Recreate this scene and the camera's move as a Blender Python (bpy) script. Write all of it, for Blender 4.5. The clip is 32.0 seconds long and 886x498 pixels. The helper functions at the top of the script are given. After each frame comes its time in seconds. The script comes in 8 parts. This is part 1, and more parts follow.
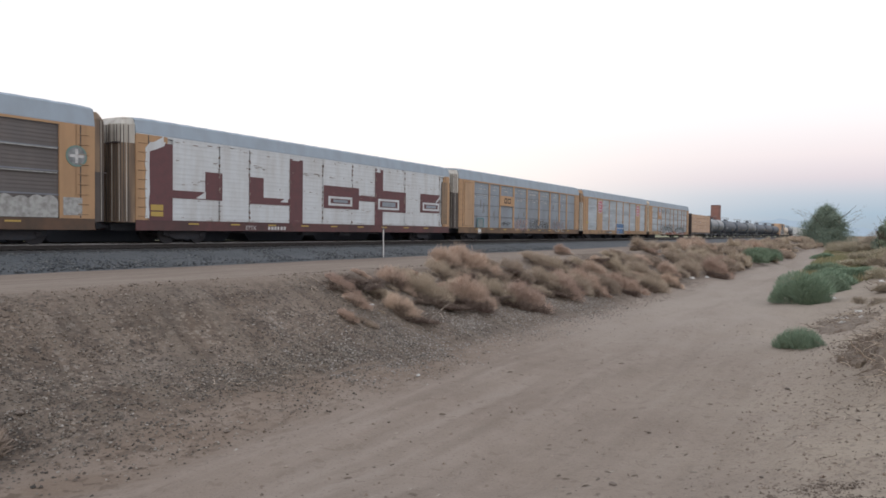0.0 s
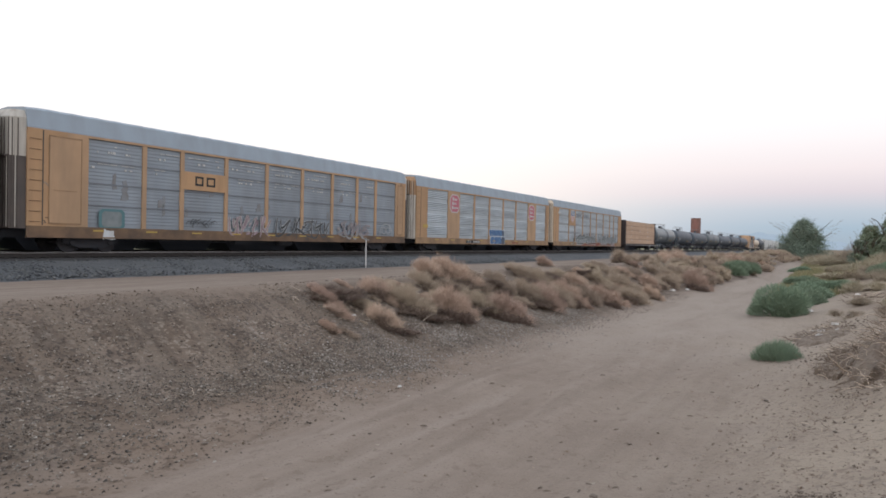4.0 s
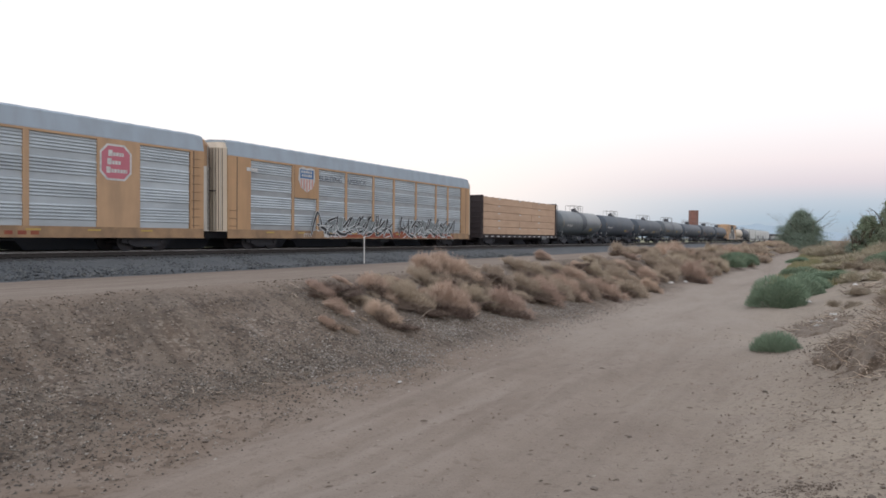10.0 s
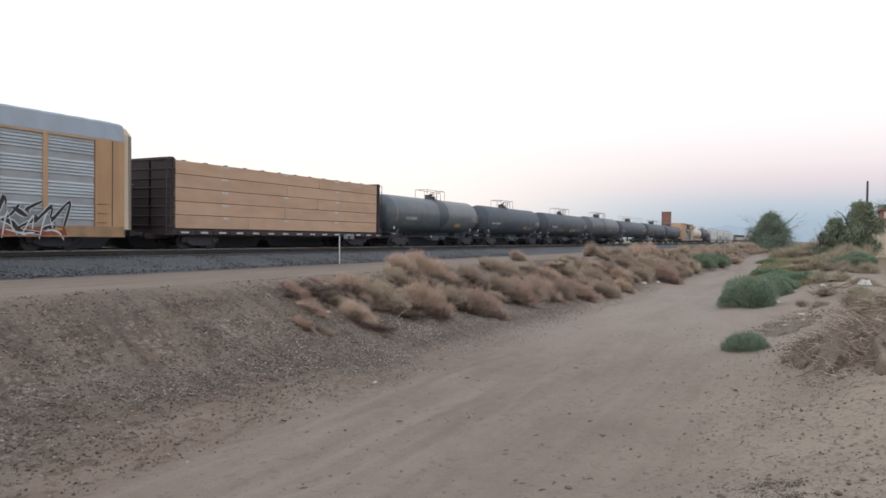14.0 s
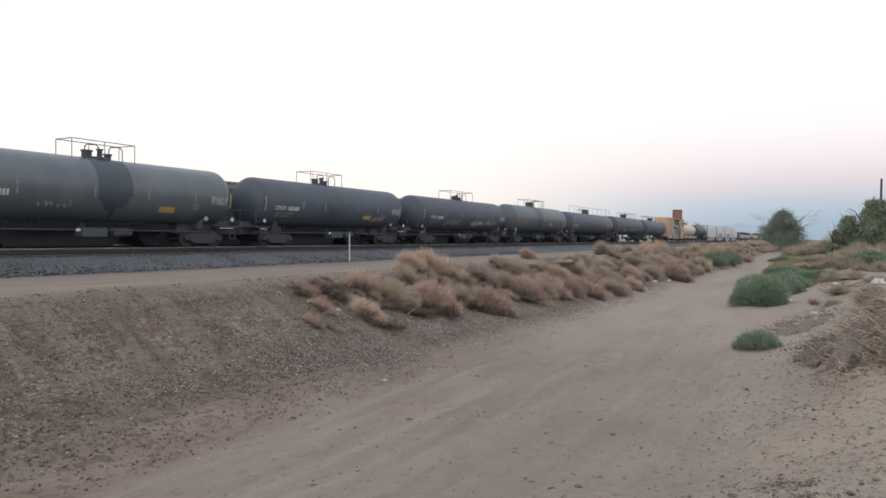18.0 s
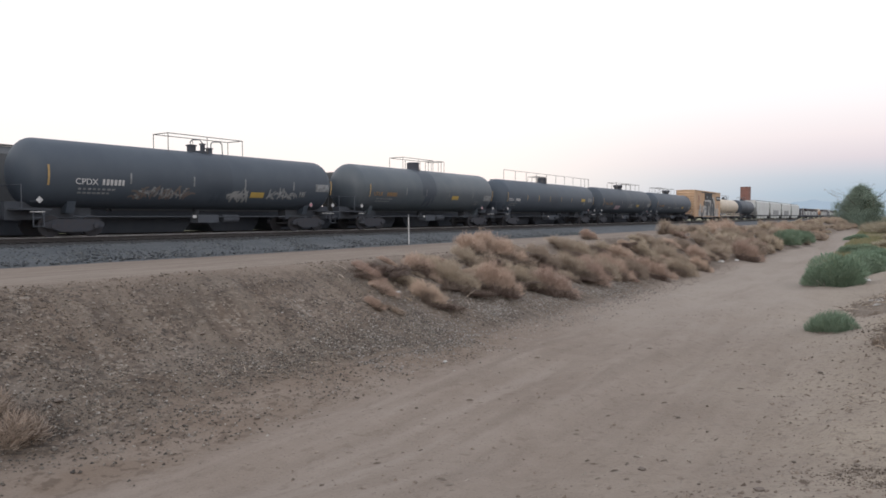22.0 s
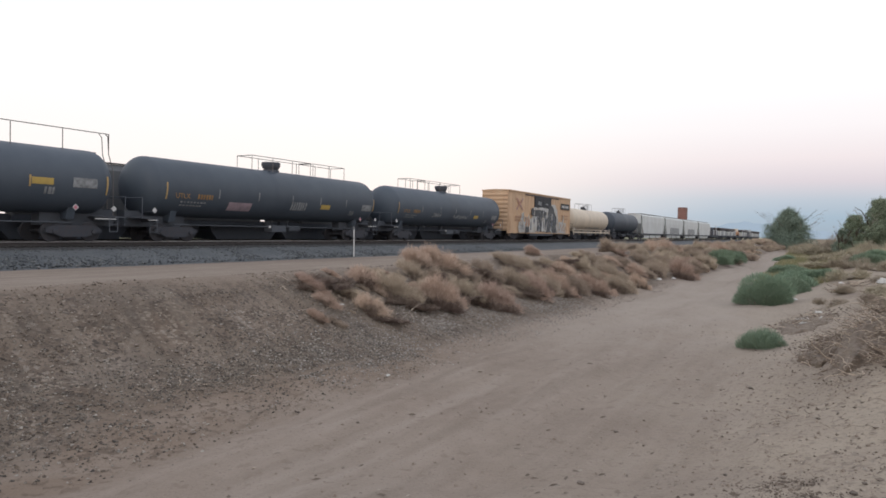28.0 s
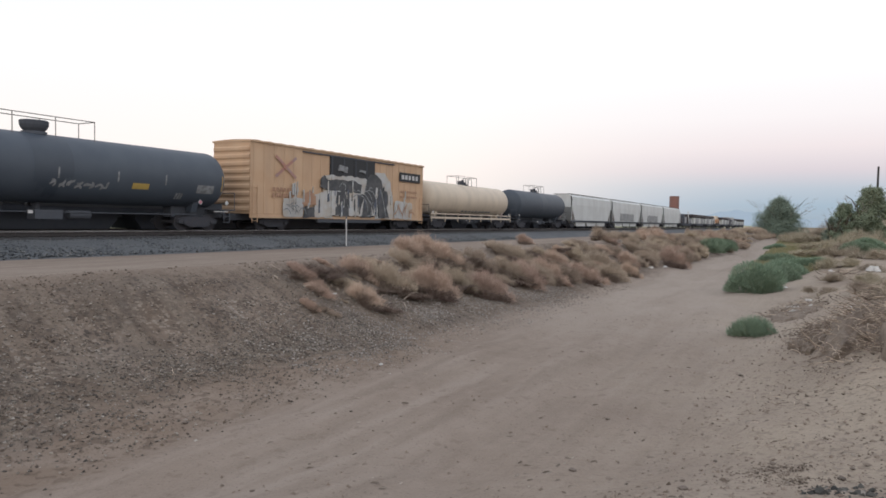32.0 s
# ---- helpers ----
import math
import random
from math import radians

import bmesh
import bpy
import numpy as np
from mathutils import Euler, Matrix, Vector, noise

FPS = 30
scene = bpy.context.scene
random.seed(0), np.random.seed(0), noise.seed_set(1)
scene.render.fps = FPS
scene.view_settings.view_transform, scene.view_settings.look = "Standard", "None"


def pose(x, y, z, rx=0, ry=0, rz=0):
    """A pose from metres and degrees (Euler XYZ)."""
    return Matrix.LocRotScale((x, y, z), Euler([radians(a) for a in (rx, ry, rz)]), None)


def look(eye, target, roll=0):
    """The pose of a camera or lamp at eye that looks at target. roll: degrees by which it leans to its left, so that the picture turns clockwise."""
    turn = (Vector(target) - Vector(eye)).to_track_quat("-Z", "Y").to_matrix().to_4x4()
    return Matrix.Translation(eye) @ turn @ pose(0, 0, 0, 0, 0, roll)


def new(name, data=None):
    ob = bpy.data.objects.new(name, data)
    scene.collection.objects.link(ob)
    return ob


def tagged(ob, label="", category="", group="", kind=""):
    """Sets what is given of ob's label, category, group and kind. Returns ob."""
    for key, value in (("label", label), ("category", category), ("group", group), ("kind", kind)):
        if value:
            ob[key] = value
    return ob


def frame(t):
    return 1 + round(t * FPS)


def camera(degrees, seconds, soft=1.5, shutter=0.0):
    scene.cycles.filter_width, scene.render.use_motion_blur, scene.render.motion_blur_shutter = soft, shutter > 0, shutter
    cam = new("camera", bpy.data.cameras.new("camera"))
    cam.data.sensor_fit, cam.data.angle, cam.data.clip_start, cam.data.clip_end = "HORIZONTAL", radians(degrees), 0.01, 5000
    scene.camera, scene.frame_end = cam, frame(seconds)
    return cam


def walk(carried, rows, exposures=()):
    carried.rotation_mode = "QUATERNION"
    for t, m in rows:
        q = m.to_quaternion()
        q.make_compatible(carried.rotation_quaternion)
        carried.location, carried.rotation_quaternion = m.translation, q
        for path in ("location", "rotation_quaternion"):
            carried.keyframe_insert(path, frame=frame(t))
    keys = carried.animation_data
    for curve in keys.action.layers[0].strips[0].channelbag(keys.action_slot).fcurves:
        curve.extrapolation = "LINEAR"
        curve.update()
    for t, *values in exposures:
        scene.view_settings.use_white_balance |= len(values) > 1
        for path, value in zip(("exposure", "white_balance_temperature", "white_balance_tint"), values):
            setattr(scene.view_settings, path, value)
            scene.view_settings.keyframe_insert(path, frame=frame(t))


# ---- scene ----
# x runs along the railway, y across it towards the train, z up from the rail's top; metres.
EYE = 0.844
HEADING = -57.91
TRACK = 29.7
cam = camera(66.8, 32.0, soft=1.65)
# the hand-held camera: seconds, yaw, pitch, roll
walk(cam, [(t, pose(0, 0, EYE, 90 + p, r, HEADING + a)) for t, a, p, r in (
    (0, 0.00, -1.61, -0.80),
    (0.5, 0.30, -1.51, -0.38),
    (1, 0.97, -1.34, 0.05),
    (1.5, 0.91, -1.10, 0.12),
    (2, 1.41, -0.89, -0.20),
    (2.5, 0.92, -0.45, -0.44),
    (3, -0.04, -0.01, -0.66),
    (3.5, -1.11, -0.32, -0.79),
    (4, -1.47, -0.66, -1.24),
    (4.5, -1.37, -0.74, -1.07),
    (6.5, -0.40, -1.43, -0.84),
    (7, -1.29, -0.90, -1.02),
    (7.5, -1.12, -0.96, -1.56),
    (8, -0.94, -0.85, -1.18),
    (8.5, -1.54, -1.32, -0.79),
    (9, -0.89, -1.21, -0.69),
    (9.5, -1.40, -0.91, -0.34),
    (10, -1.63, -1.07, -0.56),
    (10.5, -1.46, -0.83, -0.82),
    (11, -2.13, -0.76, -0.76),
    (11.5, -2.62, -0.65, -0.59),
    (12, -2.64, -0.75, -0.71),
    (12.5, -2.98, -0.63, -0.57),
    (13, -3.57, -0.61, -0.06),
    (13.5, -3.55, -1.10, -0.71),
    (15.5, -4.01, -0.85, -0.53),
    (16, -2.69, -1.43, -0.09),
    (16.5, -1.78, -1.51, -0.10),
    (17, -0.78, -1.41, -1.18),
    (17.5, -0.41, -2.39, -2.45),
    (18, -2.86, -1.21, -0.77),
    (18.5, -1.84, -0.83, 0.18),
    (19, -0.43, -0.02, 0.17),
    (19.5, -0.05, -0.85, 0.14),
    (20, 1.82, -1.16, 0.07),
    (20.5, 3.17, -1.79, 0.10),
    (21, 3.29, -1.56, -0.02),
    (21.5, 2.83, -2.03, -0.20),
    (22, 2.13, -2.77, 0.05),
    (22.5, 1.93, -1.57, -0.39),
    (23, 1.55, -1.15, -0.19),
    (23.5, 0.95, -0.62, -0.29),
    (24, 0.33, -0.89, -0.65),
    (24.5, -0.15, -1.49, -0.69),
    (25, -1.09, -1.98, -1.10),
    (25.5, -2.90, -1.53, -1.11),
    (27.5, -2.58, -1.63, -1.63),
    (28, -2.48, -1.56, -1.24),
    (28.5, -2.48, -1.94, -0.82),
    (29, -2.53, -1.72, -0.98),
    (29.5, -3.37, -2.06, -1.55),
    (30, -3.54, -2.27, -1.36),
    (30.5, -4.39, -1.79, -1.35),
    (31, -4.17, -1.72, -0.93),
    (31.5, -3.57, -2.01, -1.11),
    (32, -3.12, -2.48, -1.14),
)], exposures=((0, 0.0), (26, 0.0), (29, -0.06), (32, -0.06)))


def along(t):
    """How far the train has gone at t seconds."""
    k = t / 10
    return 84.218 * k - 8.535 * k ** 2 + 4.672 * k ** 3 - 0.668 * k ** 4


# ---- light ----
world = bpy.data.worlds.new("dusk_sky")
scene.world = world
world.use_nodes = True
wt = world.node_tree
wt.nodes.clear()
w_out = wt.nodes.new("ShaderNodeOutputWorld")
w_bg = wt.nodes.new("ShaderNodeBackground")
w_tc = wt.nodes.new("ShaderNodeTexCoord")
w_sep = wt.nodes.new("ShaderNodeSeparateXYZ")
wt.links.new(w_tc.outputs["Generated"], w_sep.inputs[0])


def w_ramp(stops):
    n = wt.nodes.new("ShaderNodeValToRGB")
    while len(n.color_ramp.elements) < len(stops):
        n.color_ramp.elements.new(0.5)
    for e, (p, c) in zip(n.color_ramp.elements, stops):
        e.position, e.color = p, (*c, 1)
    return n


# the evening sky: a band of blue earth shadow and pink above it away from the sunset, white glare elsewhere
east = w_ramp([(0.0, (0.35, 0.45, 0.54)), (0.028, (0.32, 0.48, 0.63)), (0.05, (0.42, 0.53, 0.675)), (0.075, (0.65, 0.605, 0.715)),
               (0.105, (0.82, 0.735, 0.805)), (0.145, (0.92, 0.86, 0.91)), (0.2, (0.98, 0.955, 0.985)), (0.27, (1.0, 1.0, 1.03)), (1.0, (0.945, 1.0, 1.14))])
west = w_ramp([(0.0, (0.99, 0.90, 0.885)), (0.06, (1.0, 0.925, 0.92)), (0.2, (1.0, 0.99, 1.01)), (1.0, (0.945, 1.0, 1.14))])
w_dot = wt.nodes.new("ShaderNodeVectorMath")
w_dot.operation = "DOT_PRODUCT"
w_dot.inputs[1].default_value = (math.cos(radians(-28)), math.sin(radians(-28)), 0)
w_map = wt.nodes.new("ShaderNodeMapRange")
w_map.interpolation_type = "SMOOTHSTEP"
for i, v in ((1, 0.48), (2, 0.90), (3, 0.0), (4, 1.0)):
    w_map.inputs[i].default_value = v
w_mix = wt.nodes.new("ShaderNodeMix")
w_mix.data_type = "RGBA"
wt.links.new(w_tc.outputs["Generated"], w_dot.inputs[0])
wt.links.new(w_dot.outputs["Value"], w_map.inputs[0])
for n in (east, west):
    wt.links.new(w_sep.outputs["Z"], n.inputs[0])
wt.links.new(w_map.outputs[0], w_mix.inputs[0])
wt.links.new(west.outputs[0], w_mix.inputs[6])
wt.links.new(east.outputs[0], w_mix.inputs[7])
w_sky = wt.nodes.new("ShaderNodeTexSky")
w_sky.sky_type, w_sky.sun_disc, w_sky.sun_elevation, w_sky.sun_rotation = "NISHITA", False, radians(2), radians(-80)
w_dim = wt.nodes.new("ShaderNodeMix")
w_dim.data_type, w_dim.blend_type = "RGBA", "ADD"
w_dim.inputs[0].default_value = 0.05
wt.links.new(w_mix.outputs[2], w_dim.inputs[6])
wt.links.new(w_sky.outputs[0], w_dim.inputs[7])
wt.links.new(w_dim.outputs[2], w_bg.inputs[0])
w_bg.inputs[1].default_value = 1.0
wt.links.new(w_bg.outputs[0], w_out.inputs[0])

glow = bpy.data.lights.new("sunset_glow", "SUN")
glow.energy, glow.angle, glow.color = 0.45, radians(40), (1.0, 0.95, 0.9)
new("sunset_glow", glow).matrix_world = look((0, 0, 0), (10, 3, -3.5))

# ---- materials ----
def material(name, base, rough=0.8, metal=0.0, second=None, scale=1.0, amount=0.5, grime=None, grime_scale=(0.8, 0.8, 0.25), grime_amount=0.4,
             bump=0.0, bump_scale=40.0, spread=0.0, detail=6.0):
    """A procedural surface: base mixed with a second tone by fine noise, with streaks of grime, relief and a spread from piece to piece."""
    m = bpy.data.materials.new(name)
    m.use_nodes = True
    nt = m.node_tree
    b = nt.nodes["Principled BSDF"]
    b.inputs["Roughness"].default_value, b.inputs["Metallic"].default_value = rough, metal
    tc = nt.nodes.new("ShaderNodeTexCoord")

    def noise_at(sc, det=detail, size=(1, 1, 1)):
        mp = nt.nodes.new("ShaderNodeMapping")
        mp.inputs["Scale"].default_value = size
        nz = nt.nodes.new("ShaderNodeTexNoise")
        nz.inputs["Scale"].default_value, nz.inputs["Detail"].default_value = sc, det
        nt.links.new(tc.outputs["Object"], mp.inputs[0])
        nt.links.new(mp.outputs[0], nz.inputs["Vector"])
        return nz

    def mixed(a, c, fac, lo, hi, top):
        rg = nt.nodes.new("ShaderNodeMapRange")
        for i, v in ((1, lo), (2, hi), (3, 0.0), (4, top)):
            rg.inputs[i].default_value = v
        nt.links.new(fac.outputs[0], rg.inputs[0])
        mx = nt.nodes.new("ShaderNodeMix")
        mx.data_type = "RGBA"
        nt.links.new(rg.outputs[0], mx.inputs[0])
        if a is None:
            mx.inputs[6].default_value = (*base, 1)
        else:
            nt.links.new(a, mx.inputs[6])
        mx.inputs[7].default_value = (*c, 1)
        return mx.outputs[2]

    col = None
    if second:
        col = mixed(col, second, noise_at(scale), 0.38, 0.66, amount)
    if grime:
        col = mixed(col, grime, noise_at(1.0, 8, grime_scale), 0.42, 0.7, grime_amount)
    if spread:
        info = nt.nodes.new("ShaderNodeObjectInfo")
        hs = nt.nodes.new("ShaderNodeHueSaturation")
        rg = nt.nodes.new("ShaderNodeMapRange")
        rg.inputs[3].default_value, rg.inputs[4].default_value = 1 - spread, 1 + spread
        nt.links.new(info.outputs["Random"], rg.inputs[0])
        nt.links.new(rg.outputs[0], hs.inputs["Value"])
        if col is None:
            hs.inputs["Color"].default_value = (*base, 1)
        else:
            nt.links.new(col, hs.inputs["Color"])
        col = hs.outputs[0]
    if col is None:
        b.inputs["Base Color"].default_value = (*base, 1)
    else:
        nt.links.new(col, b.inputs["Base Color"])
    if bump:
        bp = nt.nodes.new("ShaderNodeBump")
        bp.inputs["Strength"].default_value, bp.inputs["Distance"].default_value = bump, 0.02
        nt.links.new(noise_at(bump_scale, 4).outputs[0], bp.inputs["Height"])
        nt.links.new(bp.outputs[0], b.inputs["Normal"])
    return m


def island_material(name, tones, rough=0.9):
    """Many loose pieces in one mesh, each with a tone of its own."""
    m = bpy.data.materials.new(name)
    m.use_nodes = True
    nt = m.node_tree
    b = nt.nodes["Principled BSDF"]
    b.inputs["Roughness"].default_value = rough
    b.inputs["Specular IOR Level"].default_value = 0.2
    g = nt.nodes.new("ShaderNodeNewGeometry")
    r = nt.nodes.new("ShaderNodeValToRGB")
    while len(r.color_ramp.elements) < len(tones):
        r.color_ramp.elements.new(0.5)
    for i, (e, c) in enumerate(zip(r.color_ramp.elements, tones)):
        e.position, e.color = i / (len(tones) - 1), (*c, 1)
    nt.links.new(g.outputs["Random Per Island"], r.inputs[0])
    nt.links.new(r.outputs[0], b.inputs["Base Color"])
    return m


YELLOW = (0.445, 0.272, 0.148)
M_yellow = material("weathered_yellow_paint", YELLOW, 0.65, second=(0.40, 0.26, 0.14), scale=2.2, grime=(0.24, 0.15, 0.09), grime_scale=(1.6, 1.6, 0.3), grime_amount=0.5, bump=0.1, spread=0.06)
M_galv = material("dull_galvanised_steel", (0.43, 0.48, 0.52), 0.55, 0.1, second=(0.36, 0.405, 0.45), scale=1.3, grime=(0.225, 0.25, 0.275), grime_scale=(0.3, 0.3, 1.6), grime_amount=0.6, bump=0.05, spread=0.05)
M_galv_dark = material("dirty_dark_steel_screen", (0.17, 0.19, 0.22), 0.6, 0.2, second=(0.22, 0.24, 0.28), scale=1.5, grime=(0.12, 0.12, 0.13), grime_amount=0.5, bump=0.05, spread=0.08)
M_galv_mid = material("grey_steel_screen", (0.25, 0.29, 0.335), 0.55, 0.2, second=(0.30, 0.34, 0.38), scale=1.2, grime=(0.18, 0.19, 0.2), grime_amount=0.5, bump=0.05, spread=0.06)
M_flat_band = material("darker_grey_steel", (0.33, 0.36, 0.385), 0.65, second=(0.27, 0.295, 0.32), scale=1.6, amount=0.8, grime=(0.23, 0.225, 0.22), grime_scale=(0.5, 0.5, 2.0), grime_amount=0.5)
M_stain = material("brown_stained_steel", (0.225, 0.24, 0.26), 0.8, second=(0.19, 0.18, 0.18), scale=2.5, amount=0.8)
M_roof = material("grey_steel_roof", (0.31, 0.37, 0.435), 0.65, 0.1, second=(0.285, 0.34, 0.395), scale=0.8, grime=(0.25, 0.285, 0.32), grime_scale=(1.5, 0.6, 0.6), grime_amount=0.5, bump=0.05)
M_white = material("chalky_white_spray_paint", (0.57, 0.60, 0.625), 0.8, second=(0.51, 0.535, 0.555), scale=3, grime=(0.38, 0.36, 0.34), grime_scale=(2.0, 2.0, 0.3), grime_amount=0.4, bump=0.05)
M_maroon = material("maroon_spray_paint", (0.13, 0.055, 0.06), 0.7, second=(0.10, 0.05, 0.055), scale=2.5, amount=0.7)
M_maroon_sill = material("maroon_sill_paint", (0.12, 0.05, 0.05), 0.7, second=(0.07, 0.04, 0.04), scale=3, grime=(0.04, 0.035, 0.035), grime_amount=0.6)
M_brown_sill = material("brown_sill_paint", (0.12, 0.07, 0.045), 0.75, second=(0.07, 0.05, 0.04), scale=3, grime=(0.04, 0.035, 0.03), grime_amount=0.6)
M_under = material("sooty_underframe_steel", (0.078, 0.086, 0.102), 0.9, second=(0.09, 0.096, 0.108), scale=4, amount=0.6)
M_truck = material("rusty_cast_steel", (0.055, 0.06, 0.072), 0.9, second=(0.07, 0.063, 0.066), scale=5, amount=0.6, bump=0.2)
M_wheel = material("worn_wheel_steel", (0.052, 0.054, 0.062), 0.85, 0.0, second=(0.068, 0.057, 0.057), scale=6, amount=0.5)
M_black = material("weathered_black_tank_paint", (0.057, 0.071, 0.092), 0.55, second=(0.072, 0.087, 0.107), scale=1.1, grime=(0.072, 0.09, 0.112), grime_scale=(0.6, 0.6, 0.35), grime_amount=0.45, bump=0.03, spread=0.1)
M_black_grey = material("dusty_grey_black_tank_paint", (0.072, 0.092, 0.110), 0.36, second=(0.10, 0.118, 0.13), scale=1.0, grime=(0.15, 0.164, 0.172), grime_scale=(0.6, 0.6, 0.35), grime_amount=0.45, bump=0.03)
M_charcoal = material("charcoal_tank_paint", (0.064, 0.082, 0.100), 0.45, second=(0.085, 0.10, 0.115), scale=1.0, grime=(0.12, 0.132, 0.142), grime_scale=(0.6, 0.6, 0.35), grime_amount=0.45, bump=0.03)
M_spill = material("dull_oily_stain", (0.040, 0.053, 0.072), 0.5, second=(0.05, 0.064, 0.085), scale=0.8, amount=0.8)
M_cream = material("cream_tank_paint", (0.57, 0.485, 0.385), 0.55, second=(0.50, 0.425, 0.335), scale=1.0, grime=(0.36, 0.31, 0.25), grime_scale=(1.2, 1.2, 0.3), grime_amount=0.4)
M_hopper = material("pale_grey_hopper_paint", (0.55, 0.57, 0.565), 0.65, second=(0.49, 0.51, 0.51), scale=0.8, grime=(0.38, 0.38, 0.375), grime_scale=(0.8, 0.8, 0.25), grime_amount=0.4)
M_boxcar = material("faded_orange_yellow_boxcar_paint", (0.50, 0.33, 0.205), 0.7, second=(0.54, 0.38, 0.25), scale=0.8, amount=0.8, grime=(0.38, 0.27, 0.185), grime_scale=(1.4, 1.4, 0.3), grime_amount=0.5, bump=0.05)
M_wrap = material("tan_lumber_wrap", (0.49, 0.338, 0.238), 0.75, second=(0.43, 0.295, 0.205), scale=1.2, grime=(0.34, 0.22, 0.145), grime_scale=(0.5, 0.5, 2.5), grime_amount=0.4, bump=0.15, bump_scale=8, spread=0.06)
M_bulk = material("dark_brown_bulkhead_paint", (0.042, 0.031, 0.034), 0.7, second=(0.030, 0.026, 0.029), scale=2)
M_rail_post = material("grey_handrail_steel", (0.17, 0.155, 0.15), 0.6, 0.3)
M_white_mark = material("faded_white_stencil", (0.55, 0.55, 0.55), 0.8, second=(0.3, 0.3, 0.3), scale=6, amount=0.6)
M_dim_mark = material("dirty_white_stencil", (0.26, 0.27, 0.28), 0.8, second=(0.11, 0.118, 0.125), scale=5, amount=0.8)
M_yellow_mark = material("yellow_reflective_tape", (0.44, 0.31, 0.08), 0.6, second=(0.36, 0.25, 0.08), scale=5)
M_orange_mark = material("dull_orange_stencil", (0.30, 0.175, 0.07), 0.8, second=(0.17, 0.10, 0.05), scale=5, amount=0.7)
M_red = material("faded_red_paint", (0.45, 0.145, 0.19), 0.7, second=(0.42, 0.125, 0.165), scale=3)
M_faded_red = material("sun_bleached_red_paint", (0.50, 0.25, 0.22), 0.75, second=(0.46, 0.30, 0.25), scale=4)
M_blue = material("blue_spray_paint", (0.06, 0.13, 0.27), 0.7, second=(0.09, 0.19, 0.35), scale=2.5, amount=0.9)
M_teal = material("teal_spray_paint", (0.09, 0.19, 0.21), 0.7)
M_ink = material("black_spray_paint", (0.018, 0.02, 0.024), 0.65)
M_silver = material("silver_spray_paint", (0.38, 0.40, 0.42), 0.55, 0.2, second=(0.32, 0.34, 0.36), scale=3)
M_pink = material("pink_grey_spray_paint", (0.33, 0.25, 0.28), 0.75, second=(0.2, 0.16, 0.18), scale=3, amount=0.8)
M_rust_red = material("rust_red_spray_paint", (0.22, 0.05, 0.035), 0.75, second=(0.3, 0.12, 0.05), scale=2)
for m_, k_ in ((M_black, 0.35), (M_black_grey, 0.6), (M_under, 0.15), (M_truck, 0.15), (M_wheel, 0.15)):
    m_.node_tree.nodes["Principled BSDF"].inputs["Specular IOR Level"].default_value = k_
M_pale_spray = material("faded_pale_spray_paint", (0.46, 0.47, 0.47), 0.8, second=(0.40, 0.34, 0.27), scale=1.6, amount=0.9, grime=(0.34, 0.35, 0.36), grime_amount=0.6)
M_char = material("faded_black_spray_paint", (0.045, 0.05, 0.055), 0.75, second=(0.10, 0.10, 0.105), scale=2.2, amount=0.8)
M_faded = material("faded_brown_stencil", (0.34, 0.20, 0.135), 0.8, second=(0.42, 0.27, 0.17), scale=4)
M_faded_cross = material("faded_red_blue_mark", (0.40, 0.20, 0.155), 0.8, second=(0.30, 0.25, 0.27), scale=1.4, amount=0.8)
M_tape = material("yellow_orange_tape", (0.42, 0.29, 0.12), 0.7, second=(0.3, 0.2, 0.09), scale=5)
M_end = material("pale_grey_end_door_steel", (0.48, 0.46, 0.42), 0.5, second=(0.37, 0.35, 0.31), scale=1.2, grime=(0.20, 0.155, 0.12), grime_scale=(3.0, 3.0, 0.25), grime_amount=0.8)
M_ochre_end = material("dirty_ochre_end_door", (0.26, 0.18, 0.115), 0.7, second=(0.17, 0.12, 0.085), scale=1.3, grime=(0.07, 0.055, 0.05), grime_scale=(2.5, 2.5, 0.25), grime_amount=0.8)
M_ochre_orange = material("rust_streaked_orange_end", (0.40, 0.245, 0.13), 0.7, second=(0.30, 0.18, 0.10), scale=1.5, grime=(0.15, 0.10, 0.07), grime_scale=(2.5, 2.5, 0.25), grime_amount=0.7)
M_chip = material("rust_chip", (0.27, 0.215, 0.195), 0.85, second=(0.12, 0.09, 0.085), scale=6)
M_grey_spray = material("grey_spray_paint", (0.22, 0.23, 0.235), 0.8, second=(0.32, 0.32, 0.32), scale=1.2, amount=0.9)
M_rust_grey = material("rust_stained_steel", (0.145, 0.122, 0.112), 0.85, second=(0.10, 0.088, 0.085), scale=2)
M_post = material("faded_ochre_post_paint", (0.45, 0.295, 0.178), 0.7, second=(0.405, 0.262, 0.158), scale=2.2, grime=(0.24, 0.17, 0.115), grime_scale=(1.6, 1.6, 0.3), grime_amount=0.5)
M_ochre_sill = material("grimy_ochre_sill_paint", (0.34, 0.218, 0.125), 0.75, second=(0.24, 0.155, 0.095), scale=2.5, grime=(0.09, 0.065, 0.05), grime_scale=(1.2, 1.2, 0.8), grime_amount=0.6)
M_grey_teal = material("grey_teal_spray_paint", (0.16, 0.19, 0.20), 0.8, second=(0.24, 0.27, 0.28), scale=2.0, amount=0.9)
M_pale_blue = material("pale_blue_white_spray_paint", (0.42, 0.47, 0.53), 0.75)
M_grey_blue = material("grey_blue_spray_paint", (0.07, 0.085, 0.12), 0.75, second=(0.11, 0.13, 0.17), scale=3)
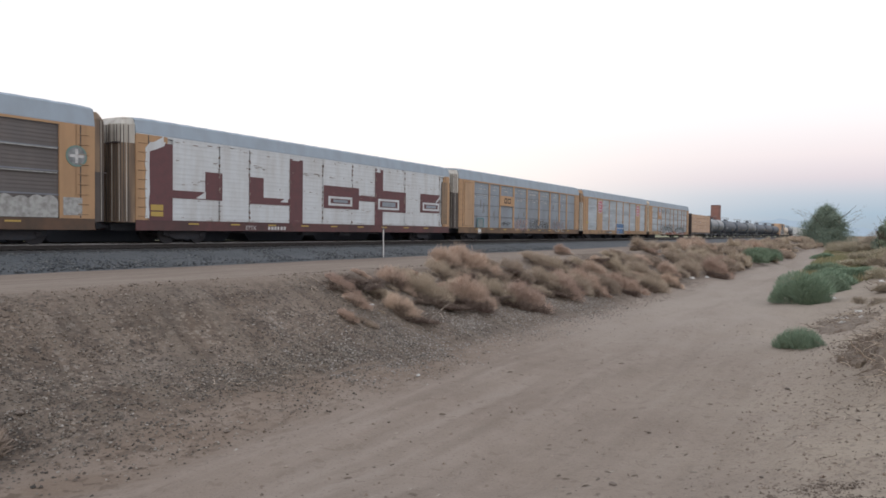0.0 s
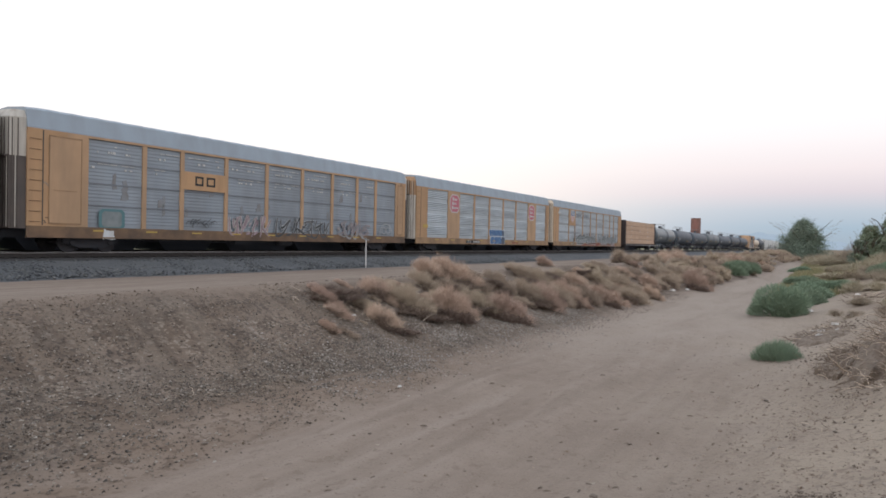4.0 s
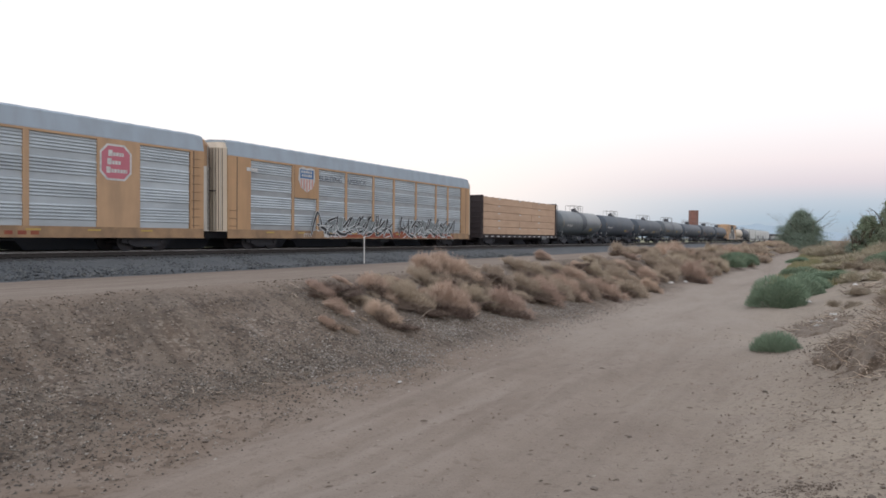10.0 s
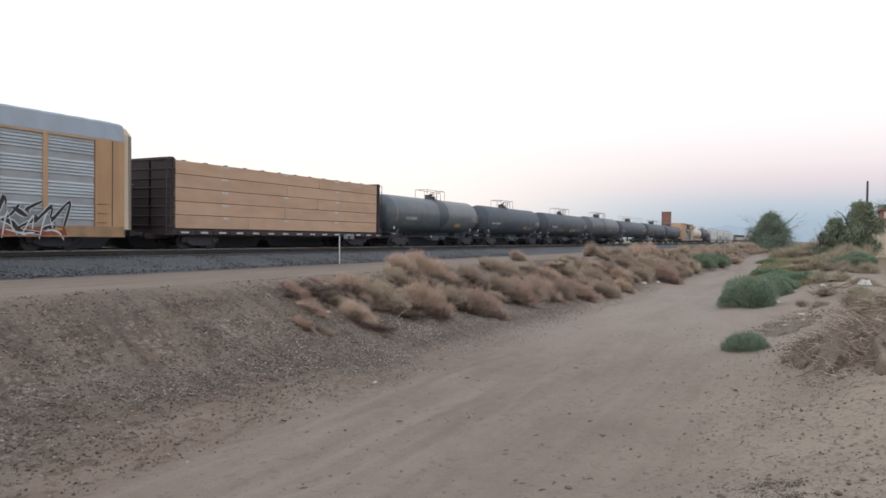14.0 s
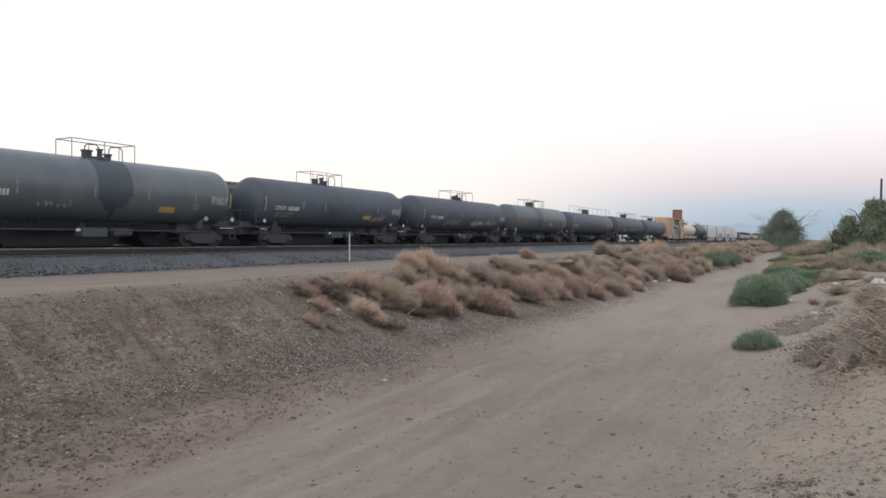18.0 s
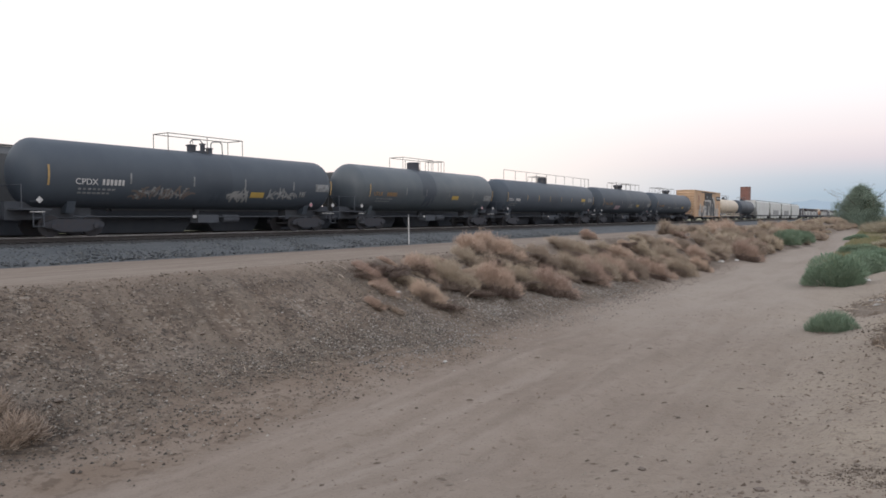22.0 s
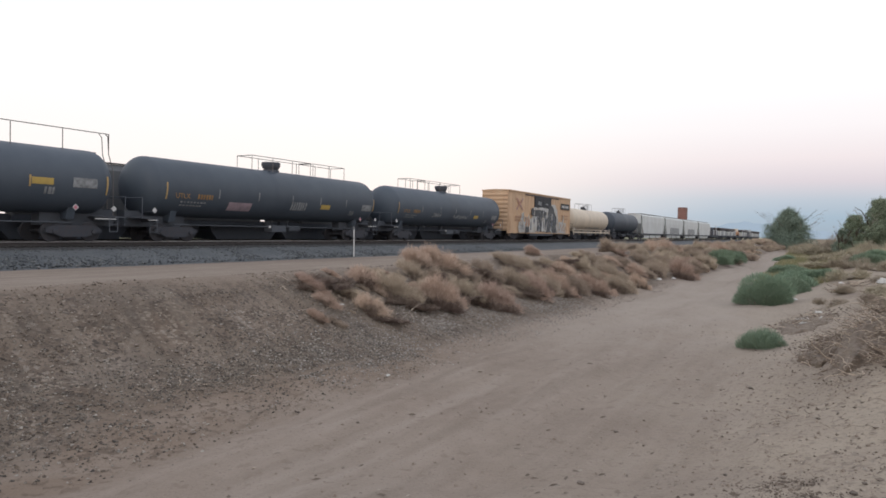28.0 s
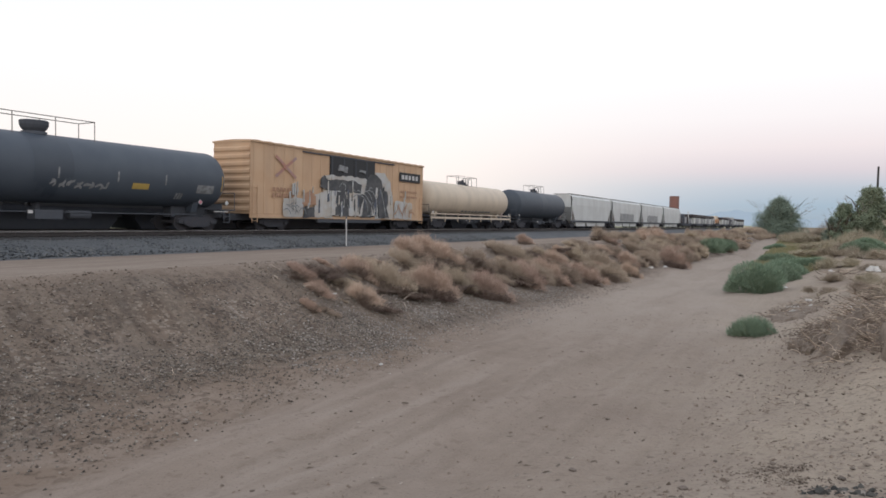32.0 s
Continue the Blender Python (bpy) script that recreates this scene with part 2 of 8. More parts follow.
M_soot = material("sooty_brown_end_door", (0.075, 0.064, 0.06), 0.7, second=(0.115, 0.092, 0.08), scale=1.5, grime=(0.06, 0.05, 0.045), grime_scale=(4.0, 4.0, 0.3), grime_amount=0.7)
M_rust_sill = material("rusty_brown_ochre_sill", (0.20, 0.125, 0.075), 0.8, second=(0.12, 0.08, 0.055), scale=2.2, amount=0.8, grime=(0.055, 0.045, 0.04), grime_scale=(1.0, 1.0, 1.2), grime_amount=0.6)
M_logo_green = material("faded_teal_emblem_paint", (0.13, 0.22, 0.205), 0.75, second=(0.20, 0.22, 0.18), scale=6)
M_screen_brown = material("rusty_brown_screen", (0.125, 0.115, 0.115), 0.75, second=(0.155, 0.135, 0.128), scale=1.5, grime=(0.09, 0.08, 0.08), grime_amount=0.5, bump=0.05, spread=0.08)
M_band = material("weathered_pale_spray_paint", (0.38, 0.385, 0.38), 0.8, second=(0.20, 0.195, 0.185), scale=5, amount=0.8)


# ---- mesh helpers ----
def box(bm, x0, x1, y0, y1, z0, z1):
    v = [bm.verts.new((x, y, z)) for x in (x0, x1) for y in (y0, y1) for z in (z0, z1)]
    for f in ((0, 1, 3, 2), (4, 6, 7, 5), (0, 4, 5, 1), (2, 3, 7, 6), (0, 2, 6, 4), (1, 5, 7, 3)):
        bm.faces.new([v[i] for i in f])


def tube(bm, p, q, r, r2=None, n=8, caps=True):
    p, q = Vector(p), Vector(q)
    r2 = r if r2 is None else r2
    d = (q - p).normalized()
    a = d.orthogonal().normalized()
    b = d.cross(a)
    rings = []
    for c, rr in ((p, r), (q, r2)):
        rings.append([bm.verts.new(c + (a * math.cos(2 * math.pi * i / n) + b * math.sin(2 * math.pi * i / n)) * rr) for i in range(n)])
    for i in range(n):
        f = bm.faces.new((rings[0][i], rings[0][(i + 1) % n], rings[1][(i + 1) % n], rings[1][i]))
        f.smooth = n > 6
    if caps:
        bm.faces.new(rings[0][::-1])
        bm.faces.new(rings[1])


def lathe_x(bm, prof, n=32, y=0.0, z=0.0):
    """A body of revolution about a line along x; prof: (x, radius)."""
    rings = []
    for x, r in prof:
        rings.append([bm.verts.new((x, y + r * math.cos(2 * math.pi * i / n), z + r * math.sin(2 * math.pi * i / n))) for i in range(n)])
    for a, b in zip(rings, rings[1:]):
        for i in range(n):
            f = bm.faces.new((a[i], b[i], b[(i + 1) % n], a[(i + 1) % n]))
            f.smooth = True
    bm.faces.new(rings[0])
    bm.faces.new(rings[-1][::-1])


def lathe_y(bm, prof, n=24, x=0.0, z=0.0):
    rings = []
    for y, r in prof:
        rings.append([bm.verts.new((x + r * math.cos(2 * math.pi * i / n), y, z + r * math.sin(2 * math.pi * i / n))) for i in range(n)])
    for a, b in zip(rings, rings[1:]):
        for i in range(n):
            bm.faces.new((a[i], a[(i + 1) % n], b[(i + 1) % n], b[i]))
    bm.faces.new(rings[0][::-1])
    bm.faces.new(rings[-1])


def lathe_z(bm, prof, n=24, x=0.0, y=0.0):
    """A body of revolution about an upright line; prof: (z, radius)."""
    rings = [[bm.verts.new((x + r * math.cos(2 * math.pi * i / n), y + r * math.sin(2 * math.pi * i / n), z)) for i in range(n)] for z, r in prof]
    for a, b in zip(rings, rings[1:]):
        for i in range(n):
            bm.faces.new((a[i], a[(i + 1) % n], b[(i + 1) % n], b[i]))
    bm.faces.new(rings[0][::-1])
    bm.faces.new(rings[-1])


def ragged(pts, seed, amp=0.06, step=0.3):
    """The outline of a patch of paint, its straight sides broken up."""
    r = random.Random(seed)
    out = []
    for (x0, z0), (x1, z1) in zip(pts, pts[1:] + pts[:1]):
        n = max(1, int(math.hypot(x1 - x0, z1 - z0) / step))
        out += [(x0 + (x1 - x0) * i / n + r.uniform(-amp, amp), z0 + (z1 - z0) * i / n + r.uniform(-amp, amp)) for i in range(n)]
    return out


def prism(bm, pts, y0, y1):
    """A polygon in the x-z plane pushed from y0 to y1."""
    a = [bm.verts.new((x, y0, z)) for x, z in pts]
    b = [bm.verts.new((x, y1, z)) for x, z in pts]
    bm.faces.new(a)
    bm.faces.new(b[::-1])
    for i in range(len(pts)):
        bm.faces.new((a[i], b[i], b[(i + 1) % len(pts)], a[(i + 1) % len(pts)]))


def mesh_of(name, bm, mat):
    me = bpy.data.meshes.new(name)
    bmesh.ops.recalc_face_normals(bm, faces=bm.faces)
    bm.to_mesh(me)
    bm.free()
    me.materials.append(mat)
    return me


def part(name, bm, mat, parent=None, label="", loc=None):
    ob = new(name, bm if isinstance(bm, bpy.types.Mesh) else mesh_of(name, bm, mat))
    ob.parent = parent
    if loc:
        ob.location = loc
    if label:
        ob["label"] = label
    return ob


def bevelled(bm, width=0.02, seg=1):
    bmesh.ops.bevel(bm, geom=list(bm.edges), offset=width, segments=seg, affect="EDGES", profile=0.5)
    return bm


def made(fn, *a, **k):
    bm = bmesh.new()
    fn(bm, *a, **k)
    return bm


# ---- ground ----
def smooth(a, b, v):
    v = min(1.0, max(0.0, (v - a) / (b - a)))
    return v * v * (3 - 2 * v)


def bank_line(s):
    """The railway bank at s: height of the sandy track, foot of the slope, crest and its height."""
    road = -2.1 + 0.55 * smooth(60, 130, s)
    foot = 8.5 + 0.4 * math.sin(s * 0.11 + 2) - 1.2 * smooth(35, 70, s)
    crest = (0.844 - road + 0.51 * foot) / 0.598
    return road, foot, crest, 0.844 - 0.088 * crest


def ground_z(s, w):
    """Height of the ground: service road by the ballast, the bank's steep face, the sandy track in the hollow, and the bank on the near side."""
    road, foot, crest, top = bank_line(s)
    if w < crest:
        u = max(0.0, (w - foot) / (crest - foot))
        z = road + (top - road) * (u - 0.16 * u * (1 - u)) + 0.16 * math.exp(-((w - foot) / 0.8) ** 2) - 0.07 * smooth(0.75, 1.0, u)
    else:
        u = min(1.0, (w - crest) / (20.4 - crest))
        z = top - 0.07 + (-0.88 - top + 0.07) * u - 0.16 * math.sin(math.pi * u)
    if foot < w < crest and abs(s) < 200:
        # runnels down the face
        z += 0.09 * math.sin(math.pi * (w - foot) / (crest - foot)) * (noise.noise((s * 0.9, w * 0.12, 31)) + 0.5 * noise.noise((s * 2.4, w * 0.2, 37)))
    side = 2.2 + 0.5 * math.sin(s * 0.2)
    up = smooth(side, -2.6, w)
    near = 1 - smooth(2.0, 8.5, math.hypot(s, w))
    bank = -1.15 + 0.42 * smooth(9, 15, s) * (1 - smooth(18, 26, s)) * smooth(0.4, -1.6, w)
    bank += 0.5 * math.exp(-((s - 13.6) / 1.7) ** 2) * smooth(0.15, -0.6, w) * (1 + 0.5 * math.sin(s * 2.3 + w))
    z += (bank - z) * up
    z += (-0.76 - z) * near * (1 - smooth(0.0, 7.0, w) * 0.6)
    d = math.hypot(s, w)
    if d < 220:
        k = 1 - smooth(120, 220, d)
        flat = smooth(crest + 0.4, crest - 0.6, w) * 0.85 + 0.15
        rut = smooth(1.5, 3.0, w) * smooth(8.0, 6.0, w)
        z += k * flat * (0.10 * noise.noise((s * 0.35, w * 0.45, 0)) + 0.045 * noise.noise((s * 1.1, w * 1.3, 4)) + 0.02 * noise.noise((s * 3.1, w * 3.7, 9)))
        if d < 40:
            z += (1 - smooth(5, 9, w)) * (0.022 * noise.noise((s * 2.3, w * 2.6, 21)) + 0.014 * noise.noise((s * 4.6, w * 4.9, 27)))
        z += k * rut * 0.05 * math.sin(w * 3.1 + 0.4 * math.sin(s * 0.2))
    return z


def steps(*spans):
    v = [spans[0][0]]
    for a, b, d in spans:
        n = max(1, round((b - a) / d))
        v += [a + (b - a) * i / n for i in range(1, n + 1)]
    return v


gs = steps((-4200, -1000, 800), (-1000, -200, 160), (-200, -40, 20), (-40, -4, 2), (-4, 30, 0.2), (30, 70, 0.45), (70, 140, 1.4), (140, 300, 10), (300, 1000, 90), (1000, 4400, 500))
gw = steps((-4200, -1000, 800), (-1000, -200, 160), (-200, -20, 15), (-20, -4, 1.5), (-4, 22, 0.2), (22, 40, 1.5), (40, 200, 20), (200, 1000, 160), (1000, 4400, 850))


def wash(nt, fac, c, base_out):
    mx = nt.nodes.new("ShaderNodeMix")
    mx.data_type = "RGBA"
    nt.links.new(fac, mx.inputs[0])
    nt.links.new(base_out, mx.inputs[6])
    mx.inputs[7].default_value = (*c, 1)
    return mx.outputs[2]


def ground_material():
    m = bpy.data.materials.new("desert_sand_and_gravel")
    m.use_nodes = True
    nt = m.node_tree
    b = nt.nodes["Principled BSDF"]
    b.inputs["Roughness"].default_value = 0.95
    b.inputs["Specular IOR Level"].default_value = 0.15
    tc = nt.nodes.new("ShaderNodeTexCoord")
    at = nt.nodes.new("ShaderNodeAttribute")
    at.attribute_name = "cover"
    sp = nt.nodes.new("ShaderNodeSeparateColor")
    nt.links.new(at.outputs["Color"], sp.inputs[0])

    def nz(scale, det, size=(1, 1, 1)):
        mp = nt.nodes.new("ShaderNodeMapping")
        mp.inputs["Scale"].default_value = size
        n = nt.nodes.new("ShaderNodeTexNoise")
        n.inputs["Scale"].default_value, n.inputs["Detail"].default_value = scale, det
        nt.links.new(tc.outputs["Object"], mp.inputs[0])
        nt.links.new(mp.outputs[0], n.inputs["Vector"])
        return n

    def rng(src, lo, hi, a, c):
        r = nt.nodes.new("ShaderNodeMapRange")
        for i, v in ((1, lo), (2, hi), (3, a), (4, c)):
            r.inputs[i].default_value = v
        nt.links.new(src, r.inputs[0])
        return r.outputs[0]

    def mul(a, c):
        n = nt.nodes.new("ShaderNodeMath")
        n.operation = "MULTIPLY"
        nt.links.new(a, n.inputs[0])
        nt.links.new(c, n.inputs[1])
        return n.outputs[0]

    rgb = nt.nodes.new("ShaderNodeRGB")
    rgb.outputs[0].default_value = (0.237, 0.195, 0.161, 1)
    col = rgb.outputs[0]
    col = wash(nt, rng(nz(0.35, 5).outputs[0], 0.4, 0.65, 0, 0.7), (0.20, 0.158, 0.128), col)
    col = wash(nt, rng(nz(3.0, 6).outputs[0], 0.45, 0.7, 0, 0.5), (0.285, 0.237, 0.20), col)
    col = wash(nt, rng(nz(1.0, 5, (0.25, 2.2, 1)).outputs[0], 0.48, 0.68, 0, 0.65), (0.168, 0.134, 0.109), col)
    col = wash(nt, rng(nz(1.3, 6, (0.18, 1.6, 1)).outputs[0], 0.52, 0.7, 0, 0.6), (0.30, 0.255, 0.218), col)
    col = wash(nt, rng(nz(38.0, 4).outputs[0], 0.35, 0.65, 0, 0.4), (0.28, 0.225, 0.185), col)
    # wheel tracks and drifts along the sandy track
    col = wash(nt, rng(nz(0.22, 4, (0.16, 1.0, 1)).outputs[0], 0.5, 0.66, 0, 0.6), (0.178, 0.139, 0.112), col)
    col = wash(nt, rng(nz(0.5, 5, (0.10, 1.4, 1)).outputs[0], 0.54, 0.68, 0, 0.5), (0.30, 0.252, 0.212), col)
    # paler sand on the road, growing from 13 to 24 m along it
    wn = nt.nodes.new("ShaderNodeAttribute")
    wn.attribute_name = "far_pale"
    col = wash(nt, mul(wn.outputs["Fac"], rng(nz(0.6, 5, (0.3, 1.2, 1)).outputs[0], 0.3, 0.6, 0.35, 0.9)), (0.315, 0.268, 0.228), col)
    # brown dirt washed down along the foot of the slope
    col = wash(nt, mul(at.outputs["Alpha"], rng(nz(1.4, 6).outputs[0], 0.35, 0.6, 0.2, 0.8)), (0.182, 0.137, 0.105), col)
    col = wash(nt, mul(at.outputs["Alpha"], rng(nz(6.0, 6).outputs[0], 0.54, 0.62, 0, 0.6)), (0.095, 0.07, 0.053), col)
    # gravelly slope
    g = mul(sp.outputs[0], rng(nz(0.8, 7).outputs[0], 0.3, 0.62, 0.35, 1.0))
    col = wash(nt, g, (0.136, 0.104, 0.081), col)
    col = wash(nt, mul(sp.outputs[0], rng(nz(1.6, 8).outputs[0], 0.47, 0.66, 0, 0.65)), (0.106, 0.084, 0.068), col)
    col = wash(nt, mul(sp.outputs[0], rng(nz(0.45, 6, (1, 1.4, 1)).outputs[0], 0.50, 0.64, 0, 0.6)), (0.142, 0.122, 0.105), col)
    col = wash(nt, mul(sp.outputs[0], rng(nz(5.0, 6).outputs[0], 0.53, 0.60, 0, 0.45)), (0.062, 0.048, 0.040), col)
    col = wash(nt, mul(sp.outputs[0], rng(nz(7.5, 6).outputs[0], 0.56, 0.63, 0, 0.4)), (0.19, 0.155, 0.128), col)
    vo = nt.nodes.new("ShaderNodeTexVoronoi")
    vo.inputs["Scale"].default_value = 19.0
    nt.links.new(tc.outputs["Object"], vo.inputs["Vector"])
    vr = nt.nodes.new("ShaderNodeSeparateColor")
    nt.links.new(vo.outputs["Color"], vr.inputs[0])
    col = wash(nt, mul(sp.outputs[0], mul(rng(vr.outputs[0], 0.76, 0.88, 0, 0.75), rng(nz(0.9, 5).outputs[0], 0.42, 0.6, 0.1, 1.0))), (0.27, 0.23, 0.19), col)
    col = wash(nt, mul(sp.outputs[0], mul(rng(vr.outputs[1], 0.70, 0.86, 0, 0.8), rng(nz(0.7, 5, (1, 1, 2)).outputs[0], 0.4, 0.6, 0.15, 1.0))), (0.05, 0.044, 0.040), col)
    vo2 = nt.nodes.new("ShaderNodeTexVoronoi")
    vo2.inputs["Scale"].default_value = 10.0
    nt.links.new(tc.outputs["Object"], vo2.inputs["Vector"])
    vr2 = nt.nodes.new("ShaderNodeSeparateColor")
    nt.links.new(vo2.outputs["Color"], vr2.inputs[0])
    col = wash(nt, mul(sp.outputs[0], mul(rng(vr2.outputs[0], 0.84, 0.93, 0, 0.55), rng(nz(0.6, 5, (1.3, 1, 1)).outputs[0], 0.45, 0.58, 0.0, 1.0))), (0.05, 0.044, 0.042), col)
    col = wash(nt, mul(sp.outputs[0], mul(rng(vr2.outputs[1], 0.90, 0.96, 0, 0.5), rng(nz(0.8, 5, (1, 1.5, 1)).outputs[0], 0.45, 0.58, 0.0, 1.0))), (0.29, 0.255, 0.22), col)
    # runnels washed down the slope
    col = wash(nt, mul(sp.outputs[0], rng(nz(1.0, 5, (1.7, 0.35, 0.35)).outputs[0], 0.50, 0.64, 0, 0.6)), (0.19, 0.155, 0.125), col)
    col = wash(nt, mul(sp.outputs[0], rng(nz(1.3, 6, (2.2, 0.4, 0.4)).outputs[0], 0.54, 0.68, 0, 0.35)), (0.09, 0.075, 0.062), col)
    # trampled dry scrub
    col = wash(nt, mul(sp.outputs[1], rng(nz(2.0, 6).outputs[0], 0.35, 0.6, 0.2, 0.9)), (0.20, 0.155, 0.09), col)
    col = wash(nt, mul(sp.outputs[2], rng(nz(0.6, 4).outputs[0], 0.3, 0.6, 0.2, 0.8)), (0.34, 0.287, 0.226), col)
    # clinker and litter specks
    col = wash(nt, mul(sp.outputs[2], rng(nz(9.0, 6).outputs[0], 0.54, 0.66, 0, 0.5)), (0.14, 0.115, 0.095), col)
    # trodden hollows and crumbs on the sand
    col = wash(nt, rng(nz(5.5, 5).outputs[0], 0.60, 0.68, 0, 0.35), (0.15, 0.112, 0.088), col)
    col = wash(nt, rng(nz(26.0, 5).outputs[0], 0.61, 0.68, 0, 0.5), (0.13, 0.10, 0.08), col)
    nt.links.new(col, b.inputs["Base Color"])
    bp = nt.nodes.new("ShaderNodeBump")
    bp.inputs["Strength"].default_value, bp.inputs["Distance"].default_value = 0.55, 0.05
    nt.links.new(nz(14.0, 8).outputs[0], bp.inputs["Height"])
    nt.links.new(bp.outputs[0], b.inputs["Normal"])
    return m


def build_ground():
    nw = len(gw)
    verts = [(s, w, ground_z(s, w)) for s in gs for w in gw]
    faces = [(i * nw + j, (i + 1) * nw + j, (i + 1) * nw + j + 1, i * nw + j + 1) for i in range(len(gs) - 1) for j in range(nw - 1)]
    me = bpy.data.meshes.new("ground")
    me.from_pydata(verts, [], faces)
    me.polygons.foreach_set("use_smooth", [True] * len(faces))
    cover = me.color_attributes.new("cover", "FLOAT_COLOR", "POINT")
    vals = []
    for s, w, z in verts:
        n = noise.noise((s * 0.25, w * 0.3, 2)) * 1.6
        foot, crest = bank_line(s)[1:3]
        gravel = smooth(foot - 0.5, foot + 0.4, w + n * 0.35) * smooth(crest + 0.05, crest - 0.45, w + 0.15 * n) * (1 - 0.5 * smooth(45, 80, s))
        scrub = smooth(45, 75, s) * smooth(3.6, 2.0, w)
        scrub = max(scrub, smooth(120, 200, abs(s)), smooth(60, 200, abs(w)))
        litter = smooth(4.4, -1.2, w + n * 0.5) * (1 - smooth(40, 60, s))
        fringe = smooth(6.7, 7.9, w + n * 0.6) * (1 - smooth(8.4, 9.6, w + n * 0.5)) * (1 - 0.75 * smooth(10, 16, s))
        vals += [gravel, scrub, litter, fringe]
    cover.data.foreach_set("color", vals)
    far_pale = me.attributes.new("far_pale", "FLOAT", "POINT")
    far_pale.data.foreach_set("value", [smooth(13, 24, s) * smooth(8.3, 7.2, w) * smooth(-1.5, 1.0, w) * (1 - smooth(110, 140, s)) for s, w, z in verts])
    me.materials.append(ground_material())
    return tagged(new("ground", me), "pale brown desert sand with a gravelly bank and wheel ruts", "ground", kind="structure")


build_ground()

# ---- railway ----
M_ballast = material("grey_crushed_ballast", (0.092, 0.101, 0.110), 0.95, second=(0.057, 0.063, 0.07), scale=9, amount=0.9, grime=(0.15, 0.15, 0.15), grime_scale=(0.6, 0.6, 0.6), grime_amount=0.35, bump=0.9, bump_scale=14)
M_rocks = island_material("ballast_rocks", ((0.04, 0.044, 0.049), (0.08, 0.088, 0.095), (0.107, 0.115, 0.12), (0.165, 0.167, 0.165)))
M_railsteel = material("rusty_rail_steel", (0.05, 0.044, 0.043), 0.7, 0.3, second=(0.036, 0.033, 0.033), scale=6, amount=0.7)
M_railtop = material("polished_rail_head", (0.55, 0.53, 0.52), 0.35, 0.9)
M_crib = material("dark_crib_stone", (0.048, 0.048, 0.05), 0.9, second=(0.034, 0.034, 0.036), scale=9, amount=0.8, bump=0.8, bump_scale=14)
M_tie = material("creosoted_timber", (0.034, 0.032, 0.032), 0.9, second=(0.045, 0.041, 0.039), scale=5, amount=0.7, bump=0.3)


def build_ballast():
    me = bpy.data.meshes.new("ballast_bed")
    prof = ((-5.2, -0.92), (-4.6, -0.76), (-2.4, -0.38), (-1.7, -0.33), (1.7, -0.30), (2.2, -0.34), (4.6, -0.74), (5.2, -0.92))
    xs = steps((-700, -60, 80), (-60, -6, 3), (-6, 60, 0.5), (60, 160, 3), (160, 800, 40))
    verts, faces = [], []
    for x in xs:
        for k, (y, z) in enumerate(prof):
            n = noise.noise((x * 0.7, y, 3)) * 0.05 if 0 < k < 7 else 0
            verts.append((x, TRACK + y + 0.12 * noise.noise((x * 0.4, y, 7)), z + n))
    n = len(prof)
    for i in range(len(xs) - 1):
        for k in range(n - 1):
            faces.append((i * n + k, (i + 1) * n + k, (i + 1) * n + k + 1, i * n + k + 1))
    me.from_pydata(verts, [], faces)
    me.materials.append(M_ballast)
    tagged(new("ballast_bed", me), "long bed of grey crushed stone under the rails", "track bed", kind="structure")


def scatter_rocks(name, label, spots, mat, category="stones"):
    """spots: (x, y, z, size); each becomes a squashed rough octahedron."""
    verts, faces = [], []
    rnd = random.Random(7)
    tri = ((0, 2, 4), (2, 1, 4), (1, 3, 4), (3, 0, 4), (2, 0, 5), (1, 2, 5), (3, 1, 5), (0, 3, 5))
    for x, y, z, r in spots:
        a = rnd.uniform(0, 6.28)
        c, s = math.cos(a), math.sin(a)
        k = len(verts)
        for dx, dy, dz in ((1, 0, 0), (-1, 0, 0), (0, 1, 0), (0, -1, 0), (0, 0, 1), (0, 0, -1)):
            f = r * rnd.uniform(0.6, 1.25)
            dx, dy, dz = dx + rnd.uniform(-0.35, 0.35), dy + rnd.uniform(-0.35, 0.35), dz * 0.7 + rnd.uniform(-0.2, 0.2)
            verts.append((x + f * (dx * c - dy * s), y + f * (dx * s + dy * c), z + f * dz))
        faces += [(k + i, k + j, k + l) for i, j, l in tri]
    me = bpy.data.meshes.new(name)
    me.from_pydata(verts, [], faces)
    me.materials.append(mat)
    return tagged(new(name, me), label, category, kind="stuff")


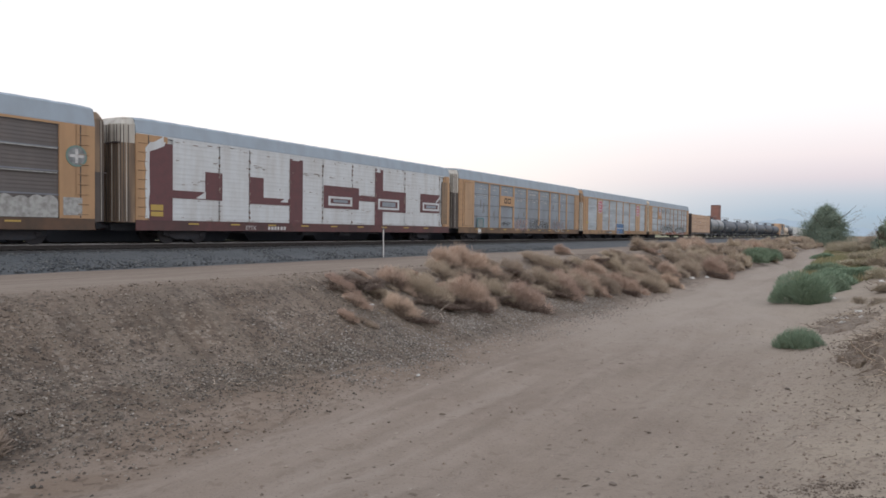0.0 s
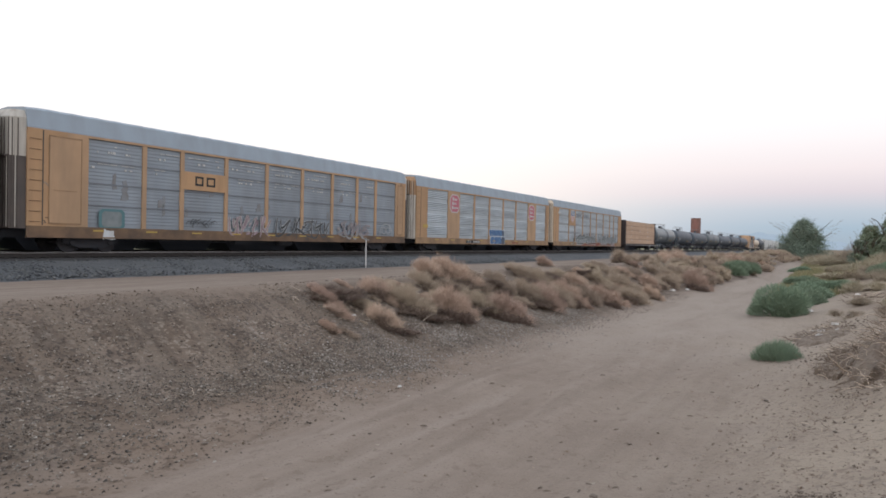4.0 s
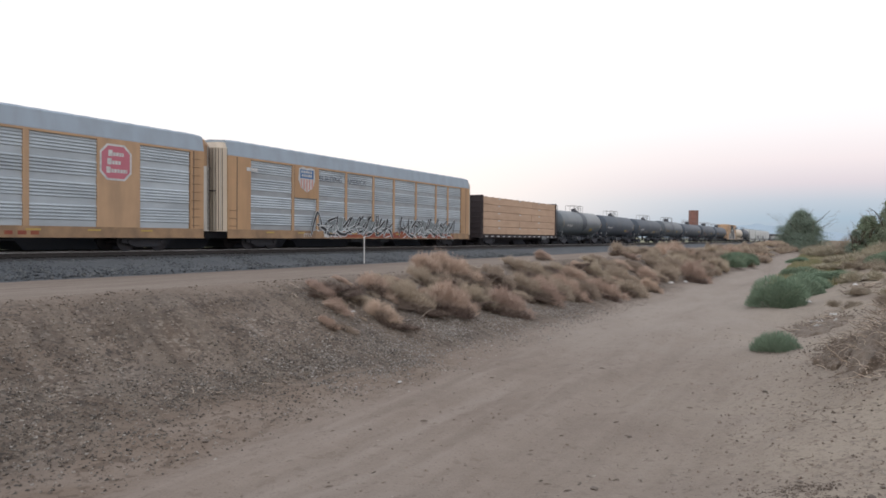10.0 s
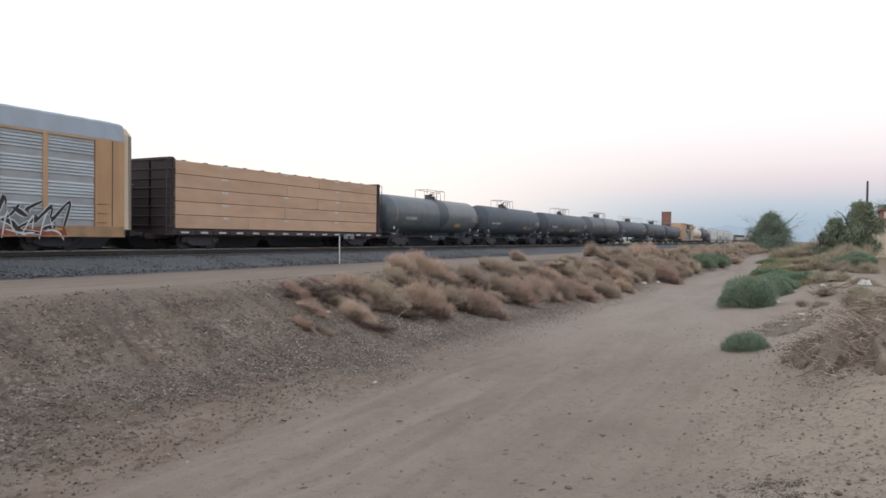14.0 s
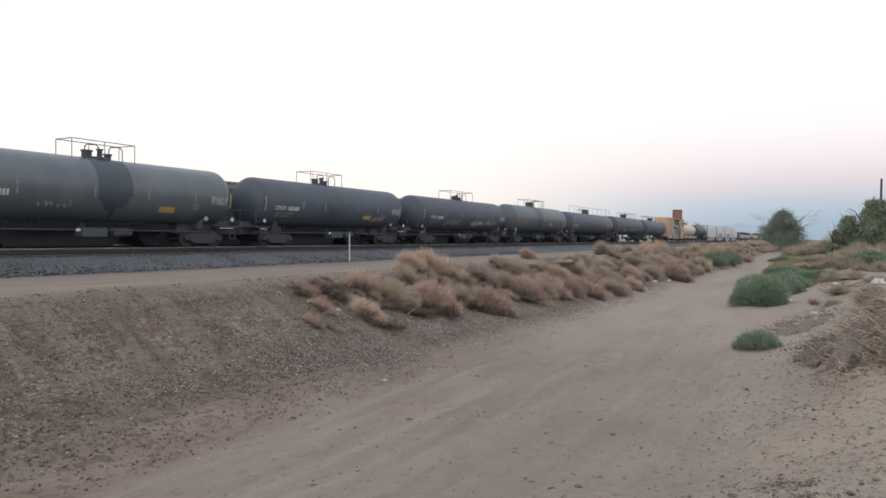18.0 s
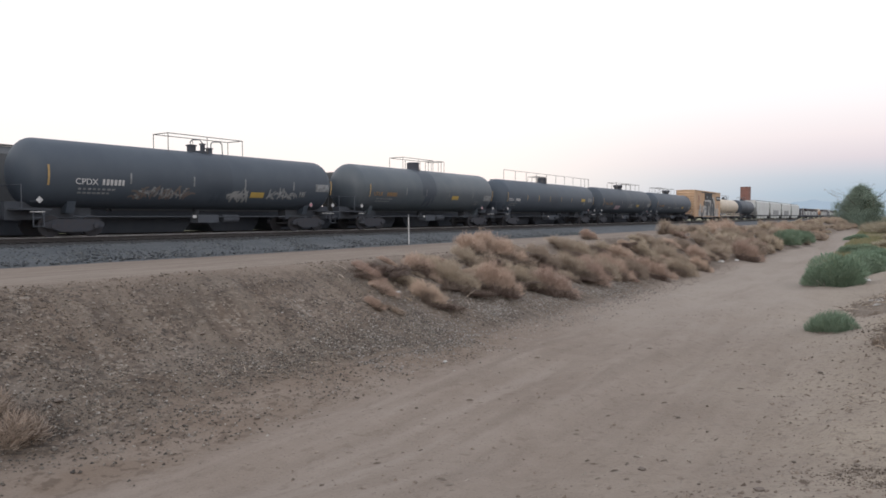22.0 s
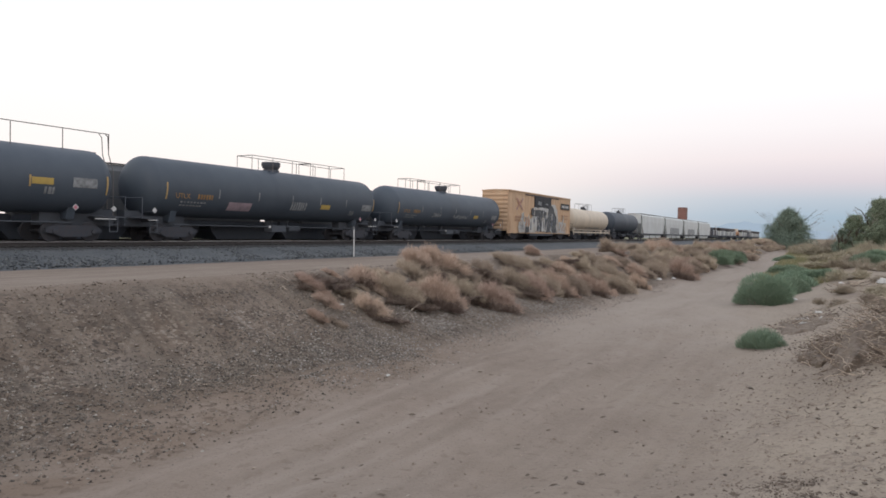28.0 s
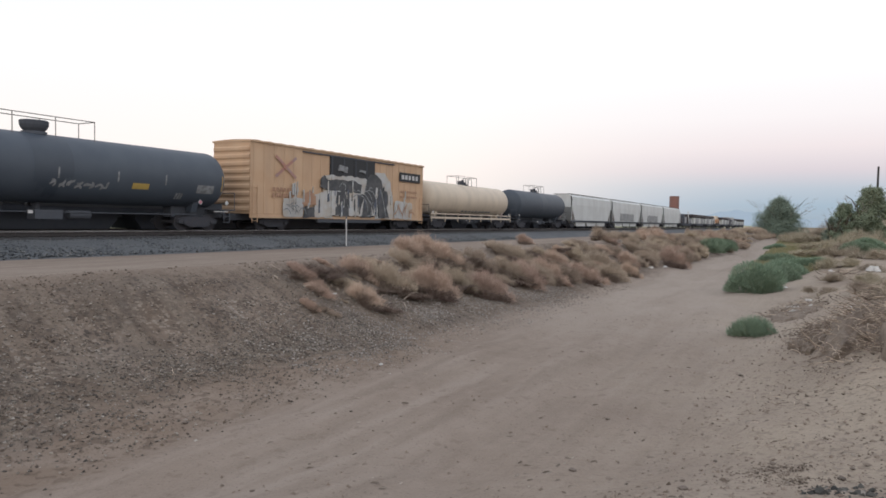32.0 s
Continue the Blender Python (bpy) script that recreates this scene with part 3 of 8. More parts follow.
def build_track():
    build_ballast()
    rnd = random.Random(3)
    spots = []
    for _ in range(11000):
        x = rnd.uniform(2, 60)
        y = rnd.uniform(-5.0, -1.5)
        z = -0.33 if y > -1.7 else -0.33 - (-1.7 - y) * 0.15
        spots.append((x, TRACK + y, z + rnd.uniform(0.0, 0.03), rnd.uniform(0.03, 0.075)))
    scatter_rocks("ballast_stones", "loose grey crushed stones on the shoulder of the track bed", spots, M_rocks)
    track = tagged(new("railway_track"), "rusty steel rails on dark timber sleepers in grey ballast", "railway track", kind="structure")
    track.location = (0, TRACK, 0)
    for side in (-1, 1):
        y = side * 0.755
        bm = bmesh.new()
        box(bm, -700, 800, y - 0.07, y + 0.07, -0.18, -0.15)
        box(bm, -700, 800, y - 0.012, y + 0.012, -0.15, -0.04)
        box(bm, -700, 800, y - 0.036, y + 0.036, -0.04, -0.015)
        r = part("rail", bm, M_railsteel, track)
        bm = bmesh.new()
        box(bm, -700, 800, y - 0.034, y + 0.034, -0.015, 0.0)
        part("rail_head", bm, M_railtop, r, "polished running surface of the rail")
    tie = mesh_of("tie", bevelled(made(box, -0.11, 0.11, -1.3, 1.3, -0.42, -0.18), 0.015), M_tie)
    for i in range(150):
        part("tie", tie, M_tie, track, loc=(1 + i * 0.53 + rnd.uniform(-0.03, 0.03), rnd.uniform(-0.03, 0.03), rnd.uniform(-0.008, 0)))
    xs_ = steps((-60, 0, 4), (0, 100, 0.7), (100, 400, 8))
    cv = [(x, y, z + (0.022 * noise.noise((x * 2.1, y * 3, 1)) if abs(y) < 1.6 else 0)) for x in xs_ for y, z in ((-1.75, -0.42), (-1.5, -0.235), (-0.6, -0.215), (0.6, -0.215), (1.5, -0.235), (1.75, -0.42))]
    me = bpy.data.meshes.new("crib_ballast")
    me.from_pydata(cv, [], [(i * 6 + k, (i + 1) * 6 + k, (i + 1) * 6 + k + 1, i * 6 + k + 1) for i in range(len(xs_) - 1) for k in range(5)])
    me.materials.append(M_crib)
    tagged(part("crib_ballast", me, None, track, "dark stone between the sleepers"), kind="stuff")
    bm = bmesh.new()
    for i in range(260):
        box(bm, 81 + i * 1.06, 81.22 + i * 1.06, -1.3, 1.3, -0.36, -0.175)
    tagged(part("distant_ties", bm, M_tie, track), kind="stuff")


build_track()


# ---- train ----
TRAIN = []      # (thing, centre along the track at the start)
WHEELS = []
SHARED = {}


def shared(key, fn):
    if key not in SHARED:
        SHARED[key] = fn()
    return SHARED[key]


def truck(car, x, wheelbase=1.75, turning=True):
    """A freight truck: two side frames, bolster, springs and two wheelsets."""
    def frame_mesh():
        bm = bmesh.new()
        prism(bm, ((-1.25, 0.42), (-1.25, 0.60), (-0.8, 0.74), (0.8, 0.74), (1.25, 0.60), (1.25, 0.42), (0.95, 0.36), (0.55, 0.22), (-0.55, 0.22), (-0.95, 0.36)), -0.07, 0.07)
        return mesh_of("side_frame", bm, M_truck)

    def bolster_mesh():
        bm = bmesh.new()
        box(bm, -0.22, 0.22, -1.08, 1.08, 0.40, 0.72)
        box(bm, -0.35, 0.35, -0.35, 0.35, 0.72, 0.80)
        return mesh_of("bolster", bevelled(bm, 0.03), M_truck)

    def spring_mesh():
        bm = bmesh.new()
        for k in range(7):
            tube(bm, (0, 0, 0.24 + k * 0.04), (0, 0, 0.262 + k * 0.04), 0.07, n=10)
        return mesh_of("spring", bm, M_under)

    def cap_mesh():
        return mesh_of("bearing_cap", made(lathe_y, ((-0.06, 0.07), (-0.05, 0.11), (0.08, 0.12)), n=14), M_truck)

    def set_mesh():
        bm = bmesh.new()
        lathe_y(bm, ((-1.0, 0.08), (1.0, 0.08)), n=10)
        for s in (-1, 1):
            y = s * 0.755
            lathe_y(bm, ((y - 0.07, 0.30), (y - 0.065, 0.44), (y - 0.06, 0.457), (y + 0.05, 0.457), (y + 0.06, 0.44), (y + 0.07, 0.30)) if s < 0 else
                    ((y - 0.07, 0.30), (y - 0.06, 0.44), (y - 0.05, 0.457), (y + 0.06, 0.457), (y + 0.065, 0.44), (y + 0.07, 0.30)), n=28)
            for k in range(6):
                a = k * math.pi / 3
                box(bm, 0.2 * math.cos(a) - 0.03, 0.2 * math.cos(a) + 0.03, y - 0.09, y + 0.09, 0.2 * math.sin(a) - 0.03, 0.2 * math.sin(a) + 0.03)
        return mesh_of("wheelset", bm, M_wheel)

    t = part("truck", shared("bolster", bolster_mesh), M_truck, car, "rusty cast steel four-wheel truck", (x, 0, 0))
    for s in (-1, 1):
        part("side_frame", shared("frame", frame_mesh), M_truck, t, loc=(0, s * 1.02, 0))
        for k in (-0.16, 0, 0.16):
            part("spring", shared("spring", spring_mesh), M_under, t, loc=(k, s * 1.02 - 0.0, 0.02))
        for k in (-1, 1):
            part("bearing_cap", shared("cap", cap_mesh), M_truck, t, loc=(k * wheelbase / 2, s * 1.10, 0.457))
    for k in (-1, 1):
        w = part("wheelset", shared("wheelset", set_mesh), M_wheel, t, "steel wheels on an axle", (k * wheelbase / 2, 0, 0.457))
        if turning:
            WHEELS.append(w)
    return t


def coupler(car, x, d):
    def mk():
        bm = bmesh.new()
        box(bm, 0, 0.55, -0.08, 0.08, 0.72, 0.90)
        box(bm, 0.50, 0.78, -0.16, 0.10, 0.68, 0.96)
        return mesh_of("coupler", bevelled(bm, 0.025), M_truck)
    c = part("coupler", shared("coupler", mk), M_truck, car, "cast steel knuckle coupler", (x, 0, 0))
    c.rotation_euler = (0, 0, 0 if d > 0 else math.pi)


def plate(car, name, x0, x1, z0, z1, mat, y=-1.535, label="", t=0.012):
    return part(name, made(box, x0, x1, y - t, y + 0.002, z0, z1), mat, car, label)


def bars(bm, x0, x1, z0, z1, count, y, seed=1, t=0.006, gap=0.3):
    """Unreadable lettering: a row of plain bars."""
    rnd = random.Random(seed)
    w = (x1 - x0) / count
    for i in range(count):
        box(bm, x0 + i * w, x0 + i * w + w * (1 - gap) * rnd.uniform(0.8, 1.05), y - t, y, z0, z1 - rnd.uniform(0, 0.1) * (z1 - z0))


def text_on(car, word, x, z, size, mat, y, label):
    cu = bpy.data.curves.new("lettering", "FONT")
    cu.body, cu.size, cu.extrude = word, size, 0.004
    ob = bpy.data.objects.new("lettering", cu)
    scene.collection.objects.link(ob)
    dg = bpy.context.evaluated_depsgraph_get()
    me = bpy.data.meshes.new_from_object(ob.evaluated_get(dg))
    bpy.data.objects.remove(ob)
    me.materials.clear()
    me.materials.append(mat)
    t = part("lettering", me, mat, car, label, (x, y, z))
    t.rotation_euler = (math.pi / 2, 0, 0)
    return t


def scrawl(bm, x0, x1, z0, z1, y, seed, strokes=26, width=0.06, t=0.005):
    """Looping spray-can strokes within a rectangle, as thin raised ribbons."""
    rnd = random.Random(seed)
    for i in range(strokes):
        cx = x0 + (x1 - x0) * (i + 0.5) / strokes
        a = rnd.uniform(-0.9, 0.9) + (math.pi / 2 if rnd.random() < 0.6 else 0.25)
        ln = (z1 - z0) * rnd.uniform(0.35, 0.6)
        px, pz = cx - math.cos(a) * ln, (z0 + z1) / 2 + rnd.uniform(-0.2, 0.2) * (z1 - z0) - math.sin(a) * ln
        turn = rnd.uniform(-0.5, 0.5)
        n = 7
        yy = y - t * (0.4 + 0.6 * rnd.random())
        prev = None
        for k in range(n + 1):
            wd = width * (0.6 + 0.5 * math.sin(k / n * math.pi))
            nx, nz = -math.sin(a), math.cos(a)
            pzc = min(z1, max(z0, pz))
            cur = (bm.verts.new((px + nx * wd, yy, pzc + nz * wd)), bm.verts.new((px - nx * wd, yy, pzc - nz * wd)))
            if prev:
                bm.faces.new((prev[0], cur[0], cur[1], prev[1]))
            prev = cur
            px, pz = px + math.cos(a) * 2 * ln / n, pz + math.sin(a) * 2 * ln / n
            a += turn


def spikes(x0, x1, z0, z1, count, seed):
    """Broken zigzag strokes, side by side: the shapes of a sprayed tag."""
    rnd = random.Random(seed)
    out = []
    w, h = (x1 - x0) / count, z1 - z0
    for i in range(count):
        x = x0 + i * w
        for pts in rnd.choice((
                (((0.0, -0.1), (0.3, 1.1), (0.55, 0.3), (0.95, 0.75)), ((0.2, 0.35), (0.8, 0.1), (1.1, -0.2))),
                (((0.1, 1.05), (0.15, 0.1), (0.7, -0.05), (0.9, 0.5)), ((0.5, 0.95), (0.55, 0.4), (1.0, 1.0))),
                (((0.9, 0.95), (0.25, 0.8), (0.75, 0.45), (0.1, 0.05), (0.9, -0.15)), ((0.0, 0.6), (0.3, 0.45))),
                (((0.0, 0.2), (0.45, 0.95), (0.5, 0.35), (0.95, 1.1), (0.9, -0.1)), ((0.1, 0.0), (0.6, 0.12))))):
            out.append([(x + (1.3 * u - 0.15 + rnd.uniform(-0.2, 0.2) + 0.12 * v) * w, z0 + min(1.15, v + rnd.uniform(-0.14, 0.14)) * h) for u, v in pts])
    return out


def ribbon(bm, pts, width, y):
    """A flat stroke through pts, pointed at its ends and swelling between."""
    n = 4 * (len(pts) - 1)
    p = [Vector(q) for q in pts]
    prev = None
    for k in range(n + 1):
        t = k / n * (len(p) - 1)
        i = min(int(t), len(p) - 2)
        a, b, c, d = p[max(i - 1, 0)], p[i], p[i + 1], p[min(i + 2, len(p) - 1)]
        f = t - i
        q = 0.5 * (2 * b + (c - a) * f + (2 * a - 5 * b + 4 * c - d) * f * f + (3 * b - a - 3 * c + d) * f ** 3)
        g = ((c - a) * (1 - f) + (d - b) * f).normalized()
        w = width * (0.45 + 0.55 * math.sin(math.pi * k / n))
        cur = (bm.verts.new((q.x - g.y * w, y, q.y + g.x * w)), bm.verts.new((q.x + g.y * w, y, q.y - g.x * w)))
        if prev:
            bm.faces.new((prev[0], cur[0], cur[1], prev[1]))
        prev = cur


def ladder(car, x, z0, z1, y=-1.56, w=0.42, mat=None):
    mat = mat or M_yellow
    bm = bmesh.new()
    for s in (0, w):
        box(bm, x + s - 0.02, x + s + 0.02, y - 0.03, y, z0, z1)
    n = int((z1 - z0) / 0.4)
    for i in range(n + 1):
        z = z0 + 0.08 + i * (z1 - z0 - 0.16) / n
        tube(bm, (x, y - 0.03, z), (x + w, y - 0.03, z), 0.014, n=6)
    return part("ladder", bm, mat, car, "steel grab-iron ladder")


def louvres(x0, x1, z0, z1, tiers=4, per=5, depth=0.05, flat=0.17):
    """A screen panel with pressed horizontal ribs in tiers, on the near side."""
    bm = bmesh.new()
    prof = []
    h = (z1 - z0) / tiers
    for t in range(tiers):
        b = z0 + t * h
        prof += [(b, 0.0), (b + h * flat, 0.0)]
        rib = h * (0.99 - flat) / per
        for k in range(per):
            z = b + h * (flat + 0.005) + k * rib
            prof += [(z, 0.0), (z + rib * 0.22, depth), (z + rib * 0.40, depth), (z + rib * 0.85, 0.0)]
    prof.append((z1, 0.0))
    prev = None
    for z, d in prof:
        cur = (bm.verts.new((x0, -1.46 - d, z)), bm.verts.new((x1, -1.46 - d, z)))
        if prev:
            bm.faces.new((prev[0], prev[1], cur[1], cur[0]))
        prev = cur
    return bm


def flat_panel(x0, x1, z0, z1):
    """A plain screen panel in four tiers with shallow seams and ribs."""
    return louvres(x0, x1, z0, z1, 4, 5, 0.008)


HALF = 13.6


def autorack(centre, label, posts, panel_mat, sill_mat, ribbed=True, solid=(), end_mat=None, post_mat=None, lift=0.12, end_low=None, mid=None, right=0.82, irons=9, bands=False):
    """A tall enclosed car carrier: deck sill, posts, screens, roof, curved end doors and two trucks."""
    car = tagged(new("autorack_car"), label, "freight car", group="train of freight cars")
    end_mat, post_mat = end_mat or M_end, post_mat or M_yellow
    end_low = end_low or end_mat
    TRAIN.append((car, centre))
    for s in (-1, 1):
        bm = bmesh.new()
        box(bm, -HALF, HALF, s * 1.53 - 0.03, s * 1.53 + 0.03, 0.68, 1.12)
        box(bm, -HALF, HALF, s * 1.50 - 0.10, s * 1.50 + 0.04, 0.64, 0.70)
        part("side_sill", bm, sill_mat, car)
    bm = bmesh.new()
    box(bm, -HALF, HALF, -1.48, 1.48, 0.95, 1.10)
    box(bm, -HALF - 0.4, HALF + 0.4, -0.25, 0.25, 0.62, 0.95)
    for i in range(14):
        x = -12 + i * 24 / 13
        box(bm, x - 0.08, x + 0.08, -1.42, 1.42, 0.78, 0.95)
    part("underframe", bm, M_under, car, "sooty steel underframe")
    bm = bmesh.new()
    for k in (-0.55, 0.55):
        box(bm, -HALF * 0.5, HALF * 0.5, k - 0.04, k + 0.04, 0.5, 0.56)
    box(bm, -2.2, -0.9, -0.9, -0.45, 0.42, 0.8)
    tube(bm, (1.2, -0.7, 0.55), (2.3, -0.7, 0.55), 0.2, n=12)
    part("brake_gear", bm, M_under, car)
    # far side wall and inner lining keep the light out
    part("far_wall", made(box, -HALF, HALF, 1.40, 1.50, 1.12, 5.1), M_galv_mid, car)
    part("inner_lining", made(box, -HALF, HALF, -1.42, -1.39, 1.12, 5.1), M_galv_dark, car)
    # roof: canted side, then a low ridge, with pressed ribs
    bm = bmesh.new()
    pts = [(y, z + lift if z > 5.5 else z) for y, z in ((-1.54, 5.08), (-1.54, 5.14), (-1.42, 5.74), (-1.24, 5.84), (0, 5.94), (1.24, 5.84), (1.42, 5.74), (1.54, 5.14), (1.54, 5.08))]
    n = 54
    rings = []
    for i in range(n + 1):
        x = -HALF + i * 2 * HALF / n
        k = 0.012 if i % 2 else 0.0
        drop = 0.05 if i in (0, n) else 0.0
        rings.append([bm.verts.new((x, y * (1 - k * 0.6), z - (k + drop if z > 5.2 else 0))) for y, z in pts])
    for a, b in zip(rings, rings[1:]):
        for i in range(len(pts) - 1):
            bm.faces.new((a[i], a[i + 1], b[i + 1], b[i]))
    bm.faces.new(rings[0])
    bm.faces.new(rings[-1])
    part("roof", bm, M_roof, car, "ribbed grey steel roof")
    for i, (x, w) in enumerate(posts):
        bm = bmesh.new()
        box(bm, x - w / 2, x + w / 2, -1.54, -1.45, 1.12, 5.08)
        part("post", bm, post_mat, car)
    part("top_rail", made(box, -HALF, HALF, -1.545, -1.44, 4.98, 5.08), post_mat, car)
    edges = [-HALF + 1.6] + [p for p, _ in posts] + [HALF - right + 0.02]
    xs = sorted(edges)
    for a, b in zip(xs, xs[1:]):
        if b - a < 0.5:
            continue
        bm = louvres(a + 0.05, b - 0.05, 1.12, 4.98, 4, 5, 0.045, 0.27) if ribbed else flat_panel(a + 0.05, b - 0.05, 1.12, 4.98)
        panel = part("screen_panel", bm, panel_mat, car)
        if bands:
            for t in range(4):
                z = 1.12 + t * 0.965
                part("flat_band", made(box, a + 0.05, b - 0.05, -1.466, -1.455, z + 0.01, z + 0.26), M_flat_band, panel, "darker flat band between the ribs")
        if not ribbed:
            for t in range(4):
                z = 1.12 + (t + 1) * 0.965
                part("panel_seam", made(box, a + 0.05, b - 0.05, -1.495, -1.455, z - 0.03, z + 0.03), M_galv_dark, panel)
    for x0, x1 in solid:
        part("solid_panel", made(box, x0, x1, -1.55, -1.44, 1.12, 5.0), post_mat, car)
    # corner panels and curved end doors
    for s in (-1, 1):
        a, b = sorted((s * HALF, s * (HALF - (1.62 if s < 0 else right))))
        bm = bmesh.new()
        box(bm, a, b, -1.55, -1.43, 1.12, 5.06)
        c = part("corner_panel", bm, M_yellow, car, "yellow corner panel with grab irons")
        iron = shared("iron", lambda: mesh_of("grab_iron", made(tube, (0, 0, 0), (0.44, 0, 0), 0.02, n=6), M_ochre_sill))
        for k in range(irons):
            part("grab_iron", iron, M_yellow, c, loc=(a + 0.1, -1.565, 1.3 + k * 0.42))
        part("corner_gap", made(box, (a + 0.62 if s < 0 else b - 0.62) - 0.025, (a + 0.62 if s < 0 else b - 0.62) + 0.025, -1.556, -1.54, 1.14, 5.04), M_soot, c)
        bm = bmesh.new()
        arc = [(-1.50, 0.0), (-1.48, 0.28), (-1.30, 0.55), (-0.8, 0.66), (0, 0.70), (0.8, 0.66), (1.30, 0.55), (1.48, 0.28), (1.50, 0.0)]
        mid = mid or 3.15
        lo = [bm.verts.new((s * (HALF + d), y * (1 - 0.03 * (mid - 1) / 4.45), mid)) for y, d in arc]
        hi = [bm.verts.new((s * (HALF + d), y * 0.97, 5.45)) for y, d in arc]
        tp = [bm.verts.new((s * (HALF + d * 0.7), y * 0.86, 5.76)) for y, d in arc]
        for i in range(len(arc) - 1):
            for p, q in ((lo, hi), (hi, tp)):
                bm.faces.new((p[i], p[i + 1], q[i + 1], q[i]))
        bm.faces.new(tp)
        bm.faces.new(lo)
        d = part("end_door", bm, end_mat, car, "faceted steel end door")
        bm = bmesh.new()
        hi = [bm.verts.new((s * (HALF + e), y * (1 - 0.03 * (mid - 1) / 4.45), mid)) for y, e in arc]
        lo = [bm.verts.new((s * (HALF + e), y, 1.0)) for y, e in arc]
        for i in range(len(arc) - 1):
            bm.faces.new((lo[i], lo[i + 1], hi[i + 1], hi[i]))
        bm.faces.new(hi)
        bm.faces.new(lo)
        part("lower_door_panel", bm, end_low, d)
        for q_, y in enumerate((-1.47, -1.42, -1.36, -1.28, -1.18, -1.05, -0.9, -0.75, -0.55, -0.35, -0.1, 0.1, 0.75)):
            bm = bmesh.new()
            dd = np.interp(y, [q[0] for q in arc], [q[1] for q in arc])
            tube(bm, (s * (HALF + dd + 0.005), y, 1.05), (s * (HALF + dd + 0.005), y * 0.97, 5.4), 0.022, n=6)
            part("door_seam", bm, M_end if q_ % 3 == 1 else M_soot, d)
        part("door_bar", made(box, min(s * (HALF + 0.3), s * (HALF + 0.72)), max(s * (HALF + 0.3), s * (HALF + 0.72)), -1.25, -0.3, mid - 0.03, mid + 0.03), M_soot, d)
        truck(car, s * 10.6)
        coupler(car, s * (HALF + 0.35), s)
    strip = shared("strip", lambda: mesh_of("reflector_strip", made(box, -0.3, 0.3, -1.572, -1.558, 0.94, 1.01), M_yellow_mark))
    for k in range(9):
        part("reflector_strip", strip, M_yellow_mark, car, loc=(-10.5 + k * 2.6, 0, 0))
    return car


def posts_of(xs, w=0.2):
    return [(x, w) for x in xs]


def letters(car, word, rects, mat, y, label):
    """Block shapes painted flat on a side: (x0, z0, x1, z1)."""
    bm = bmesh.new()
    for i, (x0, z0, x1, z1) in enumerate(rects):
        box(bm, x0, x1, y - 0.004 - 0.0006 * i, y, z0, z1)
    return part(word, bm, mat, car, label)


def car_with_emblem():
    c = autorack(3.0, "yellow autorack car with dark screens and a round emblem", posts_of((-8.6, -5.9, -3.1, -0.4, 2.4, 5.1, 8.3)), M_screen_brown, M_brown_sill, False, solid=((12.1, 12.8),), end_mat=M_ochre_end, end_low=M_soot)
    bm = bmesh.new()
    lathe_y(bm, ((-1.575, 0.45), (-1.55, 0.45)), n=28, x=12.8, z=3.74)
    e = part("emblem", bm, M_logo_green, c, "round faded teal emblem")
    bm = bmesh.new()
    lathe_y(bm, ((-1.58, 0.37), (-1.55, 0.37)), n=24, x=12.8, z=3.74)
    part("emblem_disc", bm, M_dim_mark, e)
    bm = bmesh.new()
    box(bm, 12.74, 12.86, -1.585, -1.57, 3.45, 4.03)
    box(bm, 12.51, 12.74, -1.585, -1.57, 3.68, 3.80)
    box(bm, 12.86, 13.09, -1.585, -1.57, 3.68, 3.80)
    part("emblem_cross", bm, M_white_mark, e)
    for z in (2.95, 3.95):
        part("screen_strip", made(box, -8.7, 12.0, -1.555, -1.47, z, z + 0.045), M_band, c)
    part("door_sheet", made(box, 12.25, 13.05, -1.56, -1.55, 1.25, 2.0), M_band, c, "pale corner sheet with peeling paint")
    bm = bmesh.new()
    pts = [(12.05, 1.14), (12.05, 1.75)]
    for k in range(186):
        pts.append((12.0 - k * 0.111, 1.90 + 0.13 * abs(math.sin(k * 0.63)) + 0.04 * math.sin(k * 0.37)))
    pts += [(-8.7, 1.14)]
    prism(bm, pts, -1.552, -1.47)
    part("painted_band", bm, M_band, c, "pale spray-painted band along the bottom")


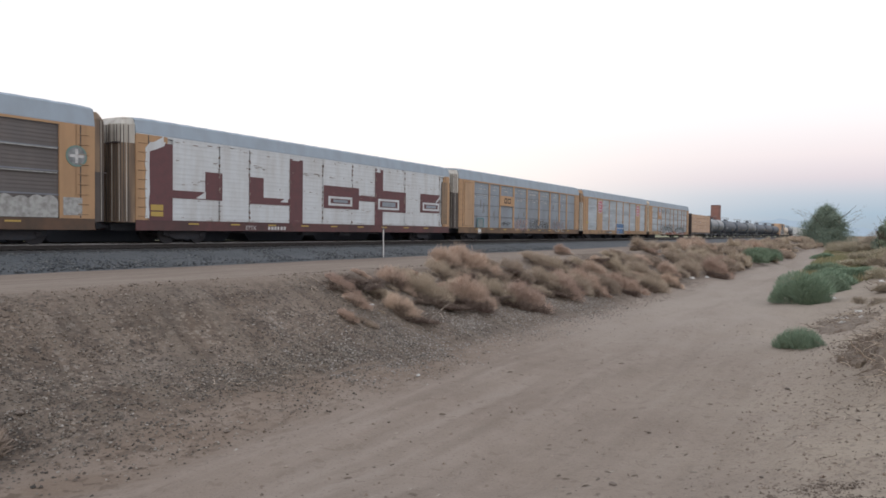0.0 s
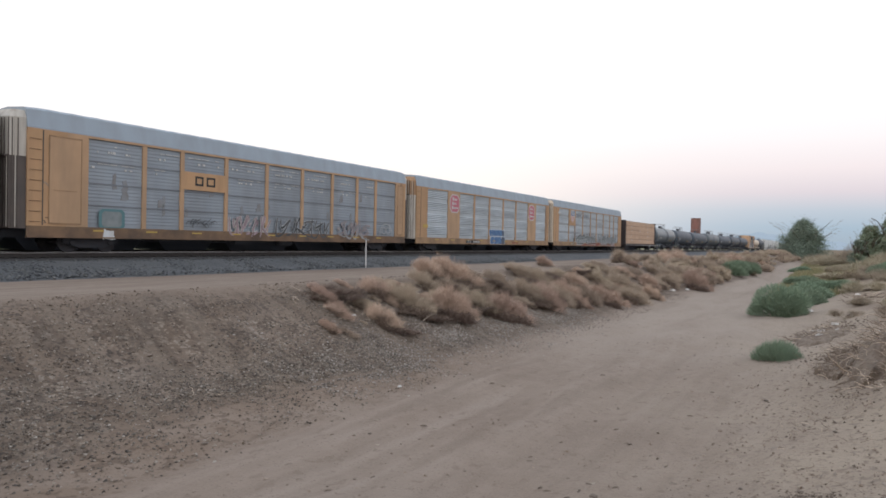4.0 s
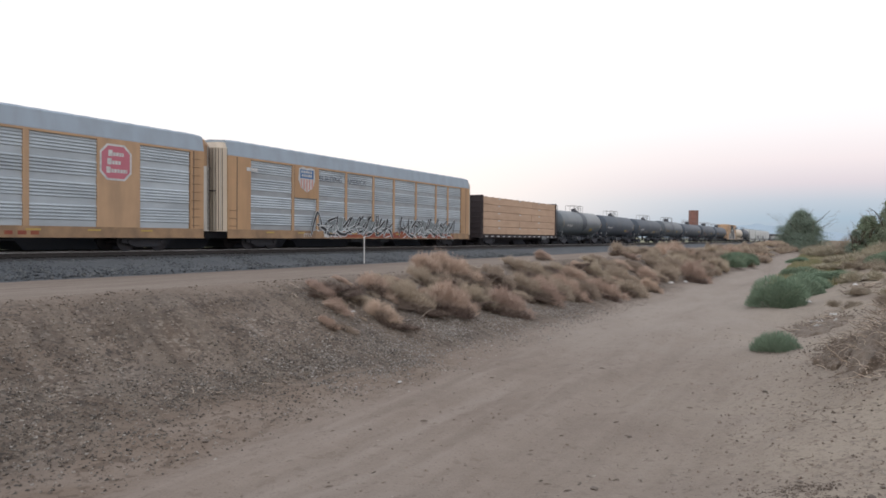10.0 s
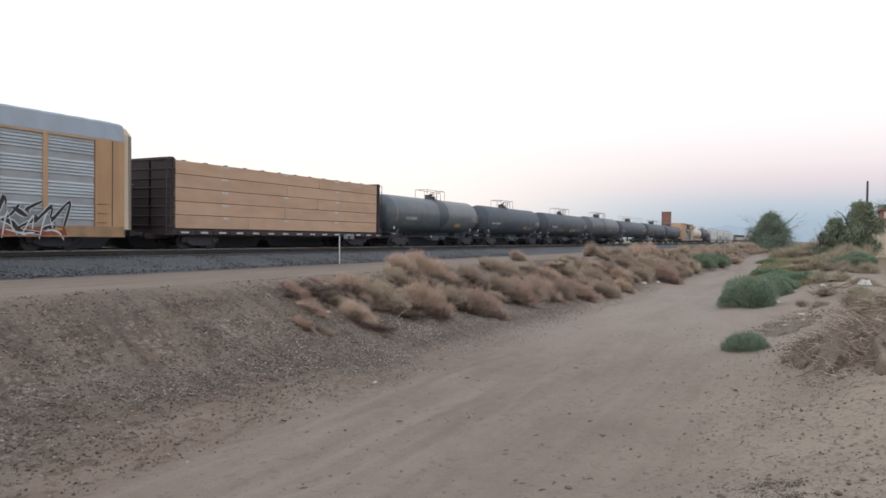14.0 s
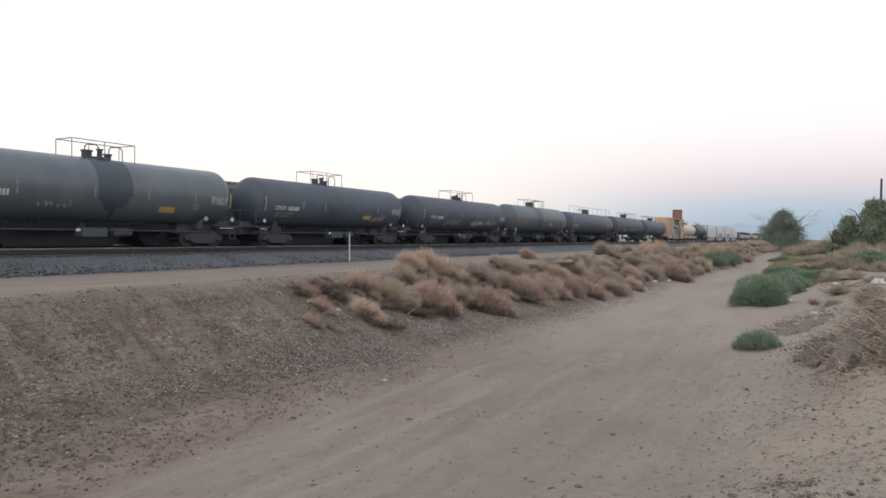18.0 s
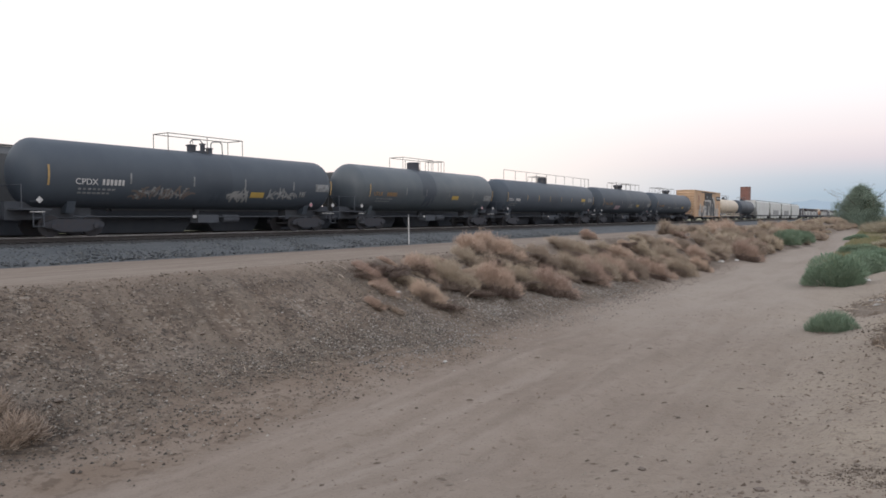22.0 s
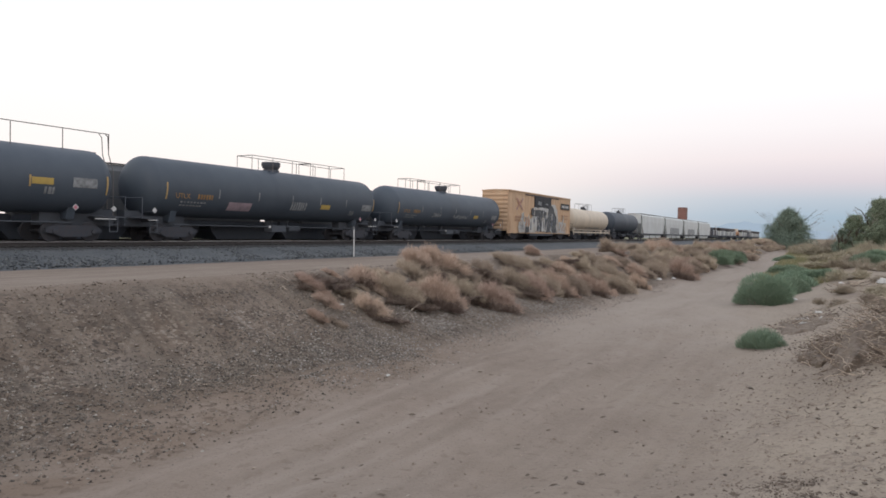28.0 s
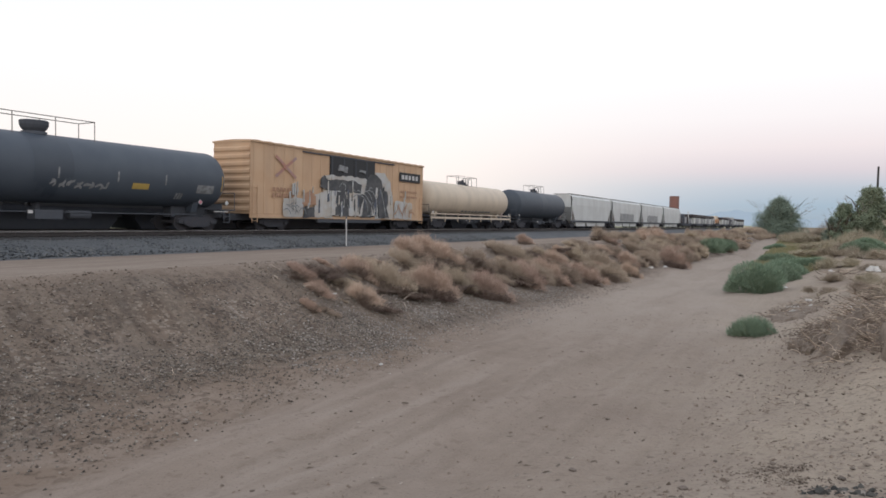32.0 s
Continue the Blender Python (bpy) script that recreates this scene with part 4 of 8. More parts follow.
def car_painted_white():
    c = autorack(32.14, "autorack car painted over in white with huge maroon block letters", posts_of((-9.0, -7.0, -3.95, -1.2, 1.6, 4.1, 7.45), 0.06), M_white, M_maroon_sill, False, lift=0.0, post_mat=M_white, end_low=M_ochre_end, mid=4.6)
    y = -1.56
    for a, b in ((-11.7, -8.98), (-8.92, -6.98), (-6.92, -3.98), (-3.9, -1.2), (-1.14, 1.58), (1.64, 4.06), (4.14, 7.42), (7.5, 12.15)):
        bm = louvres(a + 0.01, b - 0.01, 1.13, 4.99, 8, 2, 0.0045)
        bmesh.ops.translate(bm, verts=bm.verts, vec=(0, -0.085, 0))
        part("painted_panel", bm, M_white, c, "chalky white painted panel")
    # chipped paint along the panel edges and rivet lines
    bm = bmesh.new()
    rnd = random.Random(41)
    for x in (-8.95, -6.95, -3.94, -1.17, 1.61, 4.1, 7.46, 12.15):
        for _ in range(15):
            z = rnd.uniform(1.15, 4.95)
            w, h = rnd.uniform(0.015, 0.05), rnd.uniform(0.03, 0.16)
            q = x + rnd.uniform(-0.04, 0.04)
            box(bm, q - w, q + w, y - 0.02, y + 0.01, z, z + h)
    for _ in range(150):
        x, z = rnd.uniform(-11.6, 12.0), rnd.choice((1.2, 2.05, 3.0, 4.0, 4.9)) + rnd.gauss(0, 0.06)
        box(bm, x, x + rnd.uniform(0.04, 0.3), y - 0.017, y + 0.01, z, z + rnd.uniform(0.012, 0.035))
    tagged(part("chipped_paint", bm, M_chip, c, "rusty chips and scratches in the white paint"), kind="stuff")
    for pts in ([(-13.15, 1.2), (-12.95, 1.2), (-12.95, 4.3), (-12.2, 4.62), (-12.1, 4.8), (-12.9, 4.72), (-13.15, 4.4)], [(12.18, 1.2), (12.34, 1.2), (12.3, 2.6), (12.18, 2.6)], [(11.7, 2.9), (12.3, 3.35), (12.3, 4.7), (12.16, 4.7), (12.14, 3.4), (11.6, 3.0)]):
        part("paint_stroke", made(prism, ragged(pts, 3, 0.03), y - 0.018, y), M_white, c, "white spray-painted stroke")
    part("rust_panel", made(box, 12.45, 13.3, y - 0.006, y, 1.3, 4.6), M_ochre_end, c, "rust-stained corner sheet")
    for rects in (((-12.95, 1.12, -11.7, 4.75), (-11.7, 2.2, -8.76, 2.58), (-9.82, 2.2, -8.76, 3.6)), ((-6.97, 2.12, -5.95, 3.57), (-6.96, 2.12, -3.9, 2.5), (-3.96, 1.12, -2.9, 4.82)),
                  ((-1.08, 2.1, 2.31, 3.5), (2.29, 2.68, 4.1, 3.04), (4.0, 1.12, 4.89, 4.9), (4.84, 2.05, 7.62, 3.5)), ((9.49, 2.14, 12.2, 3.54),)):
        letters(c, "painted_letter", rects, M_maroon, y, "maroon block letter in spray paint")
    for x0, z0, x1, z1 in ((-0.66, 2.28, 1.62, 2.86), (4.35, 2.2, 6.79, 2.92), (9.8, 2.3, 12.1, 2.9)):
        bm = bmesh.new()
        t = 0.14
        for r in ((x0, z0, x1, z0 + t), (x0, z1 - t, x1, z1), (x0, z0 + t, x0 + t * 1.4, z1 - t), (x1 - t * 1.4, z0 + t, x1, z1 - t)):
            box(bm, r[0], r[2], y - 0.016, y - 0.009, r[1], r[3])
        part("letter_outline", bm, M_white, c, "white outline inside a letter")
        part("letter_core", made(box, x0 + 0.45, x1 - 0.45, y - 0.017, y - 0.012, z0 + 0.2, z1 - 0.2), M_galv_mid, c, "grey bar inside a letter")
    for x, z in ((-9.9, 2.24), (-4.2, 2.3), (-12.3, 4.7), (-3.3, 4.75), (4.45, 4.7)):
        part("letter_notch", made(prism, ((x - 0.5, z), (x + 0.1, z), (x + 0.1, z + 0.36)), y - 0.016, y), M_white, c)
    bm = bmesh.new()
    box(bm, -12.87, -12.22, y - 0.02, y, 1.58, 1.85)
    box(bm, -12.87, -12.22, y - 0.02, y, 1.30, 1.52)
    part("placard", bm, M_yellow_mark, c, "two small yellow placards")
    bm = bmesh.new()
    bars(bm, -5.6, -4.2, 0.72, 0.92, 6, -1.567, 5)
    tagged(part("stencil_number", bm, M_white_mark, c, "white stencilled marks on the sill"), kind="stuff")
    text_on(c, "ETTX", -7.2, 0.72, 0.3, M_white_mark, -1.566, "white stencilled letters")


def car_grey_yellow():
    c = autorack(60.9, "yellow autorack car with dirty grey screens and graffiti", posts_of((-11.15, -8.3, -6.2, -3.42, -0.48, 2.45, 5.24, 7.81, 9.92), 0.22), M_galv_mid, M_rust_sill, False, end_low=M_soot, post_mat=M_post, mid=3.9, solid=((12.35, 12.8), (-12.0, -11.2)))
    y = -1.552
    plate(c, "name_panel", -6.3, -3.45, 3.15, 4.05, M_yellow, y, "yellow panel with black letters")
    bm = bmesh.new()
    for x0, x1, z0, z1 in ((-5.45, -4.95, 3.38, 3.86), (-4.75, -4.2, 3.38, 3.86)):
        for q0, q1, w0, w1 in ((x0, x0 + 0.1, z0, z1), (x1 - 0.1, x1, z0, z1), (x0 + 0.1, x1 - 0.1, z0, z0 + 0.1), (x0 + 0.1, x1 - 0.1, z1 - 0.1, z1)):
            box(bm, q0, q1, y - 0.02, y - 0.01, w0, w1)
    tagged(part("logo_shape", bm, M_ink, c, "black logo reduced to plain blocks"), kind="stuff")
    bm = bmesh.new()
    rnd = random.Random(5)
    for a, b in ((-11, -8.5), (-8.1, -6.4), (-6.1, -3.6), (-3.3, -0.7), (-0.3, 2.2), (2.7, 5.0), (5.5, 7.6), (8.1, 9.7)):
        # a run of thin slots, then short upright ones under it, in the two top tiers
        for z, tall, fill in ((4.72, 0.035, 0.75), (4.42, 0.09, 0.6), (3.92, 0.035, 0.6), (3.72, 0.08, 0.3)):
            x = a + rnd.uniform(0.1, 0.6)
            end = b - rnd.uniform(0.1, 0.8)
            while x < end:
                w = rnd.uniform(0.12, 0.4) if tall < 0.05 else rnd.uniform(0.05, 0.14)
                if rnd.random() < fill:
                    box(bm, x, x + w, -1.50, -1.47, z, z + tall * rnd.uniform(0.8, 1.2))
                x += w + 0.05
    # white boxes stand in for daylight showing through the slots
    tagged(part("screen_slot", bm, M_white_mark, c, "rows of small white marks painted as light through the screen slots"), kind="stuff")
    bm = bmesh.new()
    prism(bm, ((-10.55, 1.2), (-10.4, 1.06), (-9.45, 1.06), (-9.3, 1.2), (-9.3, 1.82), (-9.45, 1.96), (-10.4, 1.96), (-10.55, 1.82)), y - 0.004, y)
    g = part("spray_tag", bm, M_teal, c, "teal rounded spray-painted patch")
    bm = bmesh.new()
    prism(bm, ((-10.4, 1.25), (-10.3, 1.16), (-9.55, 1.16), (-9.45, 1.25), (-9.45, 1.75), (-9.55, 1.85), (-10.3, 1.85), (-10.4, 1.75)), y - 0.008, y)
    part("tag_fill", bm, M_grey_teal, g)
    bm = bmesh.new()
    prism(bm, ragged([(-10.35, 0.6), (-9.75, 0.62), (-9.85, 1.0), (-10.3, 1.05)], 9, 0.04, 0.15), -1.58, -1.55)
    part("paint_drip", bm, M_white, g, "white drip below the patch")
    for x0, x1, n, seed, outer, inner in ((-3.3, -0.35, 5, 3, M_pale_spray, M_pink), (0.3, 4.8, 6, 8, M_silver, M_char), (5.9, 9.1, 5, 5, M_pink, M_grey_spray)):
        shapes = spikes(x0, x1, 1.02, 1.95, n, seed)
        for name, w, d, m in (("graffiti_outline", 0.13, 0.0, outer), ("graffiti", 0.07, 0.006, inner)):
            bm = bmesh.new()
            for q, pts in enumerate(shapes):
                ribbon(bm, pts, w, y - 0.004 - d - 0.0004 * (q % 9))
            tagged(part(name, bm, m, c, "broad spray-painted graffiti shapes"), kind="stuff")
    stain = random.Random(4)
    for q in range(16):
        x, z, w, h = stain.uniform(-10.8, 9.5), stain.uniform(1.5, 3.6), stain.uniform(0.12, 0.4), stain.uniform(0.4, 1.1)
        part("rust_stain", made(prism, ragged([(x, z), (x + w, z + 0.1), (x + w * 0.7, z + h), (x + w * 0.2, z + h * 0.9)], q, 0.05, 0.15), -1.4795, -1.47), M_stain, c, "dull brown stain on the screen" if not q else "")
    for x0, x1, z0, z1, mat, seed, k, wide in ((-6.0, -4.2, 1.25, 1.85, M_char, 9, 12, 0.018),
                                               (-12.9, -11.5, 1.25, 1.6, M_char, 12, 10, 0.016), (-12.7, -11.6, 2.3, 3.0, M_dim_mark, 14, 9, 0.018)):
        bm = bmesh.new()
        scrawl(bm, x0, x1, z0, z1, y, seed, k, wide)
        tagged(part("graffiti", bm, mat, c, "looping spray-painted graffiti"), kind="stuff")
    for x0, x1 in ((-12.75, -11.35), (12.55, 13.25)):
        d = part("corner_door", made(box, x0, x1, -1.575, -1.55, 1.25, 4.85), M_post, c, "pale ochre framed door sheet")
        for q0, q1, z0, z1 in ((x0, x1, 4.82, 4.88), (x0, x1, 1.22, 1.27), (x1 - 0.04, x1, 1.27, 4.82), (x0, x0 + 0.04, 1.27, 4.82), (x0 + 0.2, x1 - 0.2, 2.6, 2.63)):
            part("door_edge", made(box, q0, q1, -1.585, -1.57, z0, z1), M_ochre_sill, d)
    # two pale rings in a rounded outline
    for cx, cz, r0, r1 in ((10.92, 1.52, 0.2, 0.27), (11.42, 1.52, 0.2, 0.27), (11.17, 1.3, 0.66, 0.74)):
        bm = bmesh.new()
        n = 22
        ring = []
        for q in range(n):
            a = q * 2 * math.pi / n
            k = 1.0 if r1 < 0.5 or math.sin(a) > 0 else 0.75 + 0.25 * abs(math.cos(a))
            ring.append([bm.verts.new((cx + r * math.cos(a) * (1.05 if r1 > 0.5 else 1), y - 0.006, cz + r * k * math.sin(a))) for r in (r0, r1)])
        for q in range(n):
            bm.faces.new((ring[q][0], ring[q][1], ring[(q + 1) % n][1], ring[(q + 1) % n][0]))
        part("graffiti_ring", bm, M_silver, c, "pale spray-painted ring")


def octagon(x0, x1, z0, z1, k=0.22):
    dx, dz = (x1 - x0) * k, (z1 - z0) * k
    return ((x0, z0 + dz), (x0 + dx, z0), (x1 - dx, z0), (x1, z0 + dz), (x1, z1 - dz), (x1 - dx, z1), (x0 + dx, z1), (x0, z1 - dz))


def red_badge(c, x0, x1, z0, z1, y):
    b = part("badge", made(prism, octagon(x0, x1, z0, z1), y - 0.006, y), M_white_mark, c, "faded red octagonal badge with white border")
    part("badge_field", made(prism, octagon(x0 + 0.09, x1 - 0.09, z0 + 0.09, z1 - 0.09), y - 0.010, y), M_red, b)
    bm = bmesh.new()
    w, h = x1 - x0, z1 - z0
    # three short lines, each with a taller first block
    for k, (lo, end) in enumerate(((0.2, 0.86), (0.43, 0.66), (0.66, 0.74))):
        zz = z0 + h * lo
        a = 0.2 + 0.03 * k
        box(bm, x0 + w * a, x0 + w * (a + 0.13), y - 0.014, y, zz, zz + h * 0.17)
        u = a + 0.15
        while u < end:
            box(bm, x0 + w * u, x0 + w * min(end, u + 0.075), y - 0.014, y, zz + h * 0.015, zz + h * 0.115)
            u += 0.095
    tagged(part("badge_print", bm, M_white_mark, b), kind="stuff")


def car_red_badges():
    c = autorack(89.65, "yellow autorack car with ribbed silver screens and red badges", posts_of((-4.05, -1.05, 1.9, 4.84), 0.24) + [(-7.75, 0.1), (8.9, 0.1)], M_galv, M_ochre_sill, True, post_mat=M_post, solid=((-8.75, -6.75), (7.85, 9.95)), end_mat=M_ochre_orange, end_low=M_end, mid=4.35)
    red_badge(c, -8.5, -6.85, 3.26, 4.82, -1.555)
    red_badge(c, 7.95, 9.5, 3.22, 4.85, -1.555)
    y = -1.556
    rnd = random.Random(4)
    g = None
    for row, z, half, xs in ((0, 1.74, 0.34, (-0.82, -0.34, 0.1, 0.52, 0.96, 1.4, 1.86)), (1, 1.02, 0.42, (-0.45, 0.38, 1.14, 1.9))):
        for k, x in enumerate(xs):
            wd = (0.27, 0.46)[row] + rnd.uniform(-0.02, 0.04)
            dark = k == len(xs) - 1
            tilt = rnd.uniform(-0.15, 0.15)
            for grow, mat, d in ((1.0, M_pale_blue, 0.004), (0.84, M_grey_blue if dark else M_blue, 0.009)):
                pts = []
                for q in range(20):
                    a = q * math.pi / 10
                    cx, cz = math.cos(a), math.sin(a)
                    ex = math.copysign(abs(cx) ** 0.6, cx) * wd * grow
                    pts.append((x + ex + tilt * cz * half, z + math.copysign(abs(cz) ** 0.6, cz) * half * grow))
                o = part("graffiti_bubble", made(prism, pts, y - d - 0.0006 * k - 0.004 * row, y), mat, c, "" if g else "blue bubble-letter graffiti with pale outlines")
                g = o
    bm = bmesh.new()
    bars(bm, 4.0, 5.5, 0.76, 0.92, 3, -1.566, 7)
    tagged(part("faded_mark", bm, M_rust_red, c, "faded red stencilled mark"), kind="stuff")
    plate(c, "marks_plate", -5.55, -2.9, 0.72, 0.98, M_ink, -1.562, "black plate with white reporting marks")
    text_on(c, "CTTX", -5.4, 0.76, 0.26, M_white_mark, -1.578, "white stencilled letters")
    bm = bmesh.new()
    bars(bm, -4.2, -3.0, 0.77, 0.94, 6, -1.579, 3)
    tagged(part("number_marks", bm, M_white_mark, c), kind="stuff")
    plate(c, "placard", -12.6, -11.9, 1.9, 2.15, M_yellow_mark, -1.552)


def car_silver_graffiti():
    c = autorack(118.45, "yellow autorack car with silver ribbed screens and long graffiti", posts_of((-8.6, -6.4, -3.57, -0.53, 1.99, 4.99, 7.97, 9.9), 0.2), M_galv, M_ochre_sill, True, end_mat=M_cream, post_mat=M_post, right=1.45, irons=3, bands=True)
    plate(c, "emblem_panel", -8.5, -6.45, 3.1, 5.0, M_yellow, -1.55)
    y = -1.566
    sh = ((-8.15, 4.9), (-7.8, 5.0), (-7.45, 4.92), (-7.1, 5.0), (-6.75, 4.9), (-6.7, 4.2), (-6.9, 3.75), (-7.45, 3.45), (-8.0, 3.75), (-8.2, 4.2))
    s = part("shield", made(prism, sh, y - 0.004, y), M_white_mark, c, "shield emblem with blue top and red stripes")
    for q, z in enumerate((4.62, 4.4)):
        bm = bmesh.new()
        bars(bm, -7.95 + 0.05 * q, -6.95 - 0.02 * q, z, z + 0.15, 5 + q, y - 0.009, 3 + q, gap=0.2)
        tagged(part("shield_marks", bm, M_white_mark, s), kind="stuff")
    part("shield_field", made(prism, ((-8.05, 4.3), (-6.85, 4.3), (-6.85, 4.85), (-7.45, 4.82), (-8.05, 4.85)), y - 0.008, y), M_blue, s)
    for k in range(5):
        x = -8.0 + k * 0.245
        lo = 3.78 - 0.28 * (1 - abs(k - 2) / 2.2)
        part("shield_stripe", made(box, x, x + 0.12, y - 0.008, y, lo, 4.26), M_faded_red, s)
    text_on(c, "BUILDING", -6.25, 4.28, 0.5, M_galv_dark, -1.512, "faded dark letters on the screen")
    text_on(c, "AMERICA", -3.5, 4.28, 0.5, M_galv_dark, -1.512, "faded dark letters on the screen")
    part("slogan_marks", made(box, -12.3, -11.5, -1.565, -1.55, 4.35, 4.55), M_white_mark, c)
    y = -1.56
    part("graffiti_band", made(prism, ragged([(-5.1, 0.66), (10.9, 0.66), (10.7, 1.1), (6.0, 1.2), (2.0, 1.12), (-5.0, 1.2)], 4, 0.06), y - 0.003, y), M_rust_red, c, "dull rust-red sprayed band along the sill")
    for x0, x1, seed in ((-6.7, 1.7, 2), (2.8, 10.6, 6)):
        part("graffiti_ground", made(prism, ragged([(x0 + 0.7, 1.0), (x1 - 0.2, 1.0), (x1 - 0.4, 1.7), (x1 - 2.2, 1.9), (x0 + 2.0, 1.95), (x0 + 1.0, 1.6)], seed, 0.14), y - 0.005, y), M_grey_teal, c, "dull grey-teal spray ground")
        shapes = spikes(x0, x1, 1.0, 2.1, 8, seed)
        for name, w, d, m, lab in (("graffiti_outline", 0.155, 0.008, M_white, "whitish outline of graffiti"), ("graffiti", 0.1, 0.014, M_ink, "spiky black graffiti shapes")):
            bm = bmesh.new()
            for k, pts in enumerate(shapes):
                ribbon(bm, pts, w, y - d - 0.0004 * (k % 9))
            tagged(part(name, bm, m, c, lab), kind="stuff")
        bm = bmesh.new()
        for k, pts in enumerate(spikes(x0 + 0.3, x1, 0.72, 1.5, 9, seed + 5)):
            ribbon(bm, pts[:3], 0.04, y - 0.02 - 0.0004 * (k % 9))
        tagged(part("graffiti_stroke", bm, M_white, c, "thin silver strokes over the graffiti"), kind="stuff")
    bm = bmesh.new()
    bars(bm, -5.8, -4.0, 0.72, 0.98, 6, -1.568, 9)
    tagged(part("stencil_number", bm, M_white_mark, c), kind="stuff")
    text_on(c, "ETTX", -7.7, 0.74, 0.3, M_white_mark, -1.57, "white stencilled letters")


def lumber_car():
    c = tagged(new("centrebeam_flat_car"), "dark centrebeam flat car stacked with tan wrapped lumber", "freight car", group="train of freight cars")
    TRAIN.append((c, 144.1))
    h = 9.45
    bm = bmesh.new()
    box(bm, -h, h, -1.45, 1.45, 0.78, 1.06)
    box(bm, -h - 0.5, h + 0.5, -0.28, 0.28, 0.58, 0.85)
    for k in range(16):
        x = -h + 0.6 + k * (2 * h - 1.2) / 15
        box(bm, x - 0.09, x + 0.09, -1.5, 1.5, 0.82, 1.02)
    part("deck", bm, M_bulk, c, "dark brown steel deck")
    for s in (-1, 1):
        bm = bmesh.new()
        x0, x1 = sorted((s * h, s * (h - 0.28)))
        box(bm, x0, x1, -1.5, 1.5, 1.06, 4.72)
        wall = part("bulkhead", bevelled(bm, 0.02), M_bulk, c, "dark ribbed end bulkhead")
        for k in range(8):
            part("bulkhead_rib", bevelled(made(box, x0 - 0.05, x1 + 0.05, -1.52, 1.52, 1.2 + k * 0.48, 1.28 + k * 0.48), 0.02), M_bulk, wall)
        truck(c, s * 7.1)
        coupler(c, s * (h + 0.45), s)
        ladder(c, s * h - (0.2 if s > 0 else 0.25), 0.7, 4.6, -1.52, 0.4, M_bulk)
    part("centre_beam", made(box, -h, h, -0.06, 0.06, 1.06, 4.6), M_bulk, c)
    rnd = random.Random(11)
    tiers = 5
    th = (4.60 - 1.10) / tiers
    for t in range(tiers):
        x = -h + 0.36
        cuts = [x] + [x + (2 * h - 0.72) * f for f in ((0.28,), (0.45,), (0.62,), (0.46,), (0.63,))[t]] + [h - 0.36]
        for a, b in zip(cuts, cuts[1:]):
            bm = bmesh.new()
            box(bm, a + 0.006, b - 0.006, -1.47 + rnd.uniform(0, 0.02), -0.08, 1.10 + t * th + 0.012, 1.10 + (t + 1) * th - 0.008)
            p = part("lumber_package", bevelled(bm, 0.025, 2), M_wrap, c, "tan paper-wrapped lumber package")
            bm = bmesh.new()
            tags = [xx for xx in (-5.9, -1.0, 4.0) if a + 0.1 < xx < b - 0.6] or [a + 0.15]
            for xx in tags:
                xx += rnd.uniform(-0.12, 0.12)
                box(bm, xx, xx + 0.42, -1.482, -1.46, 1.10 + t * th + th * 0.78, 1.10 + t * th + th * 0.93)
            part("label_tag", bm, M_white_mark, p)
        bm = bmesh.new()
        box(bm, -h + 0.36, h - 0.36, 0.08, 1.45, 1.10 + t * th + 0.02, 1.10 + (t + 1) * th - 0.015)
        part("lumber_package", bm, M_wrap, c)
    bm = bmesh.new()
    for k in range(13):
        x = -h + 0.9 + k * (2 * h - 1.8) / 12
        tube(bm, (x, -1.49, 4.60), (x + 0.2, 0, 4.66), 0.012, n=5)
        box(bm, x - 0.1, x + 0.1, -1.49, -1.36, 4.59, 4.625)
    part("strap", bm, M_rail_post, c, "steel straps and corner guards over the load")
    bm = bmesh.new()
    for k in range(15):
        x = -h + 0.7 + k * 1.27
        box(bm, x, x + 0.5, -1.512, -1.50, 0.86, 0.95)
    part("edge_marks", bm, M_white_mark, c, "row of white reflective marks")
    for x in (5.0, 5.7):
        plate(c, "stencil_plate", x, x + 0.5, 0.62, 0.95, M_dim_mark, -1.515)


def handrail(bm, pts, r=0.022):
    for a, b in zip(pts, pts[1:]):
        tube(bm, a, b, r, n=6)


